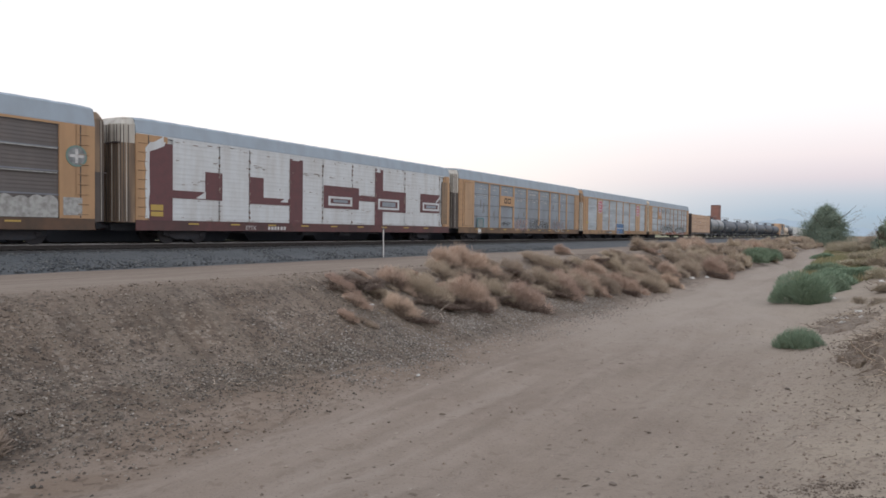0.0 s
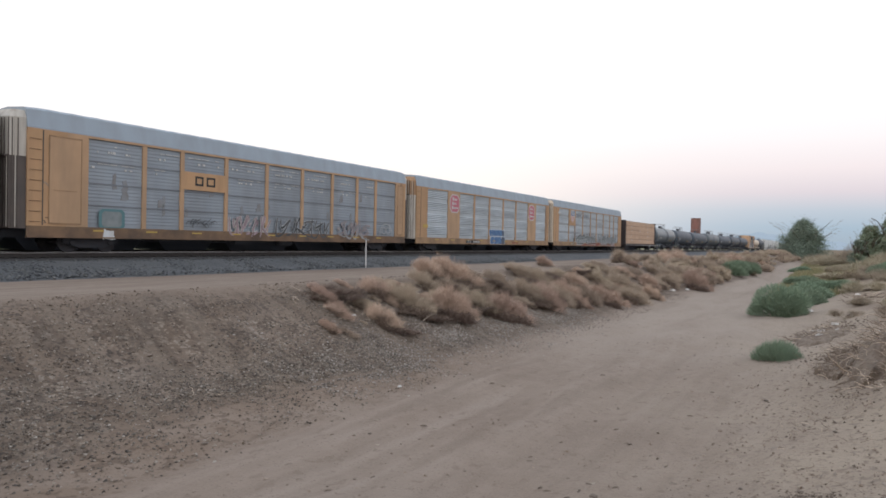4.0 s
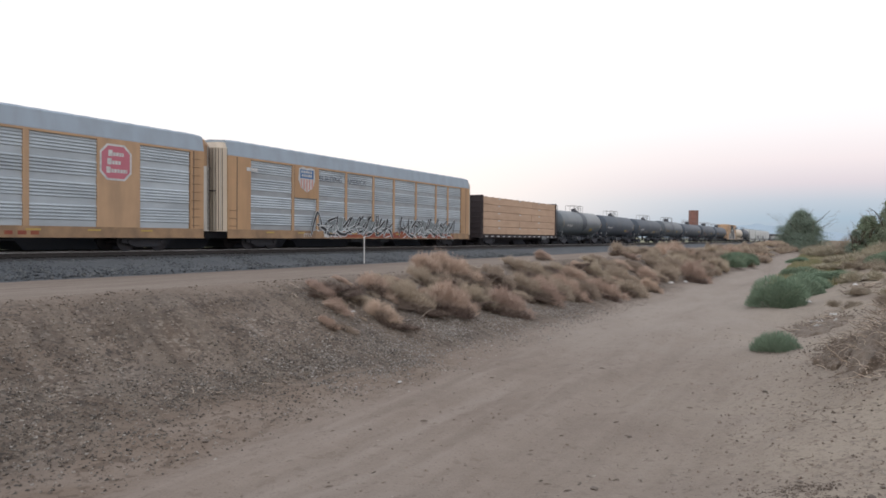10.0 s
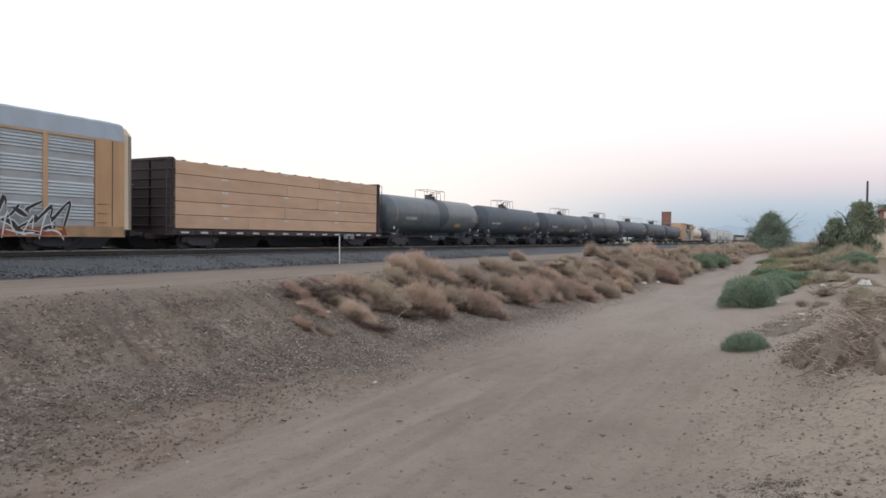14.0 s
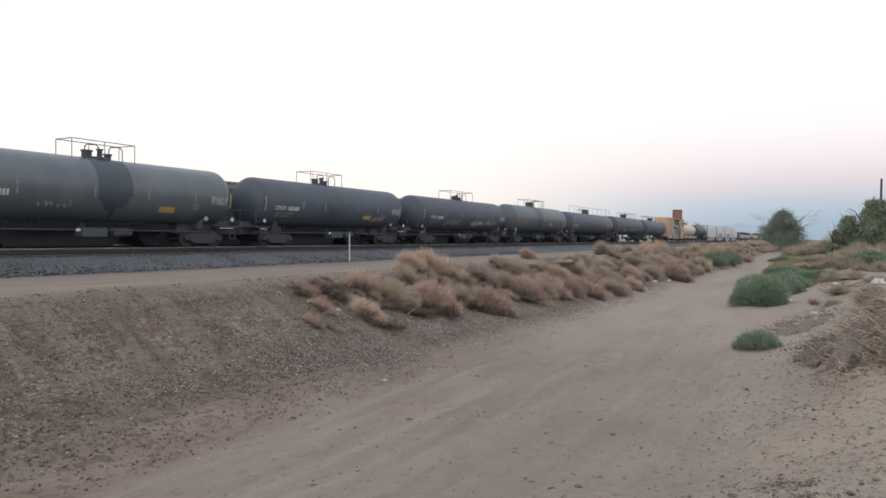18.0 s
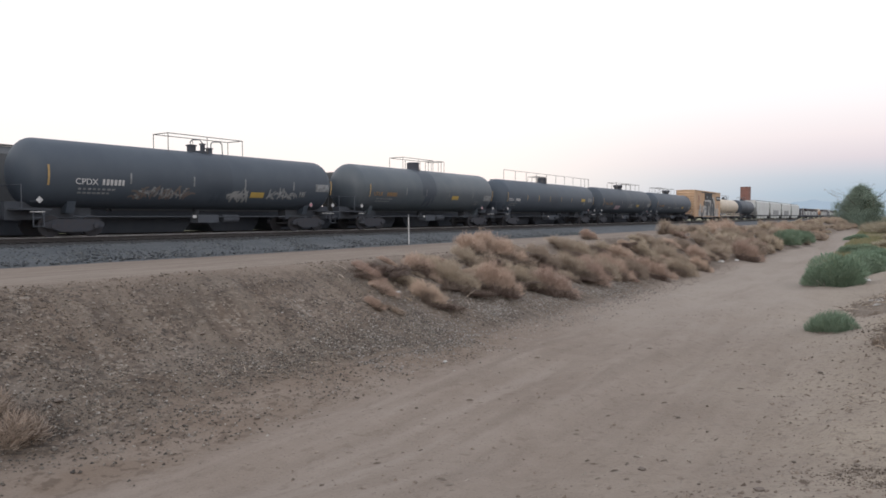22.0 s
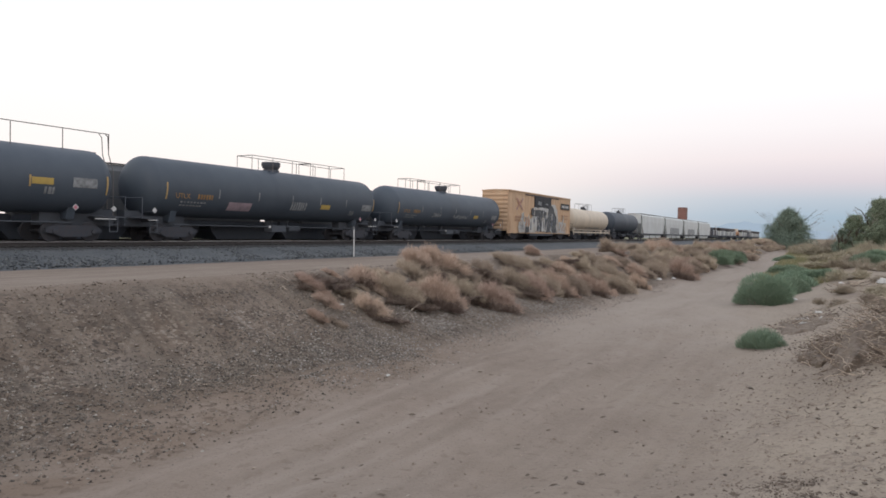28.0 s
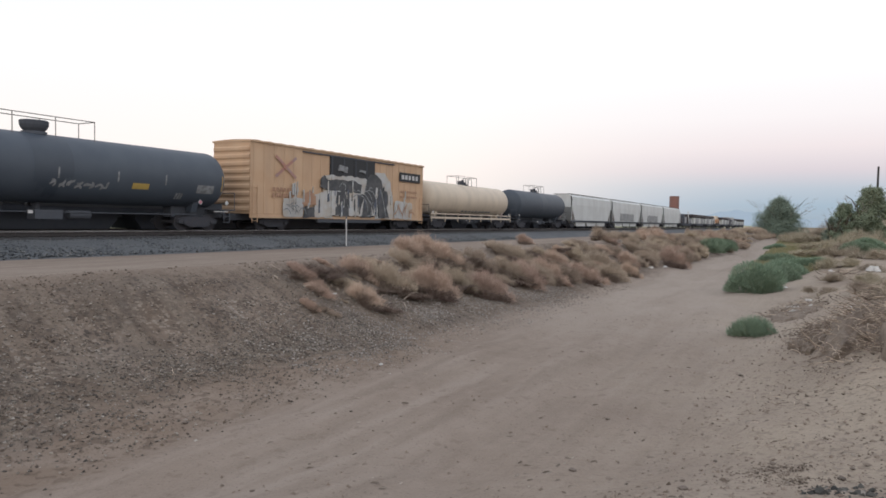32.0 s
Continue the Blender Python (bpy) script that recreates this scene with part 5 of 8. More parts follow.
def tank_car(centre, half, label, mat, radius=1.5, zc=2.72, platform=(-1.6, 1.6), hatch="valves", full_rail=False, marks=(), tape_mat=None, hatch_x=None, words=(), near=True, groups=None, strips=()):
    """A tank car: domed tank, sills, saddles, walkway with railings, ladder, hand rail, marks and trucks."""
    c = tagged(new("tank_car"), label, "tank car", group="train of freight cars")
    TRAIN.append((c, centre))
    L = half
    hd = 0.85
    prof = [(-L + hd - hd * math.cos(a), radius * math.sin(a)) for a in [i * math.pi / 2 / 9 for i in range(10)]]
    prof[0] = (-L, 0.02)
    prof = prof + [(-x, r) for x, r in prof[::-1]]
    bm = bmesh.new()
    lathe_x(bm, prof, 48, 0, zc)
    part("tank", bm, mat, c, "cylindrical tank with domed ends")
    for s in (-1, 1):
        bm = bmesh.new()
        x0, x1 = sorted((s * (L - 3.1), s * (L + 0.35)))
        box(bm, x0, x1, -0.3, 0.3, 0.72, zc - radius + 0.25)
        box(bm, s * (L - 0.6) - 0.06, s * (L - 0.6) + 0.06, -1.45, 1.45, 0.95, 1.15)
        part("stub_sill", bm, M_under, c)
        bm = bmesh.new()
        pts = [(-0.7, 1.0), (0.7, 1.0)] + [(math.sin(a) * (radius - 0.01), zc - math.cos(a) * (radius - 0.01)) for a in [0.65 - i * 0.13 for i in range(11)]]
        xs = s * (L - 2.0)
        va = [bm.verts.new((xs - 0.18, y, z)) for y, z in pts]
        vb = [bm.verts.new((xs + 0.18, y, z)) for y, z in pts]
        bm.faces.new(va)
        bm.faces.new(vb[::-1])
        for i in range(len(pts)):
            bm.faces.new((va[i], va[(i + 1) % len(pts)], vb[(i + 1) % len(pts)], vb[i]))
        part("saddle", bm, mat, c, "steel saddle under the tank")
        bm = bmesh.new()
        x0, x1 = sorted((s * (L - 0.9), s * (L + 0.25)))
        box(bm, x0, x1, -1.45, 1.45, 1.12, 1.17)
        handrail(bm, [(s * (L + 0.2), -1.42, 1.17), (s * (L + 0.2), -1.42, 2.1), (s * (L + 0.2), 1.42, 2.1), (s * (L + 0.2), 1.42, 1.17)])
        handrail(bm, [(s * (L - 0.2), -1.46, 0.45), (s * (L - 0.2), -1.46, 1.15)])
        handrail(bm, [(s * (L - 0.6), -1.46, 0.45), (s * (L - 0.6), -1.46, 1.15)])
        for z in (0.47, 0.8):
            tube(bm, (s * (L - 0.2), -1.46, z), (s * (L - 0.6), -1.46, z), 0.02, n=6)
        part("end_platform", bm, M_under, c, "end platform with steps and hand rail")
        truck(c, s * (L - 2.0), turning=near)
        coupler(c, s * (L + 0.05), s)
    bm = bmesh.new()
    box(bm, -0.7, 0.5, -1.0, -0.4, 0.55, 0.95)
    tube(bm, (0.9, -0.7, 0.75), (1.9, -0.7, 0.75), 0.2, n=12)
    tube(bm, (-0.1, 0, 0.5), (-0.1, 0, 1.3), 0.16, n=12)
    tube(bm, (-L + 2, -0.9, 0.85), (L - 2, -0.9, 0.85), 0.03, n=6)
    part("brake_gear", bm, M_under, c)
    # top fittings
    top = zc + radius
    px0, px1 = platform
    bm = bmesh.new()
    box(bm, px0, px1, 0.05, 0.6, top - 0.05, top - 0.01)
    part("walkway", bm, M_under, c, "open steel walkway")
    def railing(x0, x1, h, n, y):
        bm = bmesh.new()
        for i in range(n):
            x = x0 + i * (x1 - x0) / (n - 1)
            tube(bm, (x, y, top - 0.14), (x, y, top + h), 0.02, n=6)
        tube(bm, (x0, y, top + h), (x1, y, top + h), 0.02, n=6)
        return bm
    if full_rail:
        part("railing", railing(-L + 1.25, L - 0.1, 0.82, 10, -0.6), M_rail_post, c, "long railing along the tank top")
        part("walkway", made(box, -L + 0.9, L - 0.3, 0.05, 0.6, top - 0.05, top - 0.01), M_under, c)
        bm = bmesh.new()
        for x in (px0, px0 + 0.9, px0 + 1.8):
            handrail(bm, [(x, -0.55, top - 0.1), (x, -0.55, top + 0.55), (x, 0.55, top + 0.55), (x, 0.55, top - 0.1)], 0.02)
        for y in (-0.55, 0.55):
            tube(bm, (px0, y, top + 0.55), (px0 + 1.8, y, top + 0.55), 0.02, n=6)
        part("hatch_frame", bm, M_rail_post, c, "box-shaped rail frame beside the hatch")
        bm = bmesh.new()
        for y in (-0.6, -0.15):
            handrail(bm, [(L - 0.3, y, top + 0.85), (L - 0.15, y, top + 0.7), (L - 0.1, y, top - 0.1), (L + 0.15, y, top - 0.9), (L + 0.15, y, 1.2)], 0.02)
        part("end_ladder", bm, M_rail_post, c)
    else:
        for q0, q1 in groups or ((px0, px1),):
            for y in (-0.6, 0.6):
                part("railing", railing(q0, q1, 0.75, 3 if q1 - q0 < 4.5 else 4, y), M_rail_post, c, "safety railing round the hatch")
            for x in (q0, q1):
                part("end_rail", made(tube, (x, -0.6, top + 0.75), (x, 0.6, top + 0.75), 0.022, n=6), M_rail_post, c)
    hx = (px0 + px1) / 2 if hatch_x is None else hatch_x
    housing = part("hatch", made(tube, (hx, 0, top - 0.15), (hx, 0, top + 0.06), 0.5, n=24), M_under, c, "bolted hatch housing on top")
    if hatch == "valves":
        for x, r, hh in ((-0.5, 0.22, 0.30), (0.15, 0.12, 0.42), (0.55, 0.16, 0.22)):
            bm = bmesh.new()
            lathe_z(bm, ((top - 0.15, r), (top + hh, r), (top + hh, r + 0.05), (top + hh + 0.05, r + 0.05)), 14, hx + x)
            part("valve", bm, M_under, housing)
        for x in (hx - 0.95, hx + 0.25):
            bm = bmesh.new()
            pts = [(x, -0.55, top - 0.1), (x, -0.55, top + 0.42), (x + 0.1, -0.55, top + 0.54), (x + 0.55, -0.55, top + 0.58), (x + 0.68, -0.55, top + 0.46), (x + 0.7, -0.55, top - 0.1)]
            handrail(bm, pts, 0.025)
            part("guard_hoop", bm, M_under, housing, "bent pipe guard beside the valves")
    elif hatch == "dome":
        bm = bmesh.new()
        lathe_z(bm, ((top - 0.15, 0.45), (top + 0.42, 0.45), (top + 0.44, 0.5), (top + 0.52, 0.4)), 24, hx)
        part("dome", bm, M_under, housing)
    else:
        bm = bmesh.new()
        lathe_z(bm, ((top - 0.15, 0.38), (top + 0.08, 0.40), (top + 0.2, 0.5), (top + 0.34, 0.56), (top + 0.5, 0.57), (top + 0.54, 0.53)), 24, hx)
        part("funnel", bm, M_under, housing)
    # diamond placards on brackets and pale dashes along the sill ends
    for k, (x, m) in enumerate(((-L + 0.45, M_white_mark), (L - 0.4, M_white_mark), (L - 2.2, M_red))):
        bm = bmesh.new()
        prism(bm, ((x - 0.14, 1.52), (x, 1.38), (x + 0.14, 1.52), (x, 1.66)), -1.47, -1.455)
        d = part("diamond_placard", bm, M_white_mark, c, "diamond-shaped placard")
        if k == 2:
            part("placard_print", made(prism, ((x - 0.1, 1.52), (x, 1.42), (x + 0.1, 1.52), (x, 1.62)), -1.475, -1.47), M_red, d)
        part("bracket", made(box, x - 0.02, x + 0.02, -1.455, -0.7, 1.46, 1.5), M_under, d)
    for x0, x1 in ((-L + 0.1, -L + 0.65), (L - 1.3, L - 0.3)):
        part("reflector_dash", made(box, x0, x1, -1.475, -1.45, 1.03, 1.07), M_white_mark, c)
    part("valve_plate", made(box, -1.0, -0.8, -1.02, -1.0, 0.78, 0.92), M_white_mark, c)

    def side_patch(name, x0, x1, z0, z1, m, lab="", solid=True, n=6, seed=1):
        """A patch that follows the round of the tank on the near side."""
        bm = bmesh.new()
        cols = [(x0, x1)]
        if not solid:
            rnd = random.Random(seed)
            w = (x1 - x0) / n
            cols = [(x0 + i * w, x0 + i * w + w * rnd.uniform(0.55, 0.8)) for i in range(n)]
        for a, b in cols:
            prev = None
            for i in range(5):
                z = z0 + (z1 - z0) * i / 4
                y = -math.sqrt(max(0.01, (radius + 0.014) ** 2 - (z - zc) ** 2))
                cur = (bm.verts.new((a, y, z)), bm.verts.new((b, y, z)))
                if prev:
                    bm.faces.new((prev[0], prev[1], cur[1], cur[0]))
                prev = cur
        return tagged(part(name, bm, m, c, lab), kind="" if solid else "stuff")

    if mat in (M_black, M_black_grey, M_charcoal):
        r_ = random.Random(int(centre))
        bm = bmesh.new()
        for k in range(9):
            a = hx - 0.85 + k * 0.19
            lo = zc - r_.uniform(0.2, 0.9) - 0.5 * math.sin(k / 8 * math.pi)
            prev = None
            for i in range(25):
                z = lo + (zc + radius * 0.97 - lo) * i / 24
                y = -math.sqrt(max(0.01, (radius + 0.010) ** 2 - (z - zc) ** 2))
                w = 0.19 if i else 0.03
                cur = (bm.verts.new((a + 0.095 - w / 2, y, z)), bm.verts.new((a + 0.095 + w / 2, y, z)))
                if prev:
                    bm.faces.new((prev[0], prev[1], cur[1], cur[0]))
                prev = cur
        part("spill_stain", bm, M_spill, c, "dark oily spill stain below the hatch")
    tp = tape_mat or M_dim_mark
    for k, x in enumerate(strips):
        outer = k in (0, len(strips) - 1)
        side_patch("reflector_strip", x, x + 0.08, 2.12 if outer else 2.3, 2.95 if outer else 2.78, M_tape if outer else tp)
    for mk in marks:
        if mk[0] == "graffiti" and len(mk) > 7:
            bm = bmesh.new()
            scrawl(bm, mk[1], mk[2], mk[3], mk[4], 0, mk[9], mk[8] * 2, 0.05)
            for v in bm.verts:
                v.co.y = -math.sqrt(max(0.01, (radius + 0.016 + 0.001 * (v.index % 3)) ** 2 - (v.co.z - zc) ** 2))
            tagged(part("graffiti", bm, mk[5], c, mk[6] or "pale scrawled graffiti"), kind="stuff")
        else:
            side_patch(*mk)
    for word, x, m in words:
        text_on(c, word, x, 2.2, 0.36, m, -math.sqrt(radius ** 2 - (2.36 - zc) ** 2) - 0.02, "stencilled letters on the tank side")
    return c


def tanks():
    W, D, Yl, O = M_white_mark, M_dim_mark, M_yellow_mark, M_orange_mark

    def stencils(num, m, yellow, block, yz=1.85, bz=2.3, more=()):
        """The usual marks: number, two lines of small print, a yellow placard, a dirty stencil block."""
        x0, x1 = num
        return [("stencil_number", x0, x1, 2.2, 2.45, m, "stencilled number reduced to bars", False, 6, 3),
                ("stencil_block", x0 - 1.0, x1 - 0.4, 1.98, 2.06, D, "", False, 8, 4), ("stencil_block", x0 - 1.0, x1 - 0.6, 1.82, 1.89, D, "", False, 7, 5),
                ("placard", yellow, yellow + 0.9, yz, yz + 0.28, Yl, "yellow placard"),
                ("stencil_block", block, block + 1.1, bz, bz + 0.42, D, "dirty white stencil block"), ("stencil_block", block - 1.2, block - 0.7, bz - 0.35, bz - 0.05, D, "", False, 3, 8)] + list(more)

    tank_car(163.2, 8.03, "dusty grey-black tank car with white stencils and railed hatch", M_black_grey, 1.5, 2.70, (-0.95, 2.2), "valves", words=(("CPDX", -5.9, W),), strips=(-7.15, -3.8, -0.45, 2.29, 5.07, 7.45),
             marks=stencils((-4.95, -4.0), W, 3.05, 6.15, 1.76, more=[("graffiti", -2.9, -1.3, 1.8, 2.1, D, "smeared pale patch", False, 3, 2)]))
    tank_car(180.78, 7.93, "black tank car with white stencilled marks and a yellow placard", M_black, 1.46, 2.68, (-2.44, 0.84), "valves", words=(("CPDX", -6.55, W),), strips=(-7.4, -4.1, -1.96, 1.63, 4.05, 7.0),
             marks=stencils((-5.4, -4.4), W, 2.44, 5.85, more=[("graffiti", 3.5, 4.7, 1.75, 2.1, M_pink, "dull pink scrawl", False, 5, 6)]))
    tank_car(199.45, 8.75, "black tank car with pale graffiti smears and railed valves", M_black, 1.45, 2.66, (-2.0, 2.4), "valves", words=(("CPDX", -6.86, W),), strips=(-7.95, -4.46, -1.23, 1.84, 5.21, 8.2),
             marks=stencils((-5.7, -4.65), W, 2.3, 6.96, more=[("graffiti", -4.3, -1.4, 1.65, 2.3, M_rust_grey, "faded brown and grey graffiti smear", False, 9, 6), ("graffiti", -4.0, -1.6, 1.7, 2.2, D, "", False, 7, 12),
                                                               ("graffiti", 0.85, 2.1, 1.6, 2.3, M_grey_spray, "dull blue-grey graffiti", False, 8, 9), ("graffiti", 3.5, 5.4, 1.8, 2.45, D, "", False, 8, 7)]))
    tank_car(218.72, 8.72, "charcoal tank car with orange stencils and a tall round dome", M_charcoal, 1.52, 2.75, (-2.88, 2.28), "dome", hatch_x=-0.9, groups=((-2.88, 0.8), (1.5, 2.28)), words=(("UTLX", -7.1, O),),
             strips=(-7.5, -3.66, -1.3, 1.66, 5.0, 8.1), marks=stencils((-5.7, -4.6), O, 2.1, 6.8, 2.12, 2.1))
    tank_car(239.6, 10.45, "long black tank car with a railing along its whole top", M_black, 1.46, 2.70, (-2.3, 1.9), "dome", True, hatch_x=-0.35, tape_mat=M_tape, words=(("CPDX", -9.75, W),), strips=(-9.95, -6.2, -3.85, -1.4, 1.2, 3.75, 6.3, 9.7),
             marks=stencils((-8.4, -7.5), W, 6.4, 8.15, 2.42, 2.38))
    tank_car(260.95, 9.6, "long black tank car with orange marks and a funnel-shaped hatch", M_black, 1.50, 2.75, (-2.0, 6.6), "cone", hatch_x=0.15, groups=((-2.0, 3.1), (3.35, 6.6)), words=(("UTLX", -7.95, O),),
             strips=(-8.5, -5.2, -2.3, 0.5, 3.1, 5.75, 8.9), marks=stencils((-6.55, -5.5), O, 3.25, 7.6, 2.05, 2.1, more=[("graffiti", -4.4, -2.7, 1.7, 2.15, M_pink, "pale pink paint patch"), ("stencil_block", 0.5, 1.95, 1.9, 2.4, D, "", False, 7, 3)]))
    tank_car(282.28, 9.78, "black tank car with white scrawl and a funnel-shaped hatch", M_black, 1.50, 2.74, (-6.15, 2.25), "cone", hatch_x=-0.15, groups=((-6.15, -3.9), (-3.2, 2.25)), words=(("UTLX", -8.35, O),),
             strips=(-9.1, -5.65, -2.7, 0.0, 2.8, 5.4, 9.0), marks=stencils((-6.9, -5.85), O, 3.62, 7.4, 2.02, 1.98, more=[("graffiti", -3.8, -2.5, 1.95, 2.3, D, "white scrawl", False, 8, 4), ("graffiti", -0.2, 2.4, 1.9, 2.25, D, "", False, 9, 5)]))
    c = tank_car(322.4, 8.45, "cream tank car with a low white side rail", M_cream, 1.46, 2.75, (-1.9, 1.9), "valves", tape_mat=M_cream, near=False,
                 marks=[("dirt_patch", -2.0, 4.5, 1.6, 1.75, M_dim_mark, "dirty streak", False, 9, 4)])
    bm = bmesh.new()
    for k in range(8):
        x = -8.3 + k * 16.6 / 7
        tube(bm, (x, -1.5, 0.7), (x, -1.5, 1.5), 0.035, n=6)
    tube(bm, (-8.4, -1.5, 1.35), (8.4, -1.5, 1.35), 0.05, n=6)
    box(bm, -8.4, 8.4, -1.5, -1.42, 0.95, 1.12)
    part("side_rail", bm, M_cream, c, "low cream side rail")
    tank_car(340.9, 8.05, "short black tank car with railed valves", M_black, 1.55, 2.80, (-1.6, 2.0), "valves", near=False)




def boxcar():
    c = tagged(new("boxcar"), "faded orange-yellow boxcar with big black and white graffiti", "boxcar", group="train of freight cars")
    TRAIN.append((c, 303.0))
    h = 9.6
    bm = bmesh.new()
    box(bm, -h, h, -1.48, 1.48, 0.98, 5.14)
    part("body", bevelled(bm, 0.02), M_boxcar, c)
    rib = mesh_of("side_rib", made(box, -0.05, 0.05, -1.497, -1.475, 1.02, 5.1), M_boxcar)
    for i in range(23):
        x = -h + 0.25 + i * (2 * h - 0.5) / 22
        if not -2.6 < x < 2.75:
            part("side_rib", rib, M_boxcar, c, loc=(x, 0, 0))
    bm = bmesh.new()
    pts = ((-1.56, 5.1), (-1.56, 5.2), (-0.7, 5.24), (0, 5.26), (0.7, 5.24), (1.56, 5.2), (1.56, 5.1))
    rings = []
    for i in range(41):
        x = -h - 0.03 + i * (2 * h + 0.06) / 40
        rings.append([bm.verts.new((x, y, z + (0.03 if i % 2 and 0.1 < abs(z - 5.1) else 0))) for y, z in pts])
    for a, b in zip(rings, rings[1:]):
        for i in range(len(pts) - 1):
            bm.faces.new((a[i], a[i + 1], b[i + 1], b[i]))
    bm.faces.new(rings[0])
    bm.faces.new(rings[-1])
    part("roof", bm, M_boxcar, c, "ribbed roof with overhanging edge")
    for s in (-1, 1):
        bm = bmesh.new()
        prev = None
        for k in range(9):
            z = 1.25 + k * 0.43
            for d, dz in ((0.005, -0.16), (0.07, -0.07), (0.07, 0.07), (0.005, 0.16)):
                cur = (bm.verts.new((s * (h + d), -1.42, z + dz)), bm.verts.new((s * (h + d), 1.42, z + dz)))
                if prev:
                    bm.faces.new((prev[0], prev[1], cur[1], cur[0]))
                prev = cur
        part("corrugated_end", bm, M_boxcar, c, "corrugated end wall")
        truck(c, s * 7.2)
        coupler(c, s * (h + 0.3), s)
        ladder(c, s * h - (0.55 if s > 0 else -0.1), 0.5, 2.6, -1.5, 0.42, M_boxcar)
    bm = bmesh.new()
    box(bm, -h, h, -1.5, -1.4, 0.75, 0.98)
    box(bm, -h, h, 1.4, 1.5, 0.75, 0.98)
    part("side_sill", bm, M_boxcar, c)
    bm = bmesh.new()
    box(bm, -h - 0.4, h + 0.4, -0.3, 0.3, 0.6, 0.98)
    box(bm, -3.6, 3.6, -1.46, -1.3, 0.52, 0.8)
    box(bm, -1, 1, -1.0, 1.0, 0.5, 0.9)
    part("underframe", bm, M_under, c)
    y = -1.53
    bm = bmesh.new()
    for k in range(2):
        box(bm, -2.5 + k * 2.58, 0.05 + k * 2.58, y - 0.03, y + 0.05, 0.95, 4.92)
    d = part("sliding_door", bm, M_ink, c, "black painted double sliding door")
    for k in range(4):
        part("door_rod", made(box, -2.35 + k * 1.3, -2.27 + k * 1.3, y - 0.05, y - 0.02, 1.0, 4.9), M_under, d)
    part("door_track", made(box, -5.2, 5.2, y - 0.05, y + 0.04, 4.9, 4.98), M_under, d)
    y = -1.565

    # faded graffiti: pale patches, then big dark shapes over them
    for k, (pts, mat, d, lab) in enumerate((
            ([(-7.0, 0.85), (-5.2, 0.85), (-5.2, 1.95), (-6.0, 2.05), (-7.0, 1.9)], M_pale_spray, 0.002, "pale faded paint patch"),
            ([(-4.1, 0.85), (-2.3, 0.85), (-2.3, 2.6), (-3.3, 2.5), (-4.1, 2.3)], M_pale_spray, 0.003, "pale faded paint patch"),
            ([(-3.3, 2.5), (-2.4, 2.4), (-2.4, 3.65), (-3.3, 3.6)], M_pale_spray, 0.004, ""),
            ([(-2.4, 1.0), (2.6, 1.0), (2.6, 3.5), (0.4, 3.7), (-2.4, 3.65)], M_pale_spray, 0.062, "pale paint ground across the doors"),
            ([(2.7, 0.85), (5.1, 0.85), (5.0, 2.4), (4.6, 3.6), (3.8, 4.2), (2.7, 4.2)], M_pale_spray, 0.005, "pale faded paint patch"),
            ([(5.2, 0.85), (7.8, 0.85), (7.8, 2.1), (5.3, 2.2)], M_pale_spray, 0.006, "pale faded paint patch"),
            ([(-5.3, 1.6), (-3.9, 1.6), (-4.0, 2.2), (-4.5, 2.5), (-5.2, 2.25)], M_faded, 0.012, "faded pinkish brown paint patch"),
            ([(-5.2, 0.85), (-4.0, 0.85), (-4.1, 1.5), (-5.1, 1.5)], M_char, 0.013, "dark brown paint patch"),
            ([(-3.5, 2.75), (-2.2, 2.65), (0.85, 2.55), (0.9, 3.2), (0.2, 3.4), (-2.9, 3.35), (-3.1, 3.55), (-3.5, 3.3)], M_char, 0.066, "black painted bar shape"),
            ([(-2.0, 1.0), (-0.5, 1.0), (-0.7, 1.9), (-1.0, 2.6), (-1.9, 2.6)], M_char, 0.067, "black painted shape"),
            ([(0.4, 2.55), (1.3, 2.5), (1.0, 1.8), (0.7, 1.4)], M_char, 0.068, ""),
            ([(0.9, 0.9), (1.2, 1.9), (1.5, 3.6), (2.0, 4.05), (2.8, 4.05), (3.4, 3.6), (3.6, 2.9), (4.1, 2.9), (4.3, 2.0), (4.1, 1.7), (4.4, 0.9), (3.1, 0.9), (3.0, 1.8), (2.2, 1.8), (2.1, 0.9)], M_char, 0.069, "large black painted letter shape"),
            ([(2.6, 2.3), (2.9, 2.4), (2.95, 3.0), (2.65, 3.1)], M_pale_spray, 0.072, ""),
            ([(-1.7, 3.98), (-0.7, 3.95), (-0.7, 4.35), (-1.6, 4.4)], M_dim_mark, 0.066, "pale smear on the black door"),
            ([(0.7, 4.05), (1.4, 4.0), (1.4, 4.18), (0.8, 4.2)], M_dim_mark, 0.066, ""))):
        part("graffiti", made(prism, ragged(pts, k), y - 0.004 - d, y), mat, c, lab)
    drip = random.Random(12)
    for mat, n, lo, hi in ((M_pale_spray, 30, -6.6, 6.9), (M_char, 24, -2.3, 4.3), (M_grey_blue, 18, -3.8, 4.2)):
        bm = bmesh.new()
        for k in range(n):
            x, z, w, h_ = drip.uniform(lo, hi), drip.uniform(0.85, 2.5), drip.uniform(0.05, 0.16), drip.uniform(0.25, 1.1)
            prism(bm, ragged([(x, z), (x + w, z + 0.05), (x + w * 0.8, z + h_), (x + w * 0.1, z + h_ * 0.9)], k, 0.03), y - 0.076 - 0.0004 * k, y)
        tagged(part("graffiti_smear", bm, mat, c, "faded vertical smears of spray paint"), kind="stuff")
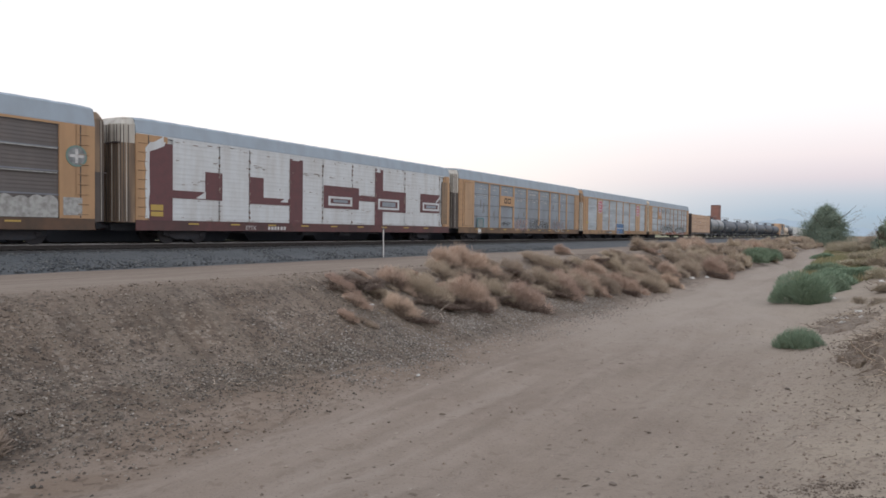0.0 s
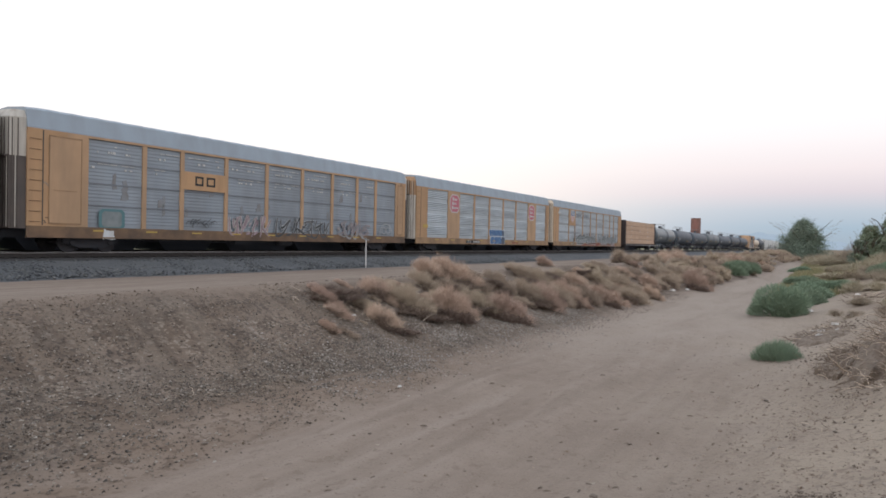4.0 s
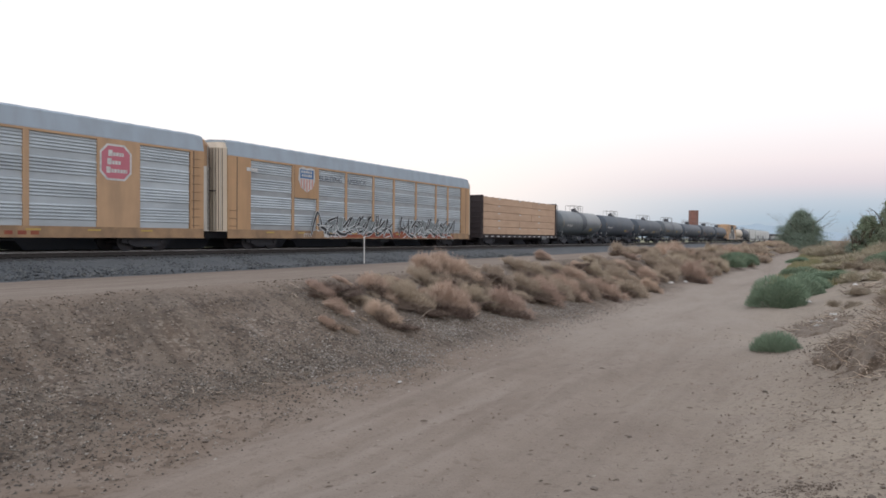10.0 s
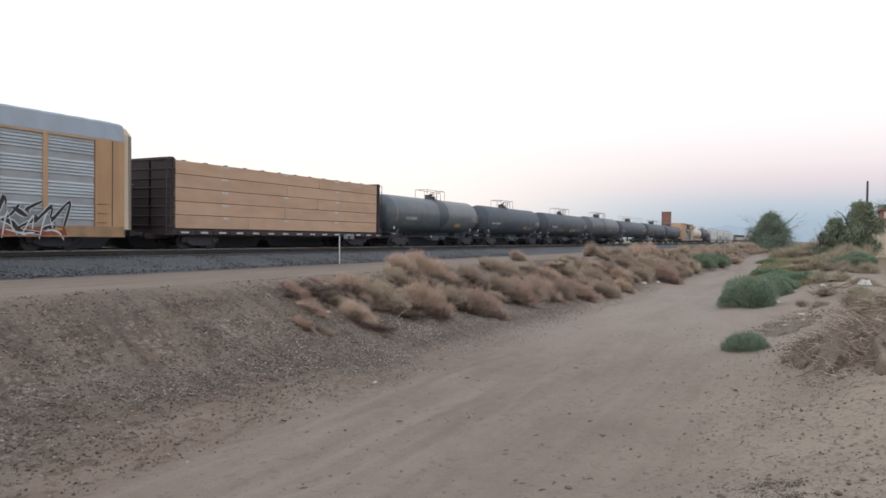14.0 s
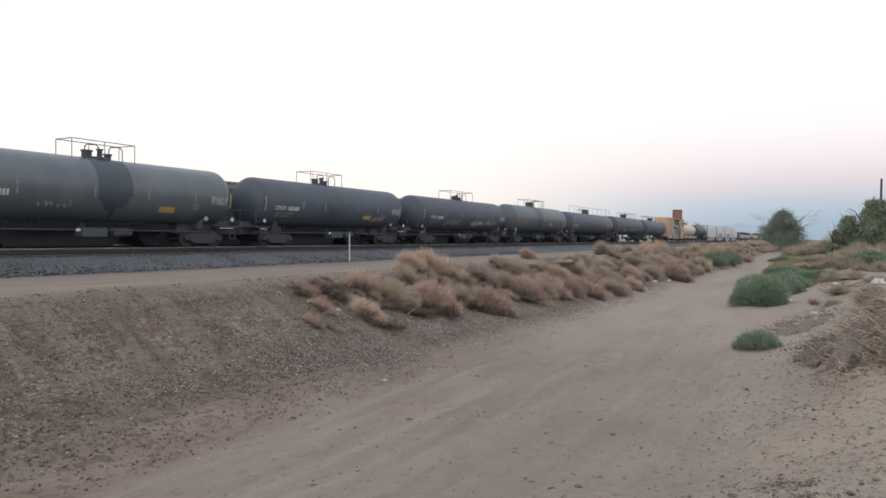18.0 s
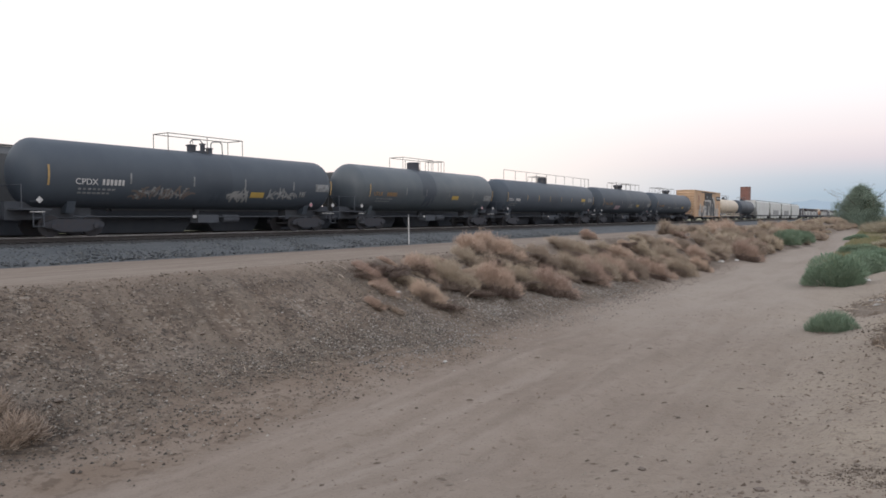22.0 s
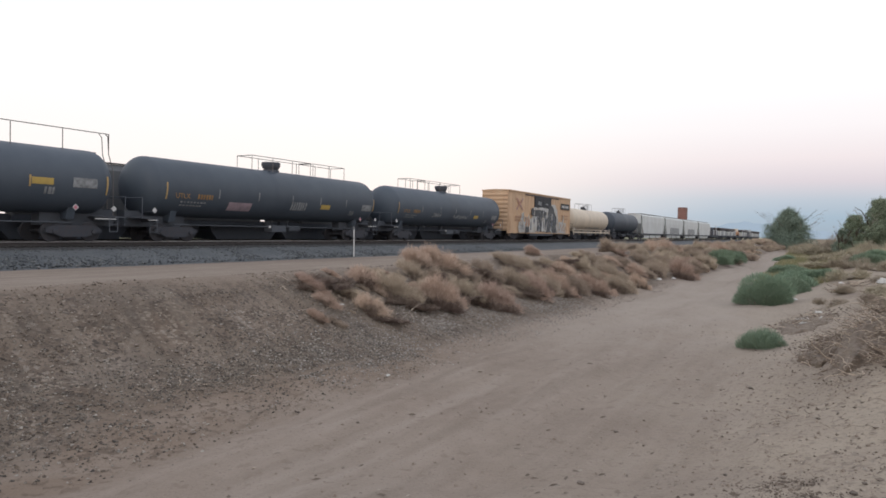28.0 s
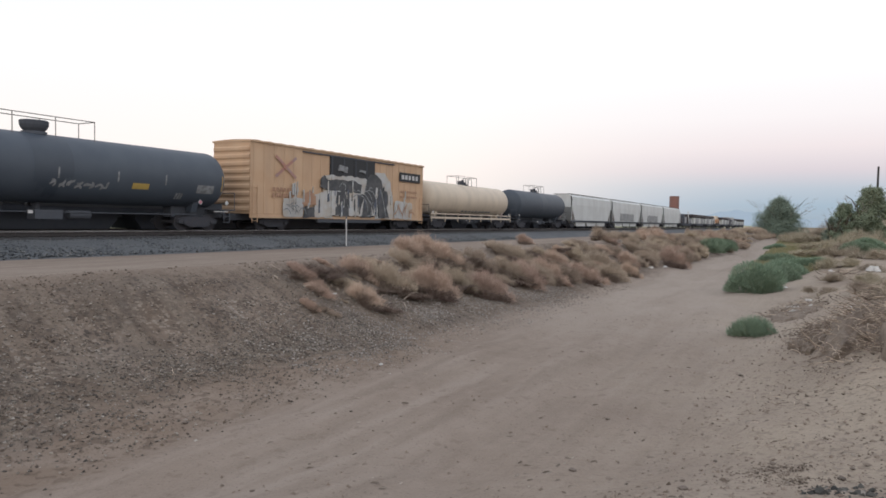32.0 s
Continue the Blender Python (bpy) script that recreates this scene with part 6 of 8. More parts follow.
    for seed, mat, x0, x1, z0, z1, n, w in ((31, M_dim_mark, -6.8, -5.4, 0.95, 1.9, 6, 0.035), (32, M_dim_mark, -1.8, 2.2, 2.7, 3.3, 6, 0.04), (33, M_faded, 5.4, 7.6, 0.95, 2.0, 6, 0.05), (34, M_dim_mark, 1.3, 4.0, 1.0, 3.6, 5, 0.04)):
        bm = bmesh.new()
        scrawl(bm, x0, x1, z0, z1, y - 0.08, seed, n, w)
        tagged(part("graffiti_stroke", bm, mat, c), kind="stuff")
    bm = bmesh.new()
    for s in (-1, 1):
        a = Vector((s * 0.9, 0, 0.62))
        nrm = Vector((-a.z, 0, a.x)).normalized() * 0.085
        q = [Vector((-6.75, 0, 3.85)) + v for v in (a + nrm, a - nrm, -a - nrm, -a + nrm)]
        prism(bm, [(v.x, v.z) for v in q], y - 0.004 - 0.002 * s, y)
    part("cross_mark", bm, M_faded_cross, c, "faded red and blue crossed mark")
    bm = bmesh.new()
    bars(bm, -7.9, -6.0, 2.35, 2.6, 6, y, 3)
    bars(bm, -7.9, -5.9, 2.0, 2.25, 7, y, 4)
    bars(bm, 6.1, 8.6, 2.5, 2.65, 8, y, 5)
    bars(bm, 6.1, 8.6, 2.9, 3.05, 8, y, 6)
    tagged(part("stencil_number", bm, M_faded, c, "faded black stencilled marks"), kind="stuff")
    plate(c, "name_plate", 5.9, 9.0, 3.75, 4.45, M_ink, y, "dark plate with white letters reduced to bars")
    bm = bmesh.new()
    bars(bm, 6.2, 8.8, 3.92, 4.28, 5, y - 0.013, 6)
    tagged(part("plate_marks", bm, M_white_mark, c), kind="stuff")




def covered_hopper(centre, pitch, label, mat=None, high=4.6, parked=None):
    c = tagged(new("covered_hopper"), label, "hopper car", group="parked hopper cars" if parked else "train of freight cars")
    mat = mat or M_hopper
    up = high - 4.6
    if parked:
        c.location = (centre, parked, 0)
    else:
        TRAIN.append((c, centre))
    h = pitch / 2 - 0.75
    bm = bmesh.new()
    pts = ((-1.55, 1.15), (-1.58, 3.2 + up), (-1.5, 4.25 + up), (-1.05, 4.6 + up), (1.05, 4.6 + up), (1.5, 4.25 + up), (1.58, 3.2 + up), (1.55, 1.15))
    a = [bm.verts.new((-h + 1.4, y, z)) for y, z in pts]
    b = [bm.verts.new((h - 1.4, y, z)) for y, z in pts]
    for i in range(len(pts)):
        bm.faces.new((a[i], a[(i + 1) % 8], b[(i + 1) % 8], b[i]))
    for q, s in ((a, -1), (b, 1)):
        e = [bm.verts.new((s * h, y, max(z, 2.9) if z < 2.9 else z)) for y, z in pts]
        for i in range(len(pts)):
            bm.faces.new((q[i], q[(i + 1) % 8], e[(i + 1) % 8], e[i]))
        bm.faces.new(e)
    part("body", bm, mat, c, "smooth pale grey hopper body")
    for k in range(3):
        bm = bmesh.new()
        if parked:
            # deep outlets with two low openings between them
            x0, x1 = ((-h + 0.3, -3.2), (-0.6, 1.6), (4.1, h - 0.3))[k]
            prism(bm, ((x0 - 0.9, 1.2), (x1 + 0.9, 1.2), (x1 + 0.75, 0.5), (x1 + 0.3, 0.02), (x0 - 0.3, 0.02), (x0 - 0.75, 0.5)), -1.35, 1.35)
        else:
            x, hw = (k - 1) * (2 * h - 4) / 3, (2 * h - 4) / 6
            prism(bm, ((x - hw, 1.2), (x + hw, 1.2), (x + hw * 0.8, 0.35), (x - hw * 0.8, 0.35)), -1.35, 1.35)
        part("outlet", bm, M_under if parked else mat, c)
    bm = bmesh.new()
    box(bm, -h + 0.3, h - 0.3, -0.5, 0.5, 4.6 + up, 4.68 + up)
    for s in (-1, 1):
        box(bm, -h + 0.2, h - 0.2, s * 0.95 - 0.2, s * 0.95 + 0.2, 4.66 + up, 4.7 + up)
    part("running_board", bm, M_rail_post, c)
    bm = bmesh.new()
    box(bm, -h - 0.3, h + 0.3, -0.3, 0.3, 0.65, 1.1)
    box(bm, -h, h, -1.55, -1.4, 0.9, 1.12)
    part("sill", bm, M_under, c)
    for s in (-1, 1):
        bm = bmesh.new()
        x0, x1 = sorted((s * h, s * (h - 0.12)))
        box(bm, x0, x1, -1.5, -1.35, 1.1, 4.3 + up)
        box(bm, s * (h - 1.2) - 0.05, s * (h - 1.2) + 0.05, -1.5, -1.4, 1.1, 2.9)
        part("end_post", bm, mat, c)
        truck(c, s * (h - 1.6), turning=False)
        coupler(c, s * (h + 0.1), s)
    if parked:
        return
    bm = bmesh.new()
    if int(centre) % 2:
        part("graffiti", made(prism, ragged([(-5.0, 1.25), (4.5, 1.25), (4.4, 2.4), (-4.8, 2.5)], int(centre), 0.12), -1.6, -1.5), M_grey_spray, c, "grey painted patch low on the side")
    for s in (-1, 1):
        bm = bmesh.new()
        prism(bm, ((s * h, 1.2), (s * (h - 1.4), 1.2), (s * h, 2.9)), -1.45, -1.38)
        part("end_sheet", bm, M_rust_grey, c, "rusty sheet under the sloping end")


M_crate = material("grey_crate_boards", (0.34, 0.35, 0.36), 0.8, second=(0.26, 0.265, 0.27), scale=1.5, amount=0.8)
M_orange_body = material("faded_orange_machine_paint", (0.42, 0.21, 0.10), 0.7, second=(0.33, 0.17, 0.09), scale=1.5)


def flat_car(centre, pitch, label, load):
    c = tagged(new("flat_car"), label, "flat car", group="train of freight cars")
    TRAIN.append((c, centre))
    h = pitch / 2 - 0.7
    bm = bmesh.new()
    box(bm, -h, h, -1.45, 1.45, 0.95, 1.2)
    box(bm, -h - 0.3, h + 0.3, -0.3, 0.3, 0.6, 0.95)
    box(bm, -h * 0.6, h * 0.6, -1.4, -1.2, 0.6, 0.95)
    part("deck", bm, M_under, c)
    for s in (-1, 1):
        truck(c, s * (h - 1.8), turning=False)
        coupler(c, s * (h + 0.1), s)
    rnd = random.Random(int(centre))
    if load == "pipes":
        for k in range(6):
            a, b = -h + 0.5 + k * (2 * h - 1) / 6, -h + 0.2 + (k + 1) * (2 * h - 1) / 6
            top = 2.6 + rnd.uniform(0, 0.3)
            bm = made(prism, ((a + 0.4, 1.2), (b - 0.4, 1.2), (b, top), (a, top)), -1.35, 1.35)
            part("crate", bevelled(bm, 0.05), (M_hopper, M_grey_spray, M_crate)[k % 3], c, "pale grey wedge-sided crate on the deck")
        part("load_beam", bevelled(made(box, -h - 0.5, h + 0.5, -1.35, 1.35, 3.0, 3.65), 0.05), M_bulk, c, "long dark brown steel section lying on the crates")
        for k in range(4):
            x = -h + 1.5 + k * (2 * h - 3) / 3
            part("bearer", made(box, x - 0.12, x + 0.12, -1.3, 1.3, 2.5, 3.01), M_bulk, c)
    elif load == "machine":
        part("machine_body", bevelled(made(prism, ((-4.2, 1.5), (4.2, 1.5), (4.4, 2.5), (1.5, 3.0), (-4.0, 2.8)), -1.2, 1.2), 0.08), M_orange_body, c, "orange machine body")
        part("cab", bevelled(made(prism, ((-3.6, 2.8), (1.2, 2.95), (0.9, 3.9), (-3.3, 3.9)), -1.1, 1.1), 0.08), M_cream, c, "pale cab of the machine")
        bm = bmesh.new()
        sweep_pts = ((4.2, 2.2), (6.8, 3.2), (8.4, 2.0))
        for (xa, za), (xb, zb) in zip(sweep_pts, sweep_pts[1:]):
            tube(bm, (xa, 0, za), (xb, 0, zb), 0.22, 0.16, n=8)
        part("boom", bm, M_orange_body, c, "folded steel boom")
        part("drum", made(lathe_y, ((-1.1, 0.9), (1.1, 0.9)), n=24, x=-7.2, z=2.1), M_grey_spray, c, "round grey drum")
        for x in (-2.3, 2.3):
            for s in (-1, 1):
                part("machine_wheel", made(lathe_y, ((s * 1.1 - 0.2, 0.55), (s * 1.1 + 0.2, 0.55)), n=18, x=x, z=1.75), M_ink, c)
    else:
        for k in range(7):
            bm = bmesh.new()
            x = -h + 1.2 + k * (2 * h - 2.4) / 6
            box(bm, x - 0.8, x + 0.8, -1.2, 1.2, 1.2, 2.4 + rnd.uniform(0, 1.7))
            part("crate", bevelled(bm, 0.1), (M_crate, M_bulk, M_under)[k % 3], c)
        part("leaning_board", made(prism, ((3.8, 1.2), (4.6, 1.2), (2.2, 4.3), (1.6, 4.2)), -1.35, -1.25), M_hopper, c, "pale board leaning on the load")
    return c


car_with_emblem()
car_painted_white()
car_grey_yellow()
car_red_badges()
car_silver_graffiti()
lumber_car()
tanks()
boxcar()
at = 350.4
for pitch in (20.4, 20.6, 20.6, 20.6):
    covered_hopper(at + pitch / 2, pitch, "pale grey covered hopper with graffiti patches")
    at += pitch
for load in ("boxes", "pipes", "pipes", "machine", "pipes", "boxes", "pipes", "pipes"):
    flat_car(at + 10.5, 21.0, {"boxes": "low flat car with mixed grey loads", "pipes": "flat car with pale crates under long dark steel sections", "machine": "flat car carrying a yellow machine"}[load], load)
    at += 21.0

M_brown_hopper = material("dusty_grey_hopper_paint", (0.095, 0.10, 0.107), 0.8, second=(0.12, 0.122, 0.125), scale=0.9, grime=(0.075, 0.07, 0.068), grime_amount=0.5)
for k in range(-3, 6):
    covered_hopper(16.4 + 18.4 * (k + 0.5), 18.4, "dusty dark grey covered hopper parked behind the moving train", M_brown_hopper, 3.98, TRACK + 4.5)
second = tagged(new("second_track"), "rusty rails of a second track behind the train", "railway track", kind="structure")
second.location = (0, TRACK + 4.5, 0)
for side in (-0.755, 0.755):
    bm = bmesh.new()
    box(bm, -300, 300, side - 0.07, side + 0.07, -0.18, -0.15)
    box(bm, -300, 300, side - 0.036, side + 0.036, -0.15, 0.0)
    part("rail", bm, M_railsteel, second)
bm = bmesh.new()
prism(bm, ((-300, -0.9), (300, -0.9), (300, -0.19), (-300, -0.19)), 2.0, 6.6)
bed = part("ballast_bed", bm, M_ballast)
bed.location = (0, TRACK, 0)
tagged(bed, "grey crushed stone bed of the second track", "track bed", kind="structure")


# ---- distance ----
def place(az, d):
    """A spot d metres off, az degrees to the right of straight ahead."""
    a = radians(32.09 - az)
    return d * math.cos(a), d * math.sin(a)


M_haze_glow = bpy.data.materials.new("glowing_haze_blue")
M_haze_glow.use_nodes = True
hb = M_haze_glow.node_tree.nodes["Principled BSDF"]
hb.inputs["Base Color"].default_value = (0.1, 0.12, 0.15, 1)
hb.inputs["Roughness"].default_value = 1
# the ridge emits its own blue, in place of haze over the distance
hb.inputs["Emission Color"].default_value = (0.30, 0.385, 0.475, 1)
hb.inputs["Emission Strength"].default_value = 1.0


def mountains():
    bm = bmesh.new()
    prev = None
    for i in range(221):
        az = 12 + i * 0.25
        x, y = place(az, 4100)
        k = az / 3.0
        h = 40 + 18 * noise.noise((k, 0, 0)) + 15 * noise.noise((k * 2.7, 4, 0)) + 6 * noise.noise((k * 8, 9, 0)) + 22 * math.exp(-((az - 29.5) / 2.2) ** 2) + 44 * math.exp(-((az - 26.4) / 1.8) ** 2)
        cur = (bm.verts.new((x, y, -20)), bm.verts.new((x, y, h)), bm.verts.new((x * 1.04, y * 1.04, h * 0.2)))
        if prev:
            for j in range(2):
                bm.faces.new((prev[j], cur[j], cur[j + 1], prev[j + 1]))
        prev = cur
    tagged(part("backdrop", bm, M_haze_glow), "mountain ridge on the horizon, glowing in a flat haze blue", "mountains", kind="structure")


mountains()

M_brick = material("red_brown_tower_cladding", (0.21, 0.105, 0.085), 0.85, second=(0.17, 0.085, 0.072), scale=0.6, grime=(0.12, 0.075, 0.065), grime_scale=(0.5, 0.5, 0.15), grime_amount=0.5)


def tower():
    t = tagged(new("water_tower"), "distant red-brown cylindrical storage tower", "tower")
    x, y = place(22.05, 400)
    t.location = (x, y, -0.9)
    bm = bmesh.new()
    tube(bm, (0, 0, 0), (0, 0, 17.3), 2.6, n=32)
    part("shell", bm, M_brick, t)
    bm = bmesh.new()
    tube(bm, (0, 0, 17.3), (0, 0, 17.6), 2.68, 2.5, n=32)
    part("roof", bm, M_brick, t)
    bm = bmesh.new()
    for k in range(1, 7):
        tube(bm, (0, 0, k * 2.6), (0, 0, k * 2.6 + 0.12), 2.64, n=32)
    part("hoop", bm, M_brick, t, "riveted hoops round the shell")


tower()

M_cream_wall = material("cream_plaster", (0.66, 0.58, 0.47), 0.9, second=(0.58, 0.50, 0.40), scale=1.2, bump=0.1)
M_red_wall = material("dull_red_cladding", (0.26, 0.09, 0.075), 0.8, second=(0.16, 0.05, 0.045), scale=1.2)
M_pane = material("pale_window_blind", (0.55, 0.56, 0.57), 0.4)


def roadside_building():
    b = tagged(new("building"), "cream and red two-storey building beyond the scrub", "building")
    x, y = place(36.3, 104)
    b.location = (x, y, -1.1)
    b.rotation_euler = (0, 0, radians(-92))
    bm = bmesh.new()
    box(bm, 0, 18, 0, 9, 0, 3.95)
    part("wall", bm, M_cream_wall, b, "cream plastered lower wall")
    bm = bmesh.new()
    box(bm, 0.9, 18.2, -0.08, 9.1, 3.95, 6.1)
    u = part("upper_storey", bm, M_red_wall, b, "dull red clad upper storey")
    for k in range(5):
        xx = 1.2 + k * 3.3
        w = part("window", made(box, xx, xx + (0.5 if k == 0 else 1.0), -0.14, -0.07, 5.2, 5.9), M_pane, u, "small pale window")
        part("frame", made(box, xx - 0.06, xx + (0.56 if k == 0 else 1.06), -0.12, -0.075, 5.14, 5.96), M_cream_wall, w)
    part("roof", made(box, 0.7, 18.4, -0.3, 9.3, 6.1, 6.22), M_red_wall, b)


roadside_building()


def utility_pole():
    p = tagged(new("utility_pole"), "bare weathered timber utility pole", "pole")
    x, y = place(35.9, 112)
    p.location = (x, y, ground_z(x, y) - 0.1)
    part("shaft", made(tube, (0, 0, 0), (0.15, 0, 10.7), 0.19, 0.13, n=12), M_tie, p)


utility_pole()


def marker_post():
    p = tagged(new("marker_post"), "slim white plastic marker post by the ballast", "marker post")
    p.location = (32.3, 24.45, -0.82)
    p.rotation_euler = (radians(1.5), radians(-3.0), 0)
    bm = bmesh.new()
    box(bm, -0.045, 0.045, -0.012, 0.012, 0, 1.78)
    part("blade", bevelled(bm, 0.006), material("dull_white_plastic", (0.6, 0.6, 0.6), 0.6, second=(0.5, 0.5, 0.5), scale=4), p)
    part("cap", made(box, -0.047, 0.047, -0.014, 0.014, 1.62, 1.79), M_dim_mark, p)


marker_post()


# ---- plants ----
def plant_material(name, tones, spread=0.2, hue=0.03):
    m = island_material(name, tones)
    nt = m.node_tree
    b = nt.nodes["Principled BSDF"]
    src = b.inputs["Base Color"].links[0].from_socket
    info = nt.nodes.new("ShaderNodeObjectInfo")
    hs = nt.nodes.new("ShaderNodeHueSaturation")
    for key, lo, hi in (("Value", 1 - spread, 1 + spread), ("Hue", 0.5 - hue, 0.5 + hue)):
        r = nt.nodes.new("ShaderNodeMapRange")
        r.inputs[3].default_value, r.inputs[4].default_value = lo, hi
        nt.links.new(info.outputs["Random"], r.inputs[0])
        nt.links.new(r.outputs[0], hs.inputs[key])
    nt.links.new(src, hs.inputs["Color"])
    nt.links.new(hs.outputs[0], b.inputs["Base Color"])
    return m


M_dry = plant_material("dry_tumbleweed_stems", ((0.37, 0.273, 0.218), (0.50, 0.378, 0.305), (0.56, 0.432, 0.355), (0.42, 0.315, 0.255)), 0.22, 0.01)
M_straw = plant_material("straw_coloured_scrub", ((0.31, 0.253, 0.20), (0.42, 0.345, 0.275), (0.48, 0.40, 0.32), (0.35, 0.285, 0.225)), 0.2, 0.01)
M_scrub = plant_material("pale_dead_scrub", ((0.275, 0.24, 0.185), (0.335, 0.287, 0.226), (0.38, 0.325, 0.26), (0.26, 0.24, 0.175)), 0.16, 0.02)
# dead stems whose dark tones carry the shade in and between dry bushes
M_shade_stems = plant_material("shade_dark_dead_stems", ((0.105, 0.078, 0.066), (0.16, 0.12, 0.10), (0.235, 0.18, 0.148), (0.095, 0.07, 0.06)), 0.2, 0.01)
M_green = plant_material("grey_green_saltbush", ((0.165, 0.23, 0.165), (0.20, 0.275, 0.195), (0.245, 0.315, 0.225), (0.175, 0.24, 0.175)), 0.10, 0.012)
M_leaf = plant_material("dull_green_foliage", ((0.15, 0.195, 0.155), (0.165, 0.21, 0.165), (0.185, 0.232, 0.175), (0.155, 0.198, 0.16)), 0.1, 0.015)
M_leaf_light = plant_material("yellowish_green_foliage", ((0.175, 0.22, 0.15), (0.195, 0.24, 0.165), (0.22, 0.265, 0.18), (0.168, 0.21, 0.148)), 0.1, 0.012)
M_grass = island_material("yellowing_grass", ((0.23, 0.23, 0.125), (0.31, 0.275, 0.16), (0.18, 0.205, 0.115), (0.36, 0.30, 0.19)))
M_wisp = material("pale_bare_twigs", (0.30, 0.26, 0.235), 0.9, second=(0.24, 0.205, 0.185), scale=3)
M_bark = material("grey_brown_bark", (0.10, 0.075, 0.06), 0.95, second=(0.065, 0.05, 0.042), scale=6, bump=0.5)


def blades(count, seed, rx, ry, rz, length, width, lean=0.5, fill=0.55, lumps_n=6, spread=0.6, least=0.3, fuzz=0.0, jitter=0.35, swept=False):
    """Fine upright stems that fill a dome; a mesh of thin tapering blades. Swept: a plume lying down the slope, open on its windward foot."""
    rnd = random.Random(seed)
    verts, faces = [], []
    lumps = [(rnd.uniform(-spread, spread), rnd.uniform(-spread, spread), rnd.uniform(0.0, 0.4), rnd.uniform(least, 0.7)) for _ in range(lumps_n)]
    if swept:
        lumps = []
        for i in range(lumps_n):
            u = (i + rnd.random()) / lumps_n
            lumps.append((-0.30 + 0.6 * u + rnd.uniform(-0.3, 0.3), 0.55 - 1.05 * u + rnd.uniform(-0.22, 0.22), 0.42 - 0.3 * u + rnd.uniform(-0.12, 0.12), rnd.uniform(least, 0.46)))
    weights = [q[3] ** 2 for q in lumps]
    for _ in range(count):
        lx, ly, lz, lr = rnd.choices(lumps, weights)[0]
        th, ph = rnd.uniform(0, 2 * math.pi), math.acos(rnd.uniform(0.0, 1.0))
        d = Vector((math.sin(ph) * math.cos(th), math.sin(ph) * math.sin(th), math.cos(ph)))
        r = lr * (fill + (1 - fill) * rnd.random() ** 0.5) * max(0.3, 1 + fuzz * rnd.gauss(0, 1))
        tip = Vector((lx + d.x * r, ly + d.y * r, max(0.02, lz + d.z * r)))
        if swept and tip.z < 0.5 and tip.x * 0.85 + tip.y * 0.4 < -0.06 and rnd.random() < 0.9:
            continue
        tip = Vector((tip.x * rx, tip.y * ry, tip.z * rz))
        if swept:
            d = (d * 0.8 + (tip - Vector((-0.35, 0.15, -0.1)))).normalized()
        dirn = (Vector((d.x * lean, d.y * lean, d.z * 0.7 + 0.35)) + Vector((rnd.uniform(-jitter, jitter), rnd.uniform(-jitter, jitter), rnd.uniform(-jitter * 0.7, jitter)))).normalized()
        ln = length * rnd.uniform(0.5, 1.2)
        root = tip - dirn * ln
        if root.z < 0:
            root.z = 0.0
        side = dirn.cross(Vector((rnd.uniform(-1, 1), rnd.uniform(-1, 1), rnd.uniform(-1, 1)))).normalized() * width * rnd.uniform(0.6, 1.2)
        k = len(verts)
        mid = (root + tip) / 2 + side * rnd.uniform(-1, 1)
        verts += [root - side * 0.5, root + side * 0.5, mid + side * 0.5, mid - side * 0.5, tip]
        faces += [(k, k + 1, k + 2, k + 3), (k + 3, k + 2, k + 4)]
    return verts, faces


def plant_mesh(name, mat, *a, **k):
    v, f = blades(*a, **k)
    me = bpy.data.meshes.new(name)
    me.from_pydata(v, [], f)
    me.materials.append(mat)
    return me


DRY = [plant_mesh("stems", m, 10000, 10 + i, 1.0, 1.0, 1.0, 0.17, 0.0085, lean=1.0, fill=0.25, lumps_n=24, least=0.15, fuzz=0.15, jitter=0.95, swept=True) for i, m in enumerate((M_dry, M_dry, M_straw, M_straw))]
FAR = [plant_mesh("stems", m, 3000, 40 + i, 1.0, 1.0, 1.0, 0.26, 0.014, lean=1.0, fill=0.3, lumps_n=13, spread=0.66, least=0.22, fuzz=0.12, jitter=0.5) for i, m in enumerate((M_dry, M_dry, M_straw, M_straw))]
DARK = [plant_mesh("stems", M_shade_stems, 2600, 90 + i, 1.0, 1.0, 1.0, 0.34, 0.012, lean=1.0, fill=0.25, lumps_n=10, spread=0.75, least=0.2) for i in range(2)]
SCRUB = [plant_mesh("stems", M_scrub, 3200, 70 + i, 1.0, 1.0, 1.0, 0.4, 0.011, lean=0.8, fill=0.2, lumps_n=14, spread=0.8, least=0.15) for i in range(2)]
GREEN = [plant_mesh("foliage", M_green, 12000, 30 + i, 1.0, 1.0, 1.0, 0.16, 0.013, lean=0.8, fill=0.75, lumps_n=9, spread=0.42, least=0.5) for i in range(2)]
TUFT = [plant_mesh("foliage", M_green, 9000, 61, 1.0, 1.0, 1.0, 0.3, 0.012, lean=0.55, fill=0.55, lumps_n=16, spread=0.62, least=0.34)]
CORES = [plant_mesh("woody_core", M_shade_stems, 1500, 50 + i, 0.92, 0.92, 0.9, 0.5, 0.012, lean=0.9, fill=0.2, lumps_n=7) for i in range(2)] + [plant_mesh("woody_core", M_green, 1500, 55, 0.92, 0.92, 0.9, 0.4, 0.014, lean=0.9, fill=0.2)]


def on_bank(s, u):
    """Across the track at s: u from 0 at the foot of the bank to 1 at its crest."""
    foot, crest = bank_line(s)[1:3]
    return foot + (crest - foot) * u


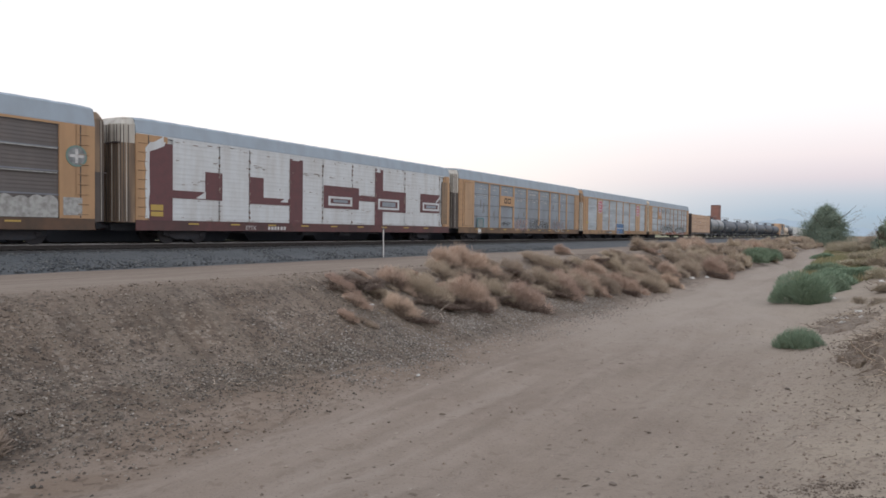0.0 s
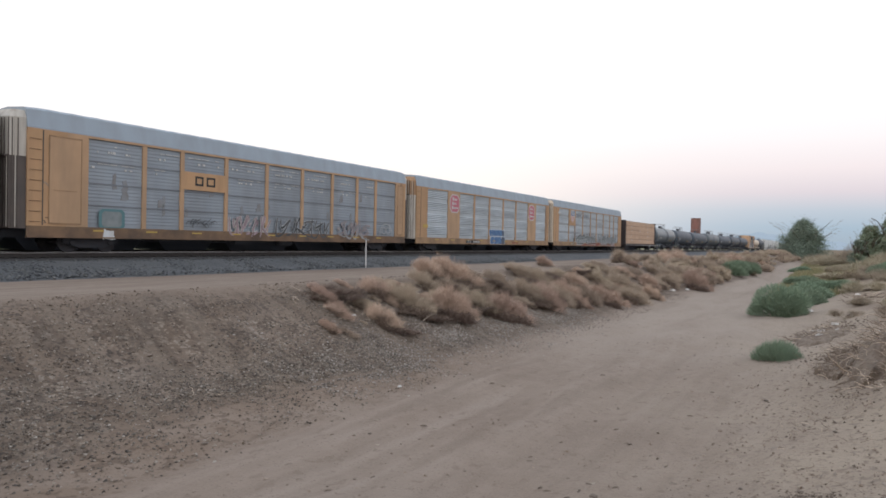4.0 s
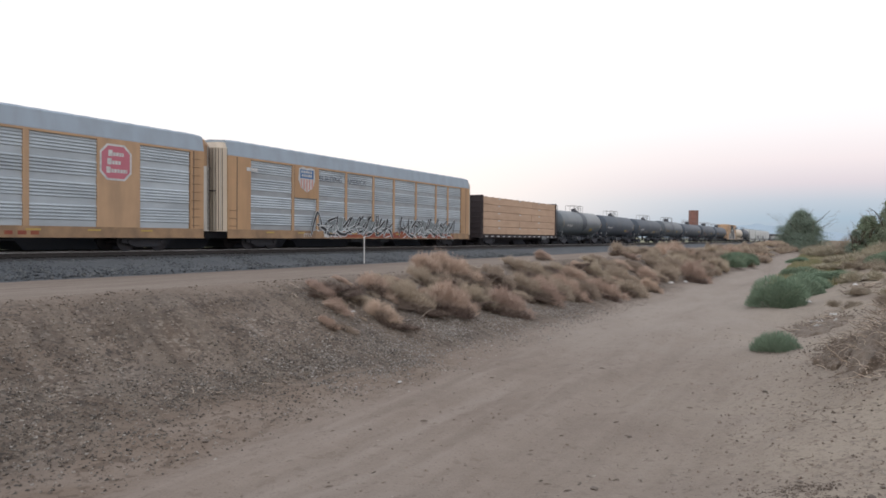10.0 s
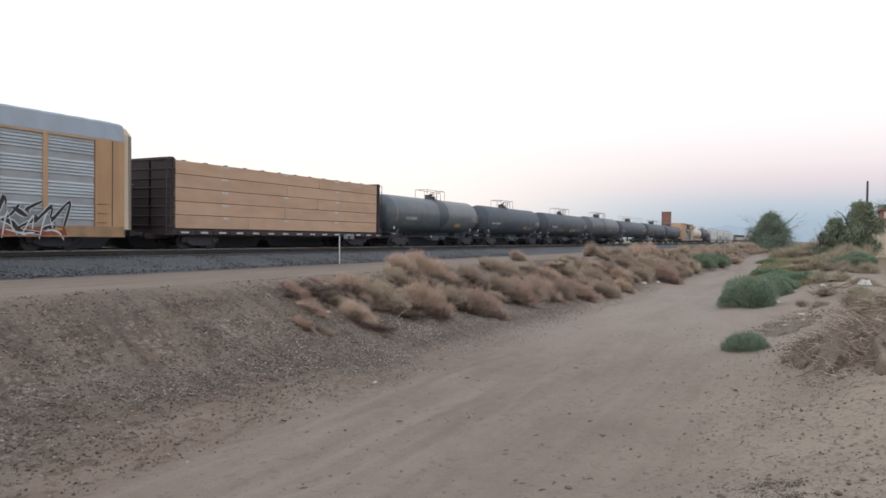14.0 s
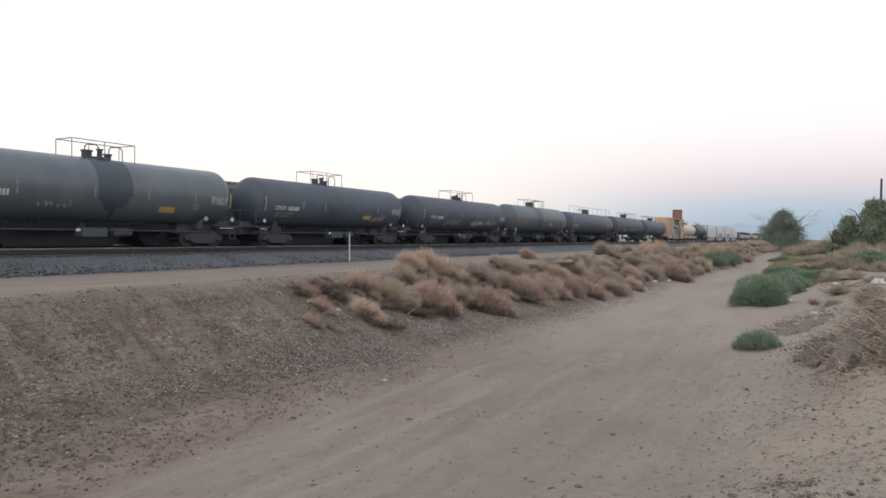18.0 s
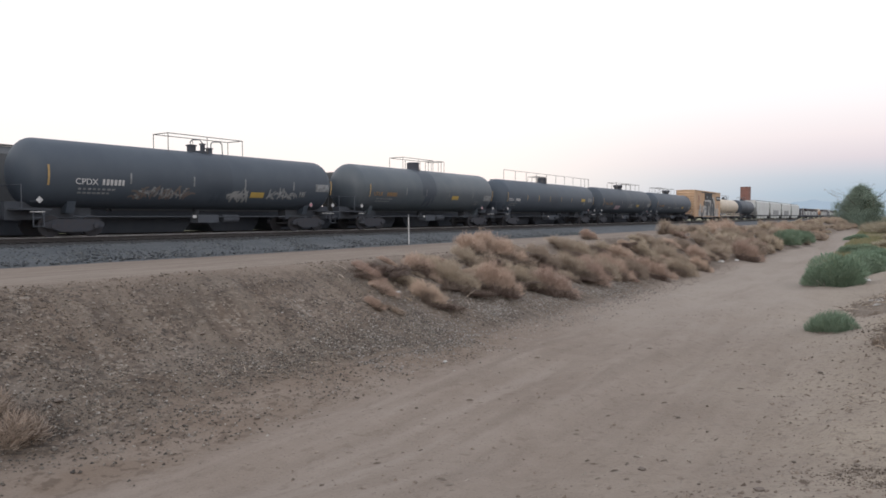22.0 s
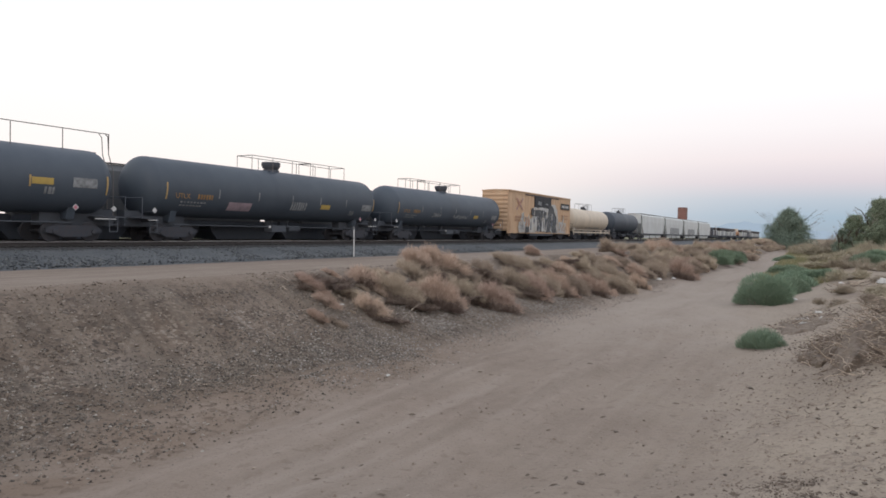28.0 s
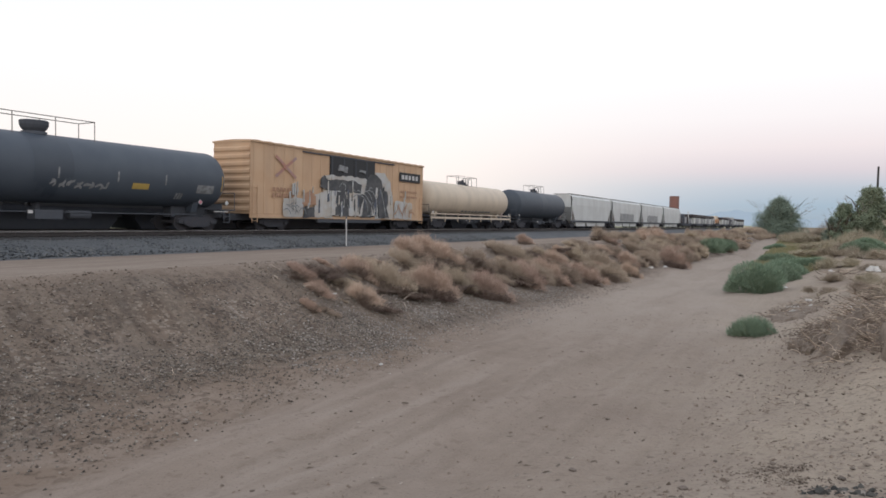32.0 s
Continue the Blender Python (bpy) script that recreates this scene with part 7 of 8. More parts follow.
def bush(name, label, meshes, k, s, w, wide, high, turn, group, category="bush", sink=0.05):
    b = tagged(new(name), label, category, group=group)
    b.location = (s, w, ground_z(s, w) - sink)
    b.rotation_euler = (0.12 * math.sin(turn * 7), 0.12 * math.cos(turn * 5), turn)
    b.scale = (wide * (0.55 + 0.1 * math.sin(turn * 3)), wide * (0.55 - 0.1 * math.sin(turn * 3)), high * 1.02)
    if meshes is DRY:
        # slid down the slope: longer across the track than along it
        b.rotation_euler = (radians(12), 0.1 * math.sin(turn * 7), 0.45 * math.sin(turn * 4))
        b.scale = (wide * 0.51, wide * 0.64, high * 0.97)
    if meshes in (GREEN, TUFT):
        b.rotation_euler = (0, 0, turn)
        b.scale = (wide * 0.52, wide * 0.52, high * 1.05)
    me = meshes[k % len(meshes)]
    part("foliage", me, None, b)
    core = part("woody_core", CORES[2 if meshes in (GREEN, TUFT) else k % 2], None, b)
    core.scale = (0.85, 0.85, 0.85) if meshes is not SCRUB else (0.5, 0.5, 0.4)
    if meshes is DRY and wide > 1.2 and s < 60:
        # bare stems, toned dark as shade, moved out to the windward side
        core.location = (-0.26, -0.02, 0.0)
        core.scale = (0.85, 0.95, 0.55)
    return b


rnd = random.Random(21)
DRY_LABELS = ("reddish tan dry tumbleweed bush on the bank", "pinkish tan dry brush with bare stems", "straw-coloured dry scrub bush on the bank", "grey-tan dry scrub bush on the slope")
# the nearer bushes one by one: along, across, width, height, kind
for i, (s, w, wide, high, k) in enumerate((
        (13.0, 11.1, 0.74, 0.53, 0), (12.0, 10.1, 0.46, 0.41, 0), (12.8, 10.5, 0.65, 0.43, 1), (13.2, 11.5, 0.6, 0.36, 1), (12.4, 9.9, 0.5, 0.3, 3), (14.0, 10.0, 0.79, 0.76, 1), (15.2, 11.0, 0.99,
        0.82, 1), (14.0, 10.7, 0.62, 0.52, 3), (15.7, 10.3, 1.22, 0.99, 2), (15.9, 11.1, 0.85, 0.65, 2), (17.8, 11.1, 1.14, 0.78, 2), (19.8, 11.3, 1.72, 1.2, 0), (18.8, 11.6, 1.2, 0.95,
        0), (16.9, 9.6, 1.38, 1.28, 0), (17.2, 10.3, 0.89, 0.78, 3), (19.1, 9.9, 1.14, 0.91, 2), (20.6, 10.9, 1.15, 0.82, 3), (19.7, 9.1, 1.54, 1.19, 0), (20.1, 9.8, 0.99, 0.87, 3), (22.0,
        10.6, 1.25, 0.95, 2), (22.8, 9.9, 1.32, 1.18, 3), (23.2, 9.3, 1.32, 1.32, 1), (24.6, 9.3, 1.25, 1.15, 3), (46.3, 18.6, 1.49, 1.05, 0), (25.5, 9.3, 1.43, 1.29, 0), (27.3, 9.1, 1.21,
        1.21, 3), (28.8, 8.7, 1.67, 1.15, 0), (32.0, 8.4, 1.54, 1.2, 3), (34.8, 8.2, 1.04, 1.04, 0), (35.7, 11.7, 1.18, 0.62, 3), (34.9, 9.6, 1.75, 1.19, 2), (36.5, 10.6, 1.45, 0.99, 2),
        (40.4, 10.3, 1.58, 1.0, 2), (43.2, 9.2, 1.66, 1.43, 3), (39.3, 9.4, 1.38, 1.18, 0), (46.5, 8.1, 1.83, 1.83, 0), (48.9, 9.7, 1.69, 1.27, 2), (25.3, 11.1, 1.36, 0.83, 2), (25.8, 10.6,
        1.33, 0.98, 2), (28.8, 10.7, 1.4, 0.97, 3), (28.9, 10.1, 1.34, 1.07, 0), (32.6, 10.3, 1.49, 1.01, 2), (21.6, 11.7, 0.96, 0.48, 3), (25.6, 11.8, 0.89, 0.4, 3), (37.0, 11.4, 1.35,
        0.67, 2), (45.8, 10.6, 1.61, 0.96, 2), (55.1, 10.5, 1.89, 1.04, 3), (55.2, 8.8, 1.87, 1.22, 0), (62.2, 9.4, 1.89, 1.15, 2))):
    if s < 16:
        wide, high = wide * 1.15, high * 1.0
    bush("dry_bush", DRY_LABELS[k], DRY, k, s, w, wide, high, rnd.uniform(0, 6.28), "dry bushes on the bank")
bush("dry_bush", "low straw-coloured dry bush on the bare slope", FAR, 2, 3.6, 9.1, 1.2, 0.72, 1.0, "dry bushes on the bank")
for i in range(34):
    s = rnd.uniform(16, 50)
    w = on_bank(s, rnd.uniform(0.3 if s < 24 else 0.12, 0.92))
    wide = rnd.uniform(0.6, 1.2)
    k = rnd.choice((0, 1, 2, 3, 3))
    bush("dry_bush", DRY_LABELS[k], DRY, k, s, w, wide, wide * rnd.uniform(0.5, 0.75), rnd.uniform(0, 6.28), "dry bushes on the bank")
for i in range(16):
    s = rnd.uniform(12.5, 17)
    w = on_bank(s, rnd.uniform(0.45, 0.95))
    wide = rnd.uniform(0.25, 0.55)
    bush("dry_bush", "small dead twiggy bush on the slope", DRY, i, s, w, wide, wide * rnd.uniform(0.4, 0.7), rnd.uniform(0, 6.28), "dry bushes on the bank")
for i in range(60):
    s = rnd.uniform(12.6, 34)
    w = on_bank(s, rnd.uniform(0.35, 0.9))
    wide = rnd.uniform(0.8, 1.4)
    bush("dry_bush", "low flattened brush, toned dark as the shade between the bushes", DARK, i, s, w, wide, wide * rnd.uniform(0.14, 0.28), rnd.uniform(0, 6.28), "dry bushes on the bank")
for i in range(130):
    s = 44 + 115 * rnd.random() ** 1.3
    w = on_bank(s, rnd.uniform(0.05, 1.15))
    wide = rnd.uniform(1.1, 2.3)
    k = rnd.choice((0, 2, 2, 2, 3, 3, 3, 3))
    bush("dry_bush", DRY_LABELS[k], FAR, k, s, w, wide, wide * rnd.uniform(0.45, 0.65), rnd.uniform(0, 6.28), "dry bushes on the bank")
for s, w, wide, high, lab in ((19.3, 1.36, 1.15, 0.68, "small round grey-green saltbush on the sand"), (32.7, 2.2, 2.7, 1.35, "dense rounded green saltbush beside the track"),
                              (37.5, 1.9, 2.8, 1.1, "dense green saltbush beside the track"), (41.5, 1.3, 3.4, 1.05, "dense green saltbush beside the track"), (46.0, 1.3, 3.6, 1.0, "dense green saltbush beside the track"),
                              (47.0, 0.2, 3.0, 0.9, "dense green saltbush beside the track"), (53.0, 0.4, 3.4, 0.8, "dense green saltbush beside the track"), (56.0, 2.4, 3.2, 1.0, "dense green saltbush beside the track"),
                              (66.0, 8.3, 2.8, 1.3, "low green saltbush at the foot of the bank"), (71.0, 8.2, 3.2, 1.3, "low green saltbush at the foot of the bank"), (76.0, 8.0, 2.6, 1.0, "low green saltbush at the foot of the bank"),
                              (88.0, 4.0, 2.6, 0.8, "low green saltbush at the track's end"), (60.0, -3.2, 3.0, 1.0, "green saltbush on the near bank"), (75.0, -4.6, 4.0, 1.3, "green saltbush on the near bank")):
    bush("green_bush", lab, TUFT if s < 20 else GREEN, int(s), s, w, wide, high, rnd.uniform(0, 6.28), "green bushes along the track")
for s, w, wide, high in ((20.6, -1.95, 0.6, 0.4), (31.0, -2.0, 1.4, 0.5), (37.0, -2.6, 1.8, 0.5), (26.0, -1.8, 1.2, 0.4), (52.0, -3.0, 2.6, 0.9), (64.0, -0.6, 3.0, 0.7), (70.0, 1.0, 3.0, 0.6),
                         (80.0, -2.0, 3.4, 1.0), (90.0, 0.0, 3.4, 0.9), (100.0, -2.5, 4.5, 1.6), (112.0, 1.5, 5.0, 1.8), (125.0, 0.5, 6.0, 2.2), (135.0, 3.0, 6.0, 2.0), (96.0, 3.0, 3.0, 0.7)):
    bush("dry_bush", "straw-coloured dry scrub on the near bank", SCRUB, int(s) % 2, s, w, wide, high, rnd.uniform(0, 6.28), "dry scrub on the near bank")


def grass_field():
    verts, faces = [], []
    r = random.Random(8)
    for _ in range(14000):
        s = 44 + 90 * r.random()
        w = r.uniform(-2.5, 4.4) * (0.55 + 0.45 * s / 134) + 0.6
        if noise.noise((s * 0.09, w * 0.4, 4)) + r.uniform(-0.35, 0.35) < -0.25 or (s < 62 and w < -0.4):
            continue
        z = ground_z(s, w)
        for _ in range(3):
            h = r.uniform(0.2, 0.55)
            a = r.uniform(0, 6.28)
            dx, dy = math.cos(a) * 0.04, math.sin(a) * 0.04
            k = len(verts)
            x, y = s + r.uniform(-0.12, 0.12), w + r.uniform(-0.12, 0.12)
            verts += [(x - dx, y - dy, z), (x + dx, y + dy, z), (x + r.uniform(-0.1, 0.1), y + r.uniform(-0.1, 0.1), z + h)]
            faces.append((k, k + 1, k + 2))
    me = bpy.data.meshes.new("grass")
    me.from_pydata(verts, [], faces)
    me.materials.append(M_grass)
    tagged(new("grass", me), "patchy yellow-green grass beyond the bushes", "grass", kind="stuff")


grass_field()


def tree(label, s, w, high, wide, seed, lean=0.0, twigs=8, clumps_n=110, per=300, low=0.03, peak=0.6, leaf=None):
    """A branching trunk with limbs and a crown of small leaves in uneven clumps, and a few bare twigs."""
    r = random.Random(seed)
    t = tagged(new("tree"), label, "tree")
    t.location = (s, w, ground_z(s, w) - 0.1)
    bm = bmesh.new()
    tips = []
    trunk = []
    p = Vector((0, 0, 0))
    for i in range(5):
        q = p + Vector((r.uniform(-0.15, 0.15) + lean, r.uniform(-0.15, 0.15), high * 0.09))
        tube(bm, p, q, 0.24 - i * 0.03, 0.21 - i * 0.03, n=9, caps=False)
        trunk.append(q)
        p = q
    part("trunk", bm, M_bark, t)
    bm = bmesh.new()
    for i in range(11):
        a = i * 2.4 + r.uniform(-0.3, 0.3)
        p = trunk[r.randrange(1, 5)]
        reach = wide * 0.5 * r.uniform(0.45, 0.85)
        for j in range(3):
            q = p + Vector((math.cos(a) * reach / 3, math.sin(a) * reach / 3, high * r.uniform(0.06, 0.2)))
            tube(bm, p, q, 0.09 - j * 0.022, 0.07 - j * 0.022, n=6, caps=False)
            p = q
            a += r.uniform(-0.5, 0.5)
            if j:
                tips.append(q)
    part("limb_frame", bm, M_bark, t, "spreading limbs")
    for i in range(twigs):
        bm = bmesh.new()
        a = r.uniform(0, 6.28)
        p = Vector((math.cos(a) * wide * 0.3, math.sin(a) * wide * 0.3, high * r.uniform(0.5, 0.8)))
        for j in range(4):
            q = p + Vector((math.cos(a) * wide * 0.055, math.sin(a) * wide * 0.055, high * r.uniform(0.02, 0.09)))
            tube(bm, p, q, 0.02 - j * 0.004, 0.016 - j * 0.004, n=4, caps=False)
            if j:
                for _ in range(4):
                    e = a + r.uniform(-1.2, 1.2)
                    tube(bm, p, p + Vector((math.cos(e) * wide * 0.06, math.sin(e) * wide * 0.06, high * r.uniform(-0.02, 0.07))), 0.011, 0.004, n=3, caps=False)
            a += r.uniform(-0.7, 0.7)
            p = q
        part("twig", bm, M_wisp, t, "bare grey twig" if not i else "")
    verts, faces = [], []
    clumps = []
    for i in range(clumps_n):
        h = low + (0.93 - low) * (i + r.random()) / clumps_n
        edge = max(0.05, 1 - h) ** peak if h > 0.15 else 0.95
        a = i * 2.4 + r.uniform(-0.5, 0.5)
        rad = wide * 0.42 * edge * r.uniform(0.25, 1.0) * (1 + 0.22 * math.sin(3 * a + seed) + 0.2 * math.sin(2 * a + 9 * h))
        tip = Vector((math.cos(seed), math.sin(seed), 0)) * wide * 0.10 * h
        clumps.append((Vector((rad * math.cos(a), rad * math.sin(a), high * h)) + tip, wide * r.uniform(0.06, 0.13) * (1.15 - 0.45 * h)))
    for c, rad in clumps:
        for _ in range(per):
            d = Vector((r.gauss(0, 1), r.gauss(0, 1), r.gauss(0, 1))) * rad * 0.55
            o = c + Vector((d.x, d.y, d.z * 0.8))
            if o.z < 0.1:
                continue
            n1 = Vector((r.uniform(-1, 1), r.uniform(-1, 1), r.uniform(-1, 1))).normalized() * r.uniform(0.06, 0.125) * min(1.0, high / 7)
            n2 = n1.orthogonal().normalized() * r.uniform(0.04, 0.075) * min(1.0, high / 7)
            k = len(verts)
            verts += [o - n1, o + n2, o + n1, o - n2]
            faces.append((k, k + 1, k + 2, k + 3))
    me = bpy.data.meshes.new("crown")
    me.from_pydata(verts, [], faces)
    me.materials.append(leaf or M_leaf)
    part("crown", me, None, t, "uneven crown of small dull green leaves")
    return t


x, y = place(29.75, 150)
tree("broad dull green desert tree with bare side twigs", x, y, 8.2, 12.6, 3, 0.05, 12, 170, 420, 0.02, 0.78)
x, y = place(35.2, 98)
tree("dull green tree beside the building", x, y, 7.3, 7.6, 5, 0.0, 8, 80, 380, 0.10, 0.5, M_leaf_light)
x, y = place(34.0, 97)
tree("low bushy dull green tree among scrub", x, y, 5.2, 4.8, 7, 0.0, 4, 60, 360, 0.06, 0.5, M_leaf_light)
x, y = place(33.2, 96)
tree("small rounded dull green tree", x, y, 3.5, 2.6, 13, 0.0, 6, 40, 300)
x, y = place(36.9, 128)
tree("thin pale tree behind the building", x, y, 8.6, 6.0, 9, 0.0, 30, 34, 160, 0.4)
x, y = place(40.0, 97)
tree("dull green tree before the building", x, y, 5.6, 5.0, 11, 0.0, 4, 70, 340, leaf=M_leaf_light)

# ---- stones, sticks and litter ----
M_pebble = island_material("slope_pebbles", ((0.052, 0.043, 0.037), (0.13, 0.104, 0.086), (0.17, 0.142, 0.118), (0.33, 0.295, 0.255), (0.075, 0.06, 0.05), (0.20, 0.158, 0.122), (0.145, 0.118, 0.098)))
M_mixed_gravel = island_material("coarse_mixed_gravel", ((0.055, 0.05, 0.046), (0.11, 0.095, 0.082), (0.19, 0.168, 0.145), (0.075, 0.066, 0.058), (0.34, 0.31, 0.275)))
M_drift = island_material("pale_coarse_gravel", ((0.20, 0.18, 0.16), (0.27, 0.245, 0.22), (0.36, 0.33, 0.30), (0.15, 0.135, 0.125), (0.24, 0.205, 0.175)))
M_stone = material("dark_brown_stone", (0.15, 0.122, 0.102), 0.95, second=(0.21, 0.172, 0.145), scale=9, bump=0.4, spread=0.3)
M_paper = material("crumpled_dirty_white_plastic", (0.52, 0.51, 0.49), 0.7, second=(0.44, 0.42, 0.39), scale=7, spread=0.2)
M_stick = material("bleached_dead_wood", (0.46, 0.385, 0.31), 0.9, second=(0.33, 0.265, 0.21), scale=6, bump=0.3, spread=0.35)
M_twig = material("brown_dead_twigs", (0.23, 0.18, 0.14), 0.9, second=(0.14, 0.105, 0.08), scale=6, bump=0.3, spread=0.4)


def pebbles():
    r = random.Random(5)
    spots = []
    while len(spots) < 46000:
        s, w = 1.5 + 40 * r.random() ** 1.5, r.uniform(7.2, 12.3)
        if noise.noise((s * 0.5, w * 0.6, 5)) + r.uniform(-0.5, 0.5) < -0.1 or (w < 8.6 and r.random() < 0.6):
            continue
        spots.append((s, w, ground_z(s, w) + 0.003, 0.007 + 0.026 * r.random() ** 4))
    scatter_rocks("pebbles", "scattered grey and brown pebbles on the bank and sand", spots, M_pebble, "pebbles")
    near = []
    while len(near) < 12000:
        # dark and pale bits lying thick on the lower part of the bare slope
        s = r.uniform(2.5, 13)
        w = on_bank(s, r.gauss(0.12, 0.2))
        if noise.noise((s * 0.9, w * 0.9, 11)) + r.uniform(-0.5, 0.5) > -0.15:
            near.append((s, w, ground_z(s, w) + 0.004, 0.008 + 0.024 * r.random() ** 3))
    scatter_rocks("coarse_gravel", "coarse dark and pale gravel on the lower slope", near, M_mixed_gravel, "gravel")
    spots = []
    while len(spots) < 11000:
        # a thicker drift of coarse pale pebbles along the foot below the bushes
        s = r.uniform(9.5, 26)
        w = on_bank(s, r.gauss(0.15, 0.2))
        if noise.noise((s * 0.8, w * 0.9, 8)) + r.uniform(-0.5, 0.5) > -0.05:
            spots.append((s, w, ground_z(s, w) + 0.005, 0.010 + 0.026 * r.random() ** 3))
    scatter_rocks("gravel_drift", "coarse pale gravel washed along the foot of the bank", spots, M_drift, "gravel")


def crumbs():
    """Sandy crumbs and chips trodden over the near sand."""
    r = random.Random(6)
    spots = []
    while len(spots) < 7000:
        s, w = 5 + 20 * r.random() ** 1.6, r.uniform(-2.5, 6.5)
        if w > 1.6 and r.random() < 0.85:
            continue
        spots.append((s, w, ground_z(s, w) + 0.002, 0.006 + 0.03 * r.random() ** 4))
    scatter_rocks("crumbs", "tan crumbs and chips trodden over the sand", spots, M_crumb, "crumbs")


M_crumb = island_material("sandy_crumbs", ((0.12, 0.095, 0.078), (0.24, 0.195, 0.16), (0.31, 0.255, 0.21), (0.19, 0.152, 0.125), (0.27, 0.215, 0.175)))
crumbs()


def clinker():
    """Crumbs and clods: a strewn patch by the path's edge and the eroded face of the near bank."""
    r = random.Random(15)
    spots = []
    for s0, w0, n, sd in ((7.5, 0.3, 520, 0.26), (7.0, 0.05, 240, 0.18), (7.3, -0.8, 120, 0.25), (8.6, -0.3, 90, 0.5)):
        for _ in range(n):
            s, w = r.gauss(s0, sd), r.gauss(w0, sd * 0.8)
            spots.append((s, w, ground_z(s, w) + 0.003, 0.005 + 0.014 * r.random() ** 2))
    for _ in range(900):
        s, w = r.gauss(13.8, 1.5), r.gauss(-0.6, 0.4)
        spots.append((s, w, ground_z(s, w) + 0.005, 0.008 + 0.022 * r.random() ** 3))
    for _ in range(300):
        s, w = r.gauss(18.5, 0.8), r.gauss(-0.1, 0.35)
        spots.append((s, w, ground_z(s, w) + 0.005, 0.01 + 0.035 * r.random() ** 3))
    for _ in range(2600):
        s, w = 2 + 32 * r.random() ** 1.4, r.uniform(8.0, 12.2)
        if noise.noise((s * 0.8, w * 0.8, 8)) > r.uniform(-0.3, 0.3):
            spots.append((s, w, ground_z(s, w) + 0.005, 0.009 + 0.034 * r.random() ** 4))
    for _ in range(500):
        s, w = r.gauss(25.5, 1.2), r.gauss(0.2, 0.5)
        spots.append((s, w, ground_z(s, w) + 0.005, 0.012 + 0.05 * r.random() ** 3))
    scatter_rocks("clods", "brown crumbs and clods strewn on the banks", spots, M_clod, "clods")


M_clod = island_material("dark_clods", ((0.075, 0.06, 0.05), (0.14, 0.112, 0.09), (0.22, 0.178, 0.145), (0.115, 0.092, 0.075)))
pebbles()
clinker()


def black_rubble():
    """Broken black asphalt by the camera's feet."""
    r = random.Random(25)
    spots = []
    for _ in range(150):
        s, w = r.gauss(6.3, 0.12), r.uniform(-1.1, 0.02)
        spots.append((s, w, ground_z(s, w) + 0.004, 0.012 + 0.04 * r.random() ** 2))
    scatter_rocks("rubble", "broken lumps of black asphalt on the sand", spots, M_asphalt, "rubble")


M_asphalt = island_material("broken_asphalt", ((0.04, 0.041, 0.04), (0.07, 0.07, 0.067), (0.11, 0.105, 0.095), (0.05, 0.05, 0.047), (0.26, 0.24, 0.215)))
black_rubble()


def chips():
    """Flat flakes of dried mud and bark lying on the trodden sand, longer than wide."""
    r = random.Random(19)
    verts, faces = [], []
    while len(faces) < 3 * 2600:
        s, w = 5.2 + 20 * r.random() ** 1.5, r.uniform(-2.2, 7.0)
        if r.random() < smooth(0.5, 5.0, w) * 0.85:
            continue
        big = r.random() ** 4
        ln, wd, hh = 0.014 + 0.06 * big, 0.006 + 0.016 * big, 0.004 + 0.016 * big
        a = r.gauss(-0.55, 0.5)
        c, d = math.cos(a), math.sin(a)
        z = ground_z(s, w)
        k = len(verts)
        for u, v, q in ((-ln, -wd * 0.4, 0.0), (-ln * 0.5, wd, 0.0), (ln * 0.6, wd * 0.8, 0.0), (ln, -wd * 0.3, 0.0), (ln * 0.2, -wd, 0.0), (-ln * 0.3, 0.0, hh), (ln * 0.5, wd * 0.1, hh * 0.8)):
            verts.append((s + u * c - v * d, w + u * d + v * c, z + q + 0.001))
        faces += [(k, k + 4, k + 6, k + 5), (k + 4, k + 3, k + 6), (k + 3, k + 2, k + 6), (k + 2, k + 1, k + 5, k + 6), (k + 1, k, k + 5)]
    me = bpy.data.meshes.new("mud_flakes")
    me.from_pydata(verts, [], faces)
    me.materials.append(M_flake)
    tagged(new("mud_flakes", me), "flakes of dried mud and bark on the trodden sand", "mud flakes", kind="stuff")


M_flake = island_material("dried_mud_flakes", ((0.10, 0.08, 0.066), (0.19, 0.155, 0.128), (0.30, 0.255, 0.215), (0.13, 0.105, 0.086), (0.36, 0.315, 0.27), (0.16, 0.128, 0.104)))
chips()


def stone_mesh(seed):
    bm = bmesh.new()
    bmesh.ops.create_icosphere(bm, subdivisions=2, radius=1)
    for v in bm.verts:
        v.co *= 1 + 0.35 * noise.noise(v.co * 1.4 + Vector((seed * 7, 0, 0)))
        v.co.z *= 0.6
    return mesh_of("stone", bm, M_stone)


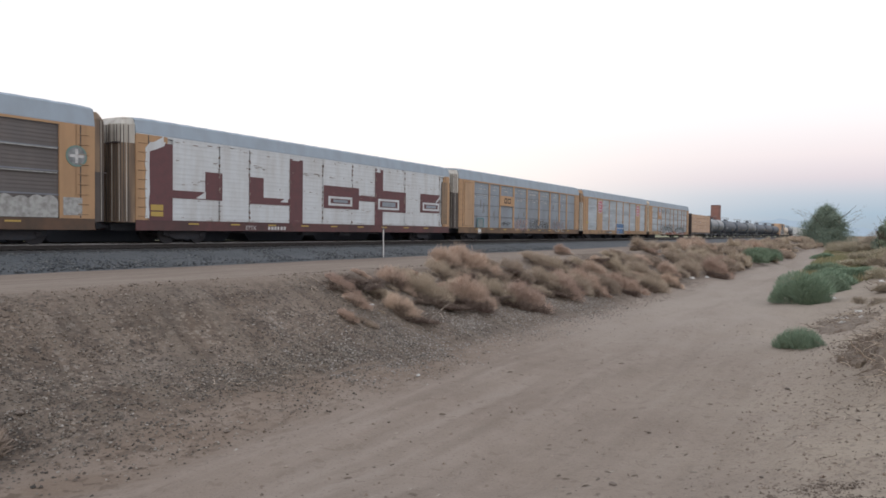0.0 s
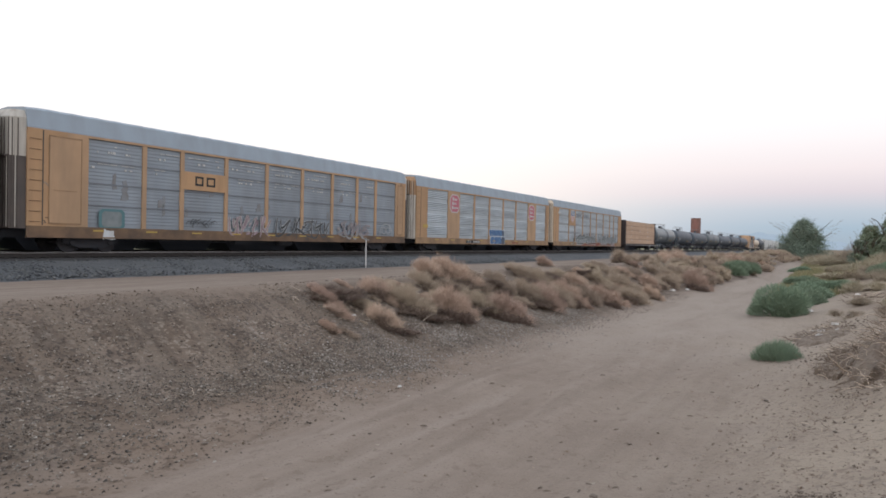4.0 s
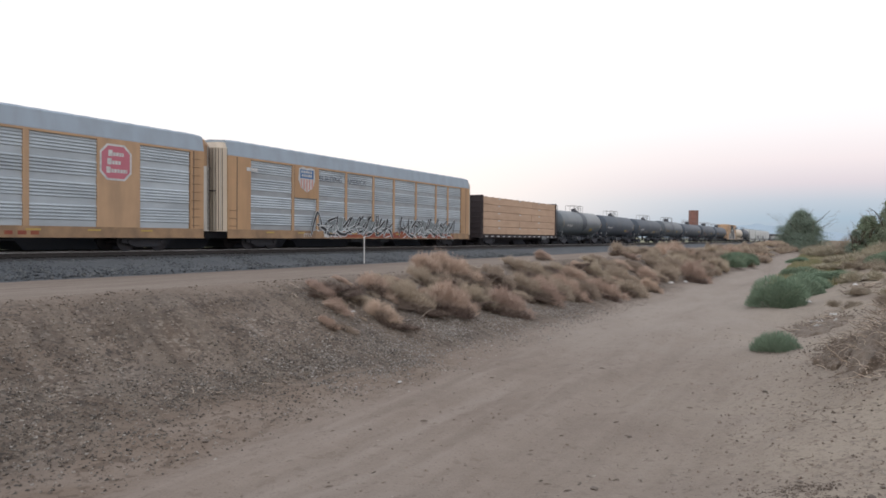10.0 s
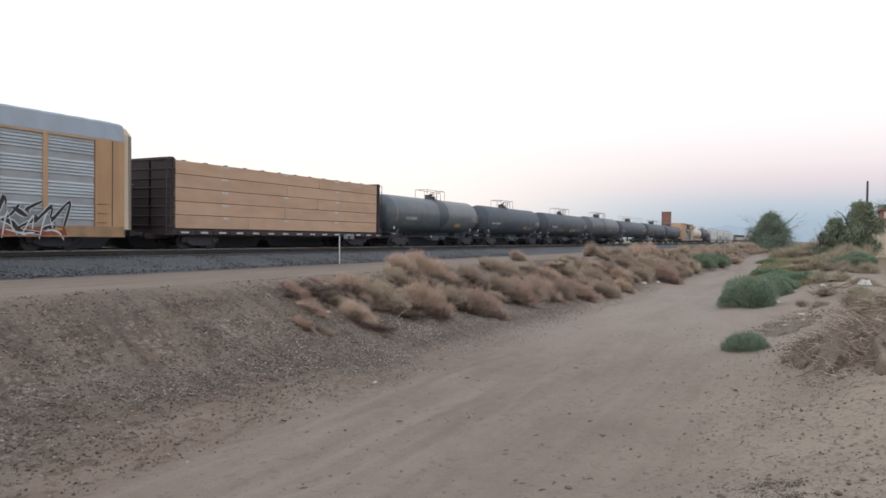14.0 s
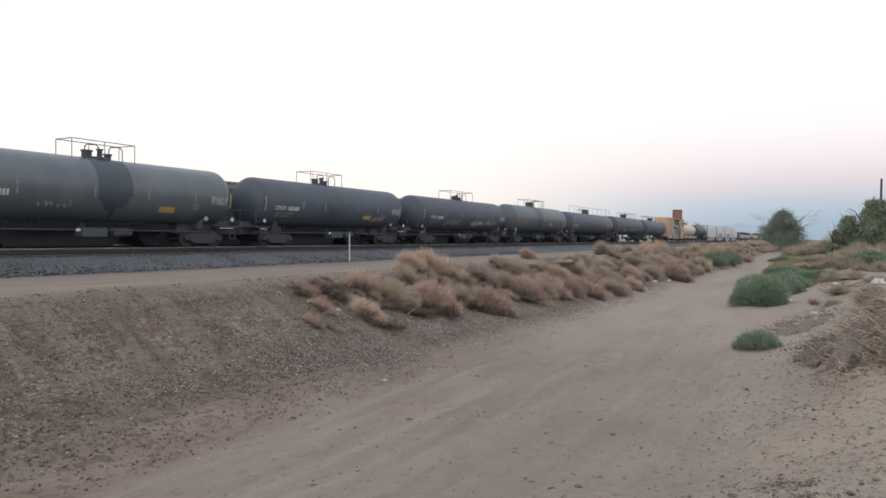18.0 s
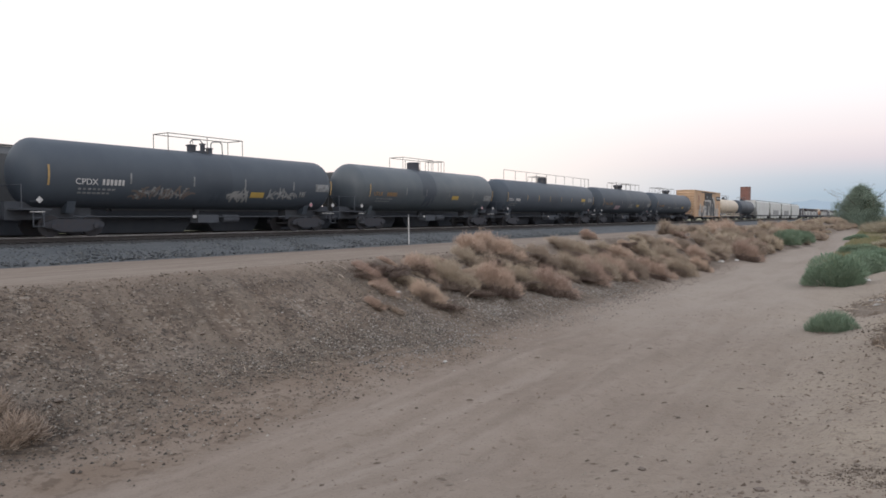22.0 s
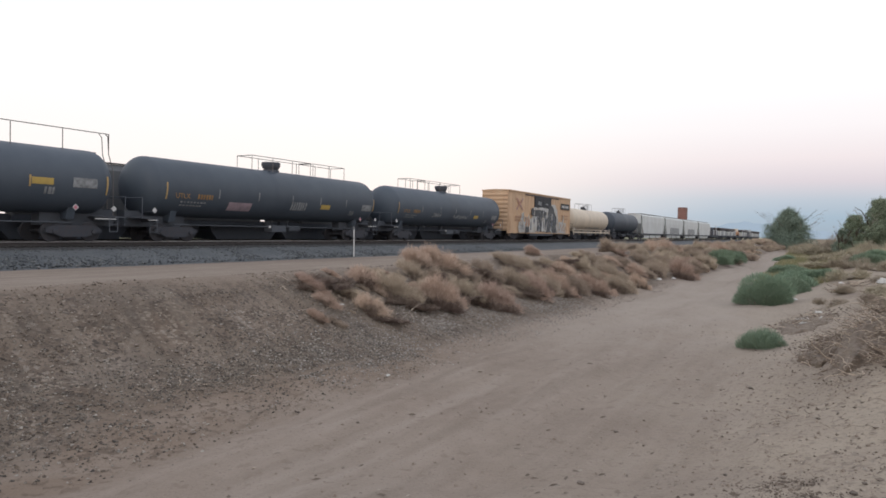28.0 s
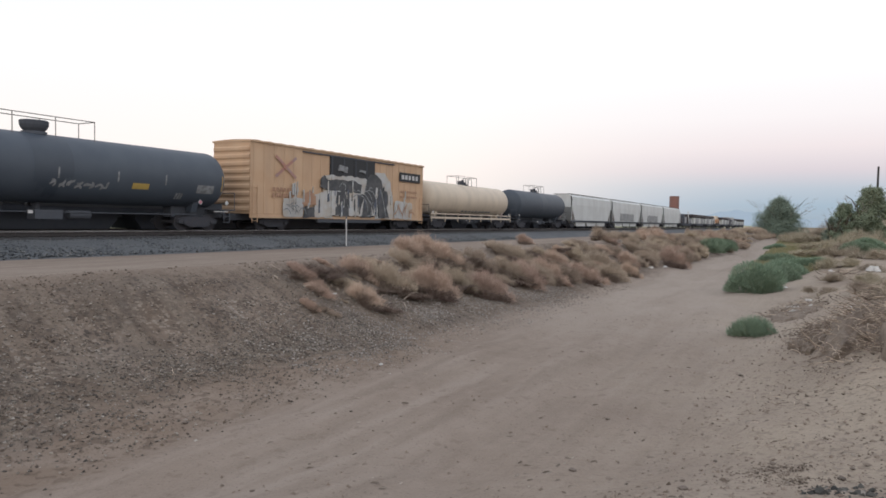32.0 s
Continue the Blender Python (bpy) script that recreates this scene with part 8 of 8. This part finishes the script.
STONES = [stone_mesh(i) for i in range(4)]
for i, (s, w, size) in enumerate(((8.1, 6.0, 0.07), (13.8, 7.49, 0.10), (7.6, 4.1, 0.06), (6.2, 5.2, 0.05), (6.6, 5.1, 0.06), (4.41, 8.43, 0.10), (13.5, 1.1, 0.13), (9.9, 2.6, 0.09), (7.3, 2.3, 0.12), (11.1, 3.5, 0.08),
                                  (4.82, 10.07, 0.13), (6.4, 7.6, 0.11), (8.2, 10.16, 0.12), (7.6, 10.49, 0.13), (4.57, 9.51, 0.16), (12.5, 0.6, 0.08), (11.2, 0.4, 0.07), (8.2, 0.9, 0.07), (7.9, 0.3, 0.09), (7.0, -0.3, 0.10),
                                  (15.4, 0.2, 0.12), (10.2, 0.0, 0.08), (6.9, 1.6, 0.05), (7.4, -0.4, 0.07), (23.4, 3.8, 0.09), (17.5, 3.2, 0.06), (20.0, 4.6, 0.07), (6.6, 1.0, 0.13))):
    st = tagged(new("stone", STONES[i % 4]), "small dark brown stone lying on the sand", "stone", group="loose stones")
    st.location = (s, w, ground_z(s, w) + size * 0.15)
    st.rotation_euler = (0, 0, i * 1.7)
    st.scale = (size * 0.4, size * 0.32, size * 0.28)


def crumple(seed, size):
    r = random.Random(seed)
    bm = bmesh.new()
    n = 5
    g = [[bm.verts.new(((i / n - 0.5) * size + r.uniform(-0.06, 0.06) * size, (j / n - 0.5) * size * 0.7 + r.uniform(-0.06, 0.06) * size, size * 0.35 * r.random() * (1 if 0 < i < n and 0 < j < n else 0.15))) for j in range(n + 1)] for i in range(n + 1)]
    for i in range(n):
        for j in range(n):
            bm.faces.new((g[i][j], g[i + 1][j], g[i + 1][j + 1], g[i][j + 1]))
    return mesh_of("litter", bm, M_paper)


for i, (s, w, size) in enumerate(((11.1, 7.5, 0.14), (25.6, 0.45, 0.55), (24.4, 0.5, 0.35), (25.0, 0.0, 0.4), (27.0, 0.1, 0.35), (23.6, 0.2, 0.25), (36.5, -2.4, 1.2), (37.8, -2.2, 0.8), (34.0, -0.9, 0.5), (52.0, 8.6, 0.6),
                                  (51.5, 8.8, 0.45), (41.5, 8.6, 0.5), (44.5, 8.3, 0.5), (30.0, 9.2, 0.4), (36.0, 8.8, 0.35), (20.5, -0.9, 0.5), (25.2, 0.9, 0.3), (26.2, 0.7, 0.28), (24.0, 0.9, 0.22), (22.8, 0.35, 0.2), (14.2, -1.7, 0.4), (68.0, -4.0, 1.3), (33.6, 1.1, 0.45), (39.8, -0.8, 0.4), (12.38, 9.89, 0.15), (13.31, 10.43, 0.18))):
    o = tagged(new("litter", crumple(i, size * 0.7)), "crumpled scrap of dirty white plastic", "litter", group="scattered litter")
    o.location = (s, w, ground_z(s, w) + 0.02)
    o.rotation_euler = (0, 0, i * 2.1)


def sweep(bm, pts, radii, n=6):
    """One connected stem through pts."""
    rings = []
    for i, p in enumerate(pts):
        d = (pts[min(i + 1, len(pts) - 1)] - pts[max(i - 1, 0)]).normalized()
        a = d.cross(Vector((0.13, 0.21, 0.97))).normalized()
        b = d.cross(a)
        rings.append([bm.verts.new(p + (a * math.cos(2 * math.pi * k / n) + b * math.sin(2 * math.pi * k / n)) * radii[i]) for k in range(n)])
    for q, r in zip(rings, rings[1:]):
        for k in range(n):
            bm.faces.new((q[k], q[(k + 1) % n], r[(k + 1) % n], r[k])).smooth = True
    bm.faces.new(rings[0][::-1])
    bm.faces.new(rings[-1])


def branch_mesh(seed, length, mat):
    r = random.Random(seed)
    bm = bmesh.new()
    a, b = 0.0, 0.1
    n = 8
    pts = [Vector((0, 0, 0))]
    for j in range(n):
        pts.append(pts[-1] + Vector((math.cos(a), math.sin(a), math.sin(b))) * length / n)
        a += r.uniform(-0.75, 0.75)
        b += r.uniform(-0.35, 0.25)
    sweep(bm, pts, [0.022 * (1 - j / n * 0.75) for j in range(n + 1)])
    if seed % 2:
        p, a = pts[3], r.uniform(0.5, 2.5)
        sweep(bm, [p, p + Vector((math.cos(a), math.sin(a), 0.3)) * length * 0.14, p + Vector((math.cos(a + 0.5), math.sin(a + 0.5), 0.2)) * length * 0.3], [0.011, 0.009, 0.004], 5)
    return mesh_of("branch", bm, mat)


M_soil = material("dark_crumbly_soil", (0.19, 0.150, 0.118), 0.95, second=(0.10, 0.077, 0.06), scale=9, amount=0.9, grime=(0.29, 0.24, 0.19), grime_scale=(2.2, 2.2, 2.2), grime_amount=0.6, bump=0.9, bump_scale=24)


def soil_sheet(parent, s0, w0, rs, rw, seed, high):
    """A ragged, lumpy sheet of dark soil, its rim sunk into the sand."""
    n = 84
    verts = []
    for i in range(n + 1):
        for j in range(n + 1):
            u, v = i / n * 2.4 - 1.2, j / n * 2.4 - 1.2
            s, w = s0 + u * rs, w0 + v * rw
            d = math.hypot(u, v) + 0.35 * noise.noise((u * 2.2, v * 2.2, seed)) + 0.15 * noise.noise((u * 6, v * 6, seed + 3))
            k = smooth(0.98, 0.80, d)
            z = ground_z(s, w) - 0.05 + k * (0.06 + high * (0.55 + 0.6 * noise.noise((u * 3.1, v * 3.1, seed + 7)) + 0.3 * noise.noise((u * 9, v * 9, seed))) + 0.035 * noise.noise((s * 7, w * 7, seed)) + 0.02 * noise.noise((s * 15, w * 15, seed)))
            # the top leans out over the washed-out face
            out = high * 0.3 * smooth(0.35, 0.95, k) * smooth(0.5, 0.8, d) * smooth(0.2, -0.5, u)
            verts.append((s - s0 - out, w - w0, z - parent.location.z))
    faces = [(i * (n + 1) + j, (i + 1) * (n + 1) + j, (i + 1) * (n + 1) + j + 1, i * (n + 1) + j + 1) for i in range(n) for j in range(n)]
    me = bpy.data.meshes.new("soil")
    me.from_pydata(verts, [], faces)
    me.polygons.foreach_set("use_smooth", [True] * len(faces))
    me.materials.append(M_soil)
    return part("soil", me, None, parent, "dark crumbly soil under the twigs")


BRANCHES = [branch_mesh(i, 1.0, M_stick) for i in range(7)]
TWIGS = [branch_mesh(20 + i, 1.0, M_twig) for i in range(7)]


def brush_pile(label, s0, w0, rs, rw, count, seed, high, size=0.62, pale=0.3, soil=0.0):
    pile = tagged(new("brush_pile"), label, "brush pile")
    pile.location = (s0, w0, ground_z(s0, w0))
    r = random.Random(seed)
    if soil:
        soil_sheet(pile, s0, w0, rs, rw, seed, soil)
    for i in range(count):
        ds, dw = r.gauss(0, rs * 0.5), r.gauss(0, rw * 0.5)
        z = ground_z(s0 + ds, w0 + dw) - pile.location.z + high * r.random() * math.exp(-(ds / rs) ** 2 - (dw / rw) ** 2)
        if soil:
            z += soil * (0.55 + 0.6 * noise.noise((ds / rs * 3.1, dw / rw * 3.1, seed + 7))) * smooth(1.0, 0.7, math.hypot(ds / rs, dw / rw)) + 0.07
        o = part("branch", (BRANCHES if r.random() < pale else TWIGS)[i % 7], None, pile, loc=(ds, dw, z + 0.02))
        o.rotation_euler = (r.uniform(-0.2, 0.2), r.uniform(-0.35, 0.25), r.uniform(0, 6.28))
        k = r.uniform(0.35, 1.25) * size
        o.scale = (k, k, k)


brush_pile("tangled heap of bleached dead branches on the bank", 14.6, -1.35, 2.8, 1.3, 1000, 3, 0.22, 0.34, 0.5, 0.45)
brush_pile("long bleached branches on the eroded bank", 14.2, -0.95, 1.7, 0.8, 46, 13, 0.45, 0.75, 1.0)
brush_pile("matted dark roots along the eroded lip", 16.0, -0.1, 1.2, 0.45, 150, 14, 0.3, 0.36, 0.2, 0.2)
brush_pile("matted pale roots hanging over the washed-out face", 12.5, -1.0, 0.6, 0.6, 190, 15, 0.30, 0.36, 0.6)
brush_pile("low heap of dead twigs and rubbish", 18.2, -0.45, 1.6, 0.7, 70, 4, 0.2, 0.4, 0.3, 0.10)
brush_pile("scattered dead twigs on the bank", 24.2, 0.55, 2.2, 0.85, 110, 5, 0.12, 0.4, 0.3, 0.09)
brush_pile("scattered dead twigs among litter", 35.0, -1.2, 3.0, 0.9, 60, 6, 0.2, 0.8)
brush_pile("flattened dead stems on the slope", 13.6, 10.8, 1.6, 0.9, 90, 7, 0.12, 0.4)
brush_pile("flattened dead stems under the bushes", 19.0, 10.4, 4.0, 1.2, 130, 9, 0.2, 0.55)
brush_pile("broken twigs along the foot of the slope", 7.0, 8.6, 3.5, 0.9, 60, 10, 0.03, 0.22, 0.2)
brush_pile("strewn twigs on the sand", 7.6, -0.1, 1.2, 0.8, 60, 8, 0.02, 0.1, 0.3)
brush_pile("broken twigs on the trodden sand", 10.5, 0.2, 2.6, 0.9, 90, 18, 0.02, 0.16, 0.3)
for s, w, wide, high in ((22.4, -1.85, 0.8, 0.3), (27.6, -2.2, 1.3, 0.45), (24.6, -1.7, 0.9, 0.25), (28.5, -0.4, 1.2, 0.3), (33.0, -0.9, 1.4, 0.4), (42.0, -1.2, 2.2, 0.6),
                         (58.0, -1.6, 3.0, 0.8), (67.0, -2.6, 3.2, 1.0), (74.0, -0.6, 3.2, 0.9), (84.0, -3.6, 4.0, 1.3), (92.0, -4.8, 4.6, 1.9), (104.0, 0.6, 4.6, 1.6), (118.0, -2.2, 6.0, 2.4), (108.0, -5.2, 5.5, 2.4)):
    bush("dry_bush", "dull tan dry brush among litter", SCRUB, int(s) % 2, s, w, wide * 0.9, high * 1.25, s * 1.3, "dry scrub on the near bank")


def berm():
    """A low grassy bank of earth beyond the second track."""
    bm = bmesh.new()
    prev = None
    for i in range(161):
        x = -120 + 4 * i
        h = 1.0 + 0.25 * noise.noise((x * 0.05, 0, 0)) + 0.12 * noise.noise((x * 0.4, 3, 0))
        cur = [bm.verts.new((x, TRACK + 7.4 + dy, z)) for dy, z in ((0, -0.9), (1.8, h * 0.7), (2.8, h), (4.2, h), (7.5, -0.9))]
        if prev:
            for a in range(4):
                bm.faces.new((prev[a], cur[a], cur[a + 1], prev[a + 1]))
        prev = cur
    tagged(part("earth_bank", bm, M_berm), "low pale grassy earth bank beyond the second track", "earth bank", kind="structure")


M_berm = material("dry_grassy_earth", (0.36, 0.34, 0.24), 0.95, second=(0.24, 0.26, 0.15), scale=1.5, amount=0.8, bump=0.5, bump_scale=6)
berm()


def motions():
    """The train rolls to the left; its wheels turn with it."""
    for car, c in TRAIN:
        walk(car, [(t, pose(c - along(t), TRACK, 0)) for t in range(33)])
    for w in WHEELS:
        x = w.location.x
        walk(w, [(k / 15, pose(x, 0, 0.457, 0, -math.degrees(along(k / 15) / 0.457), 0)) for k in range(481)])


motions()
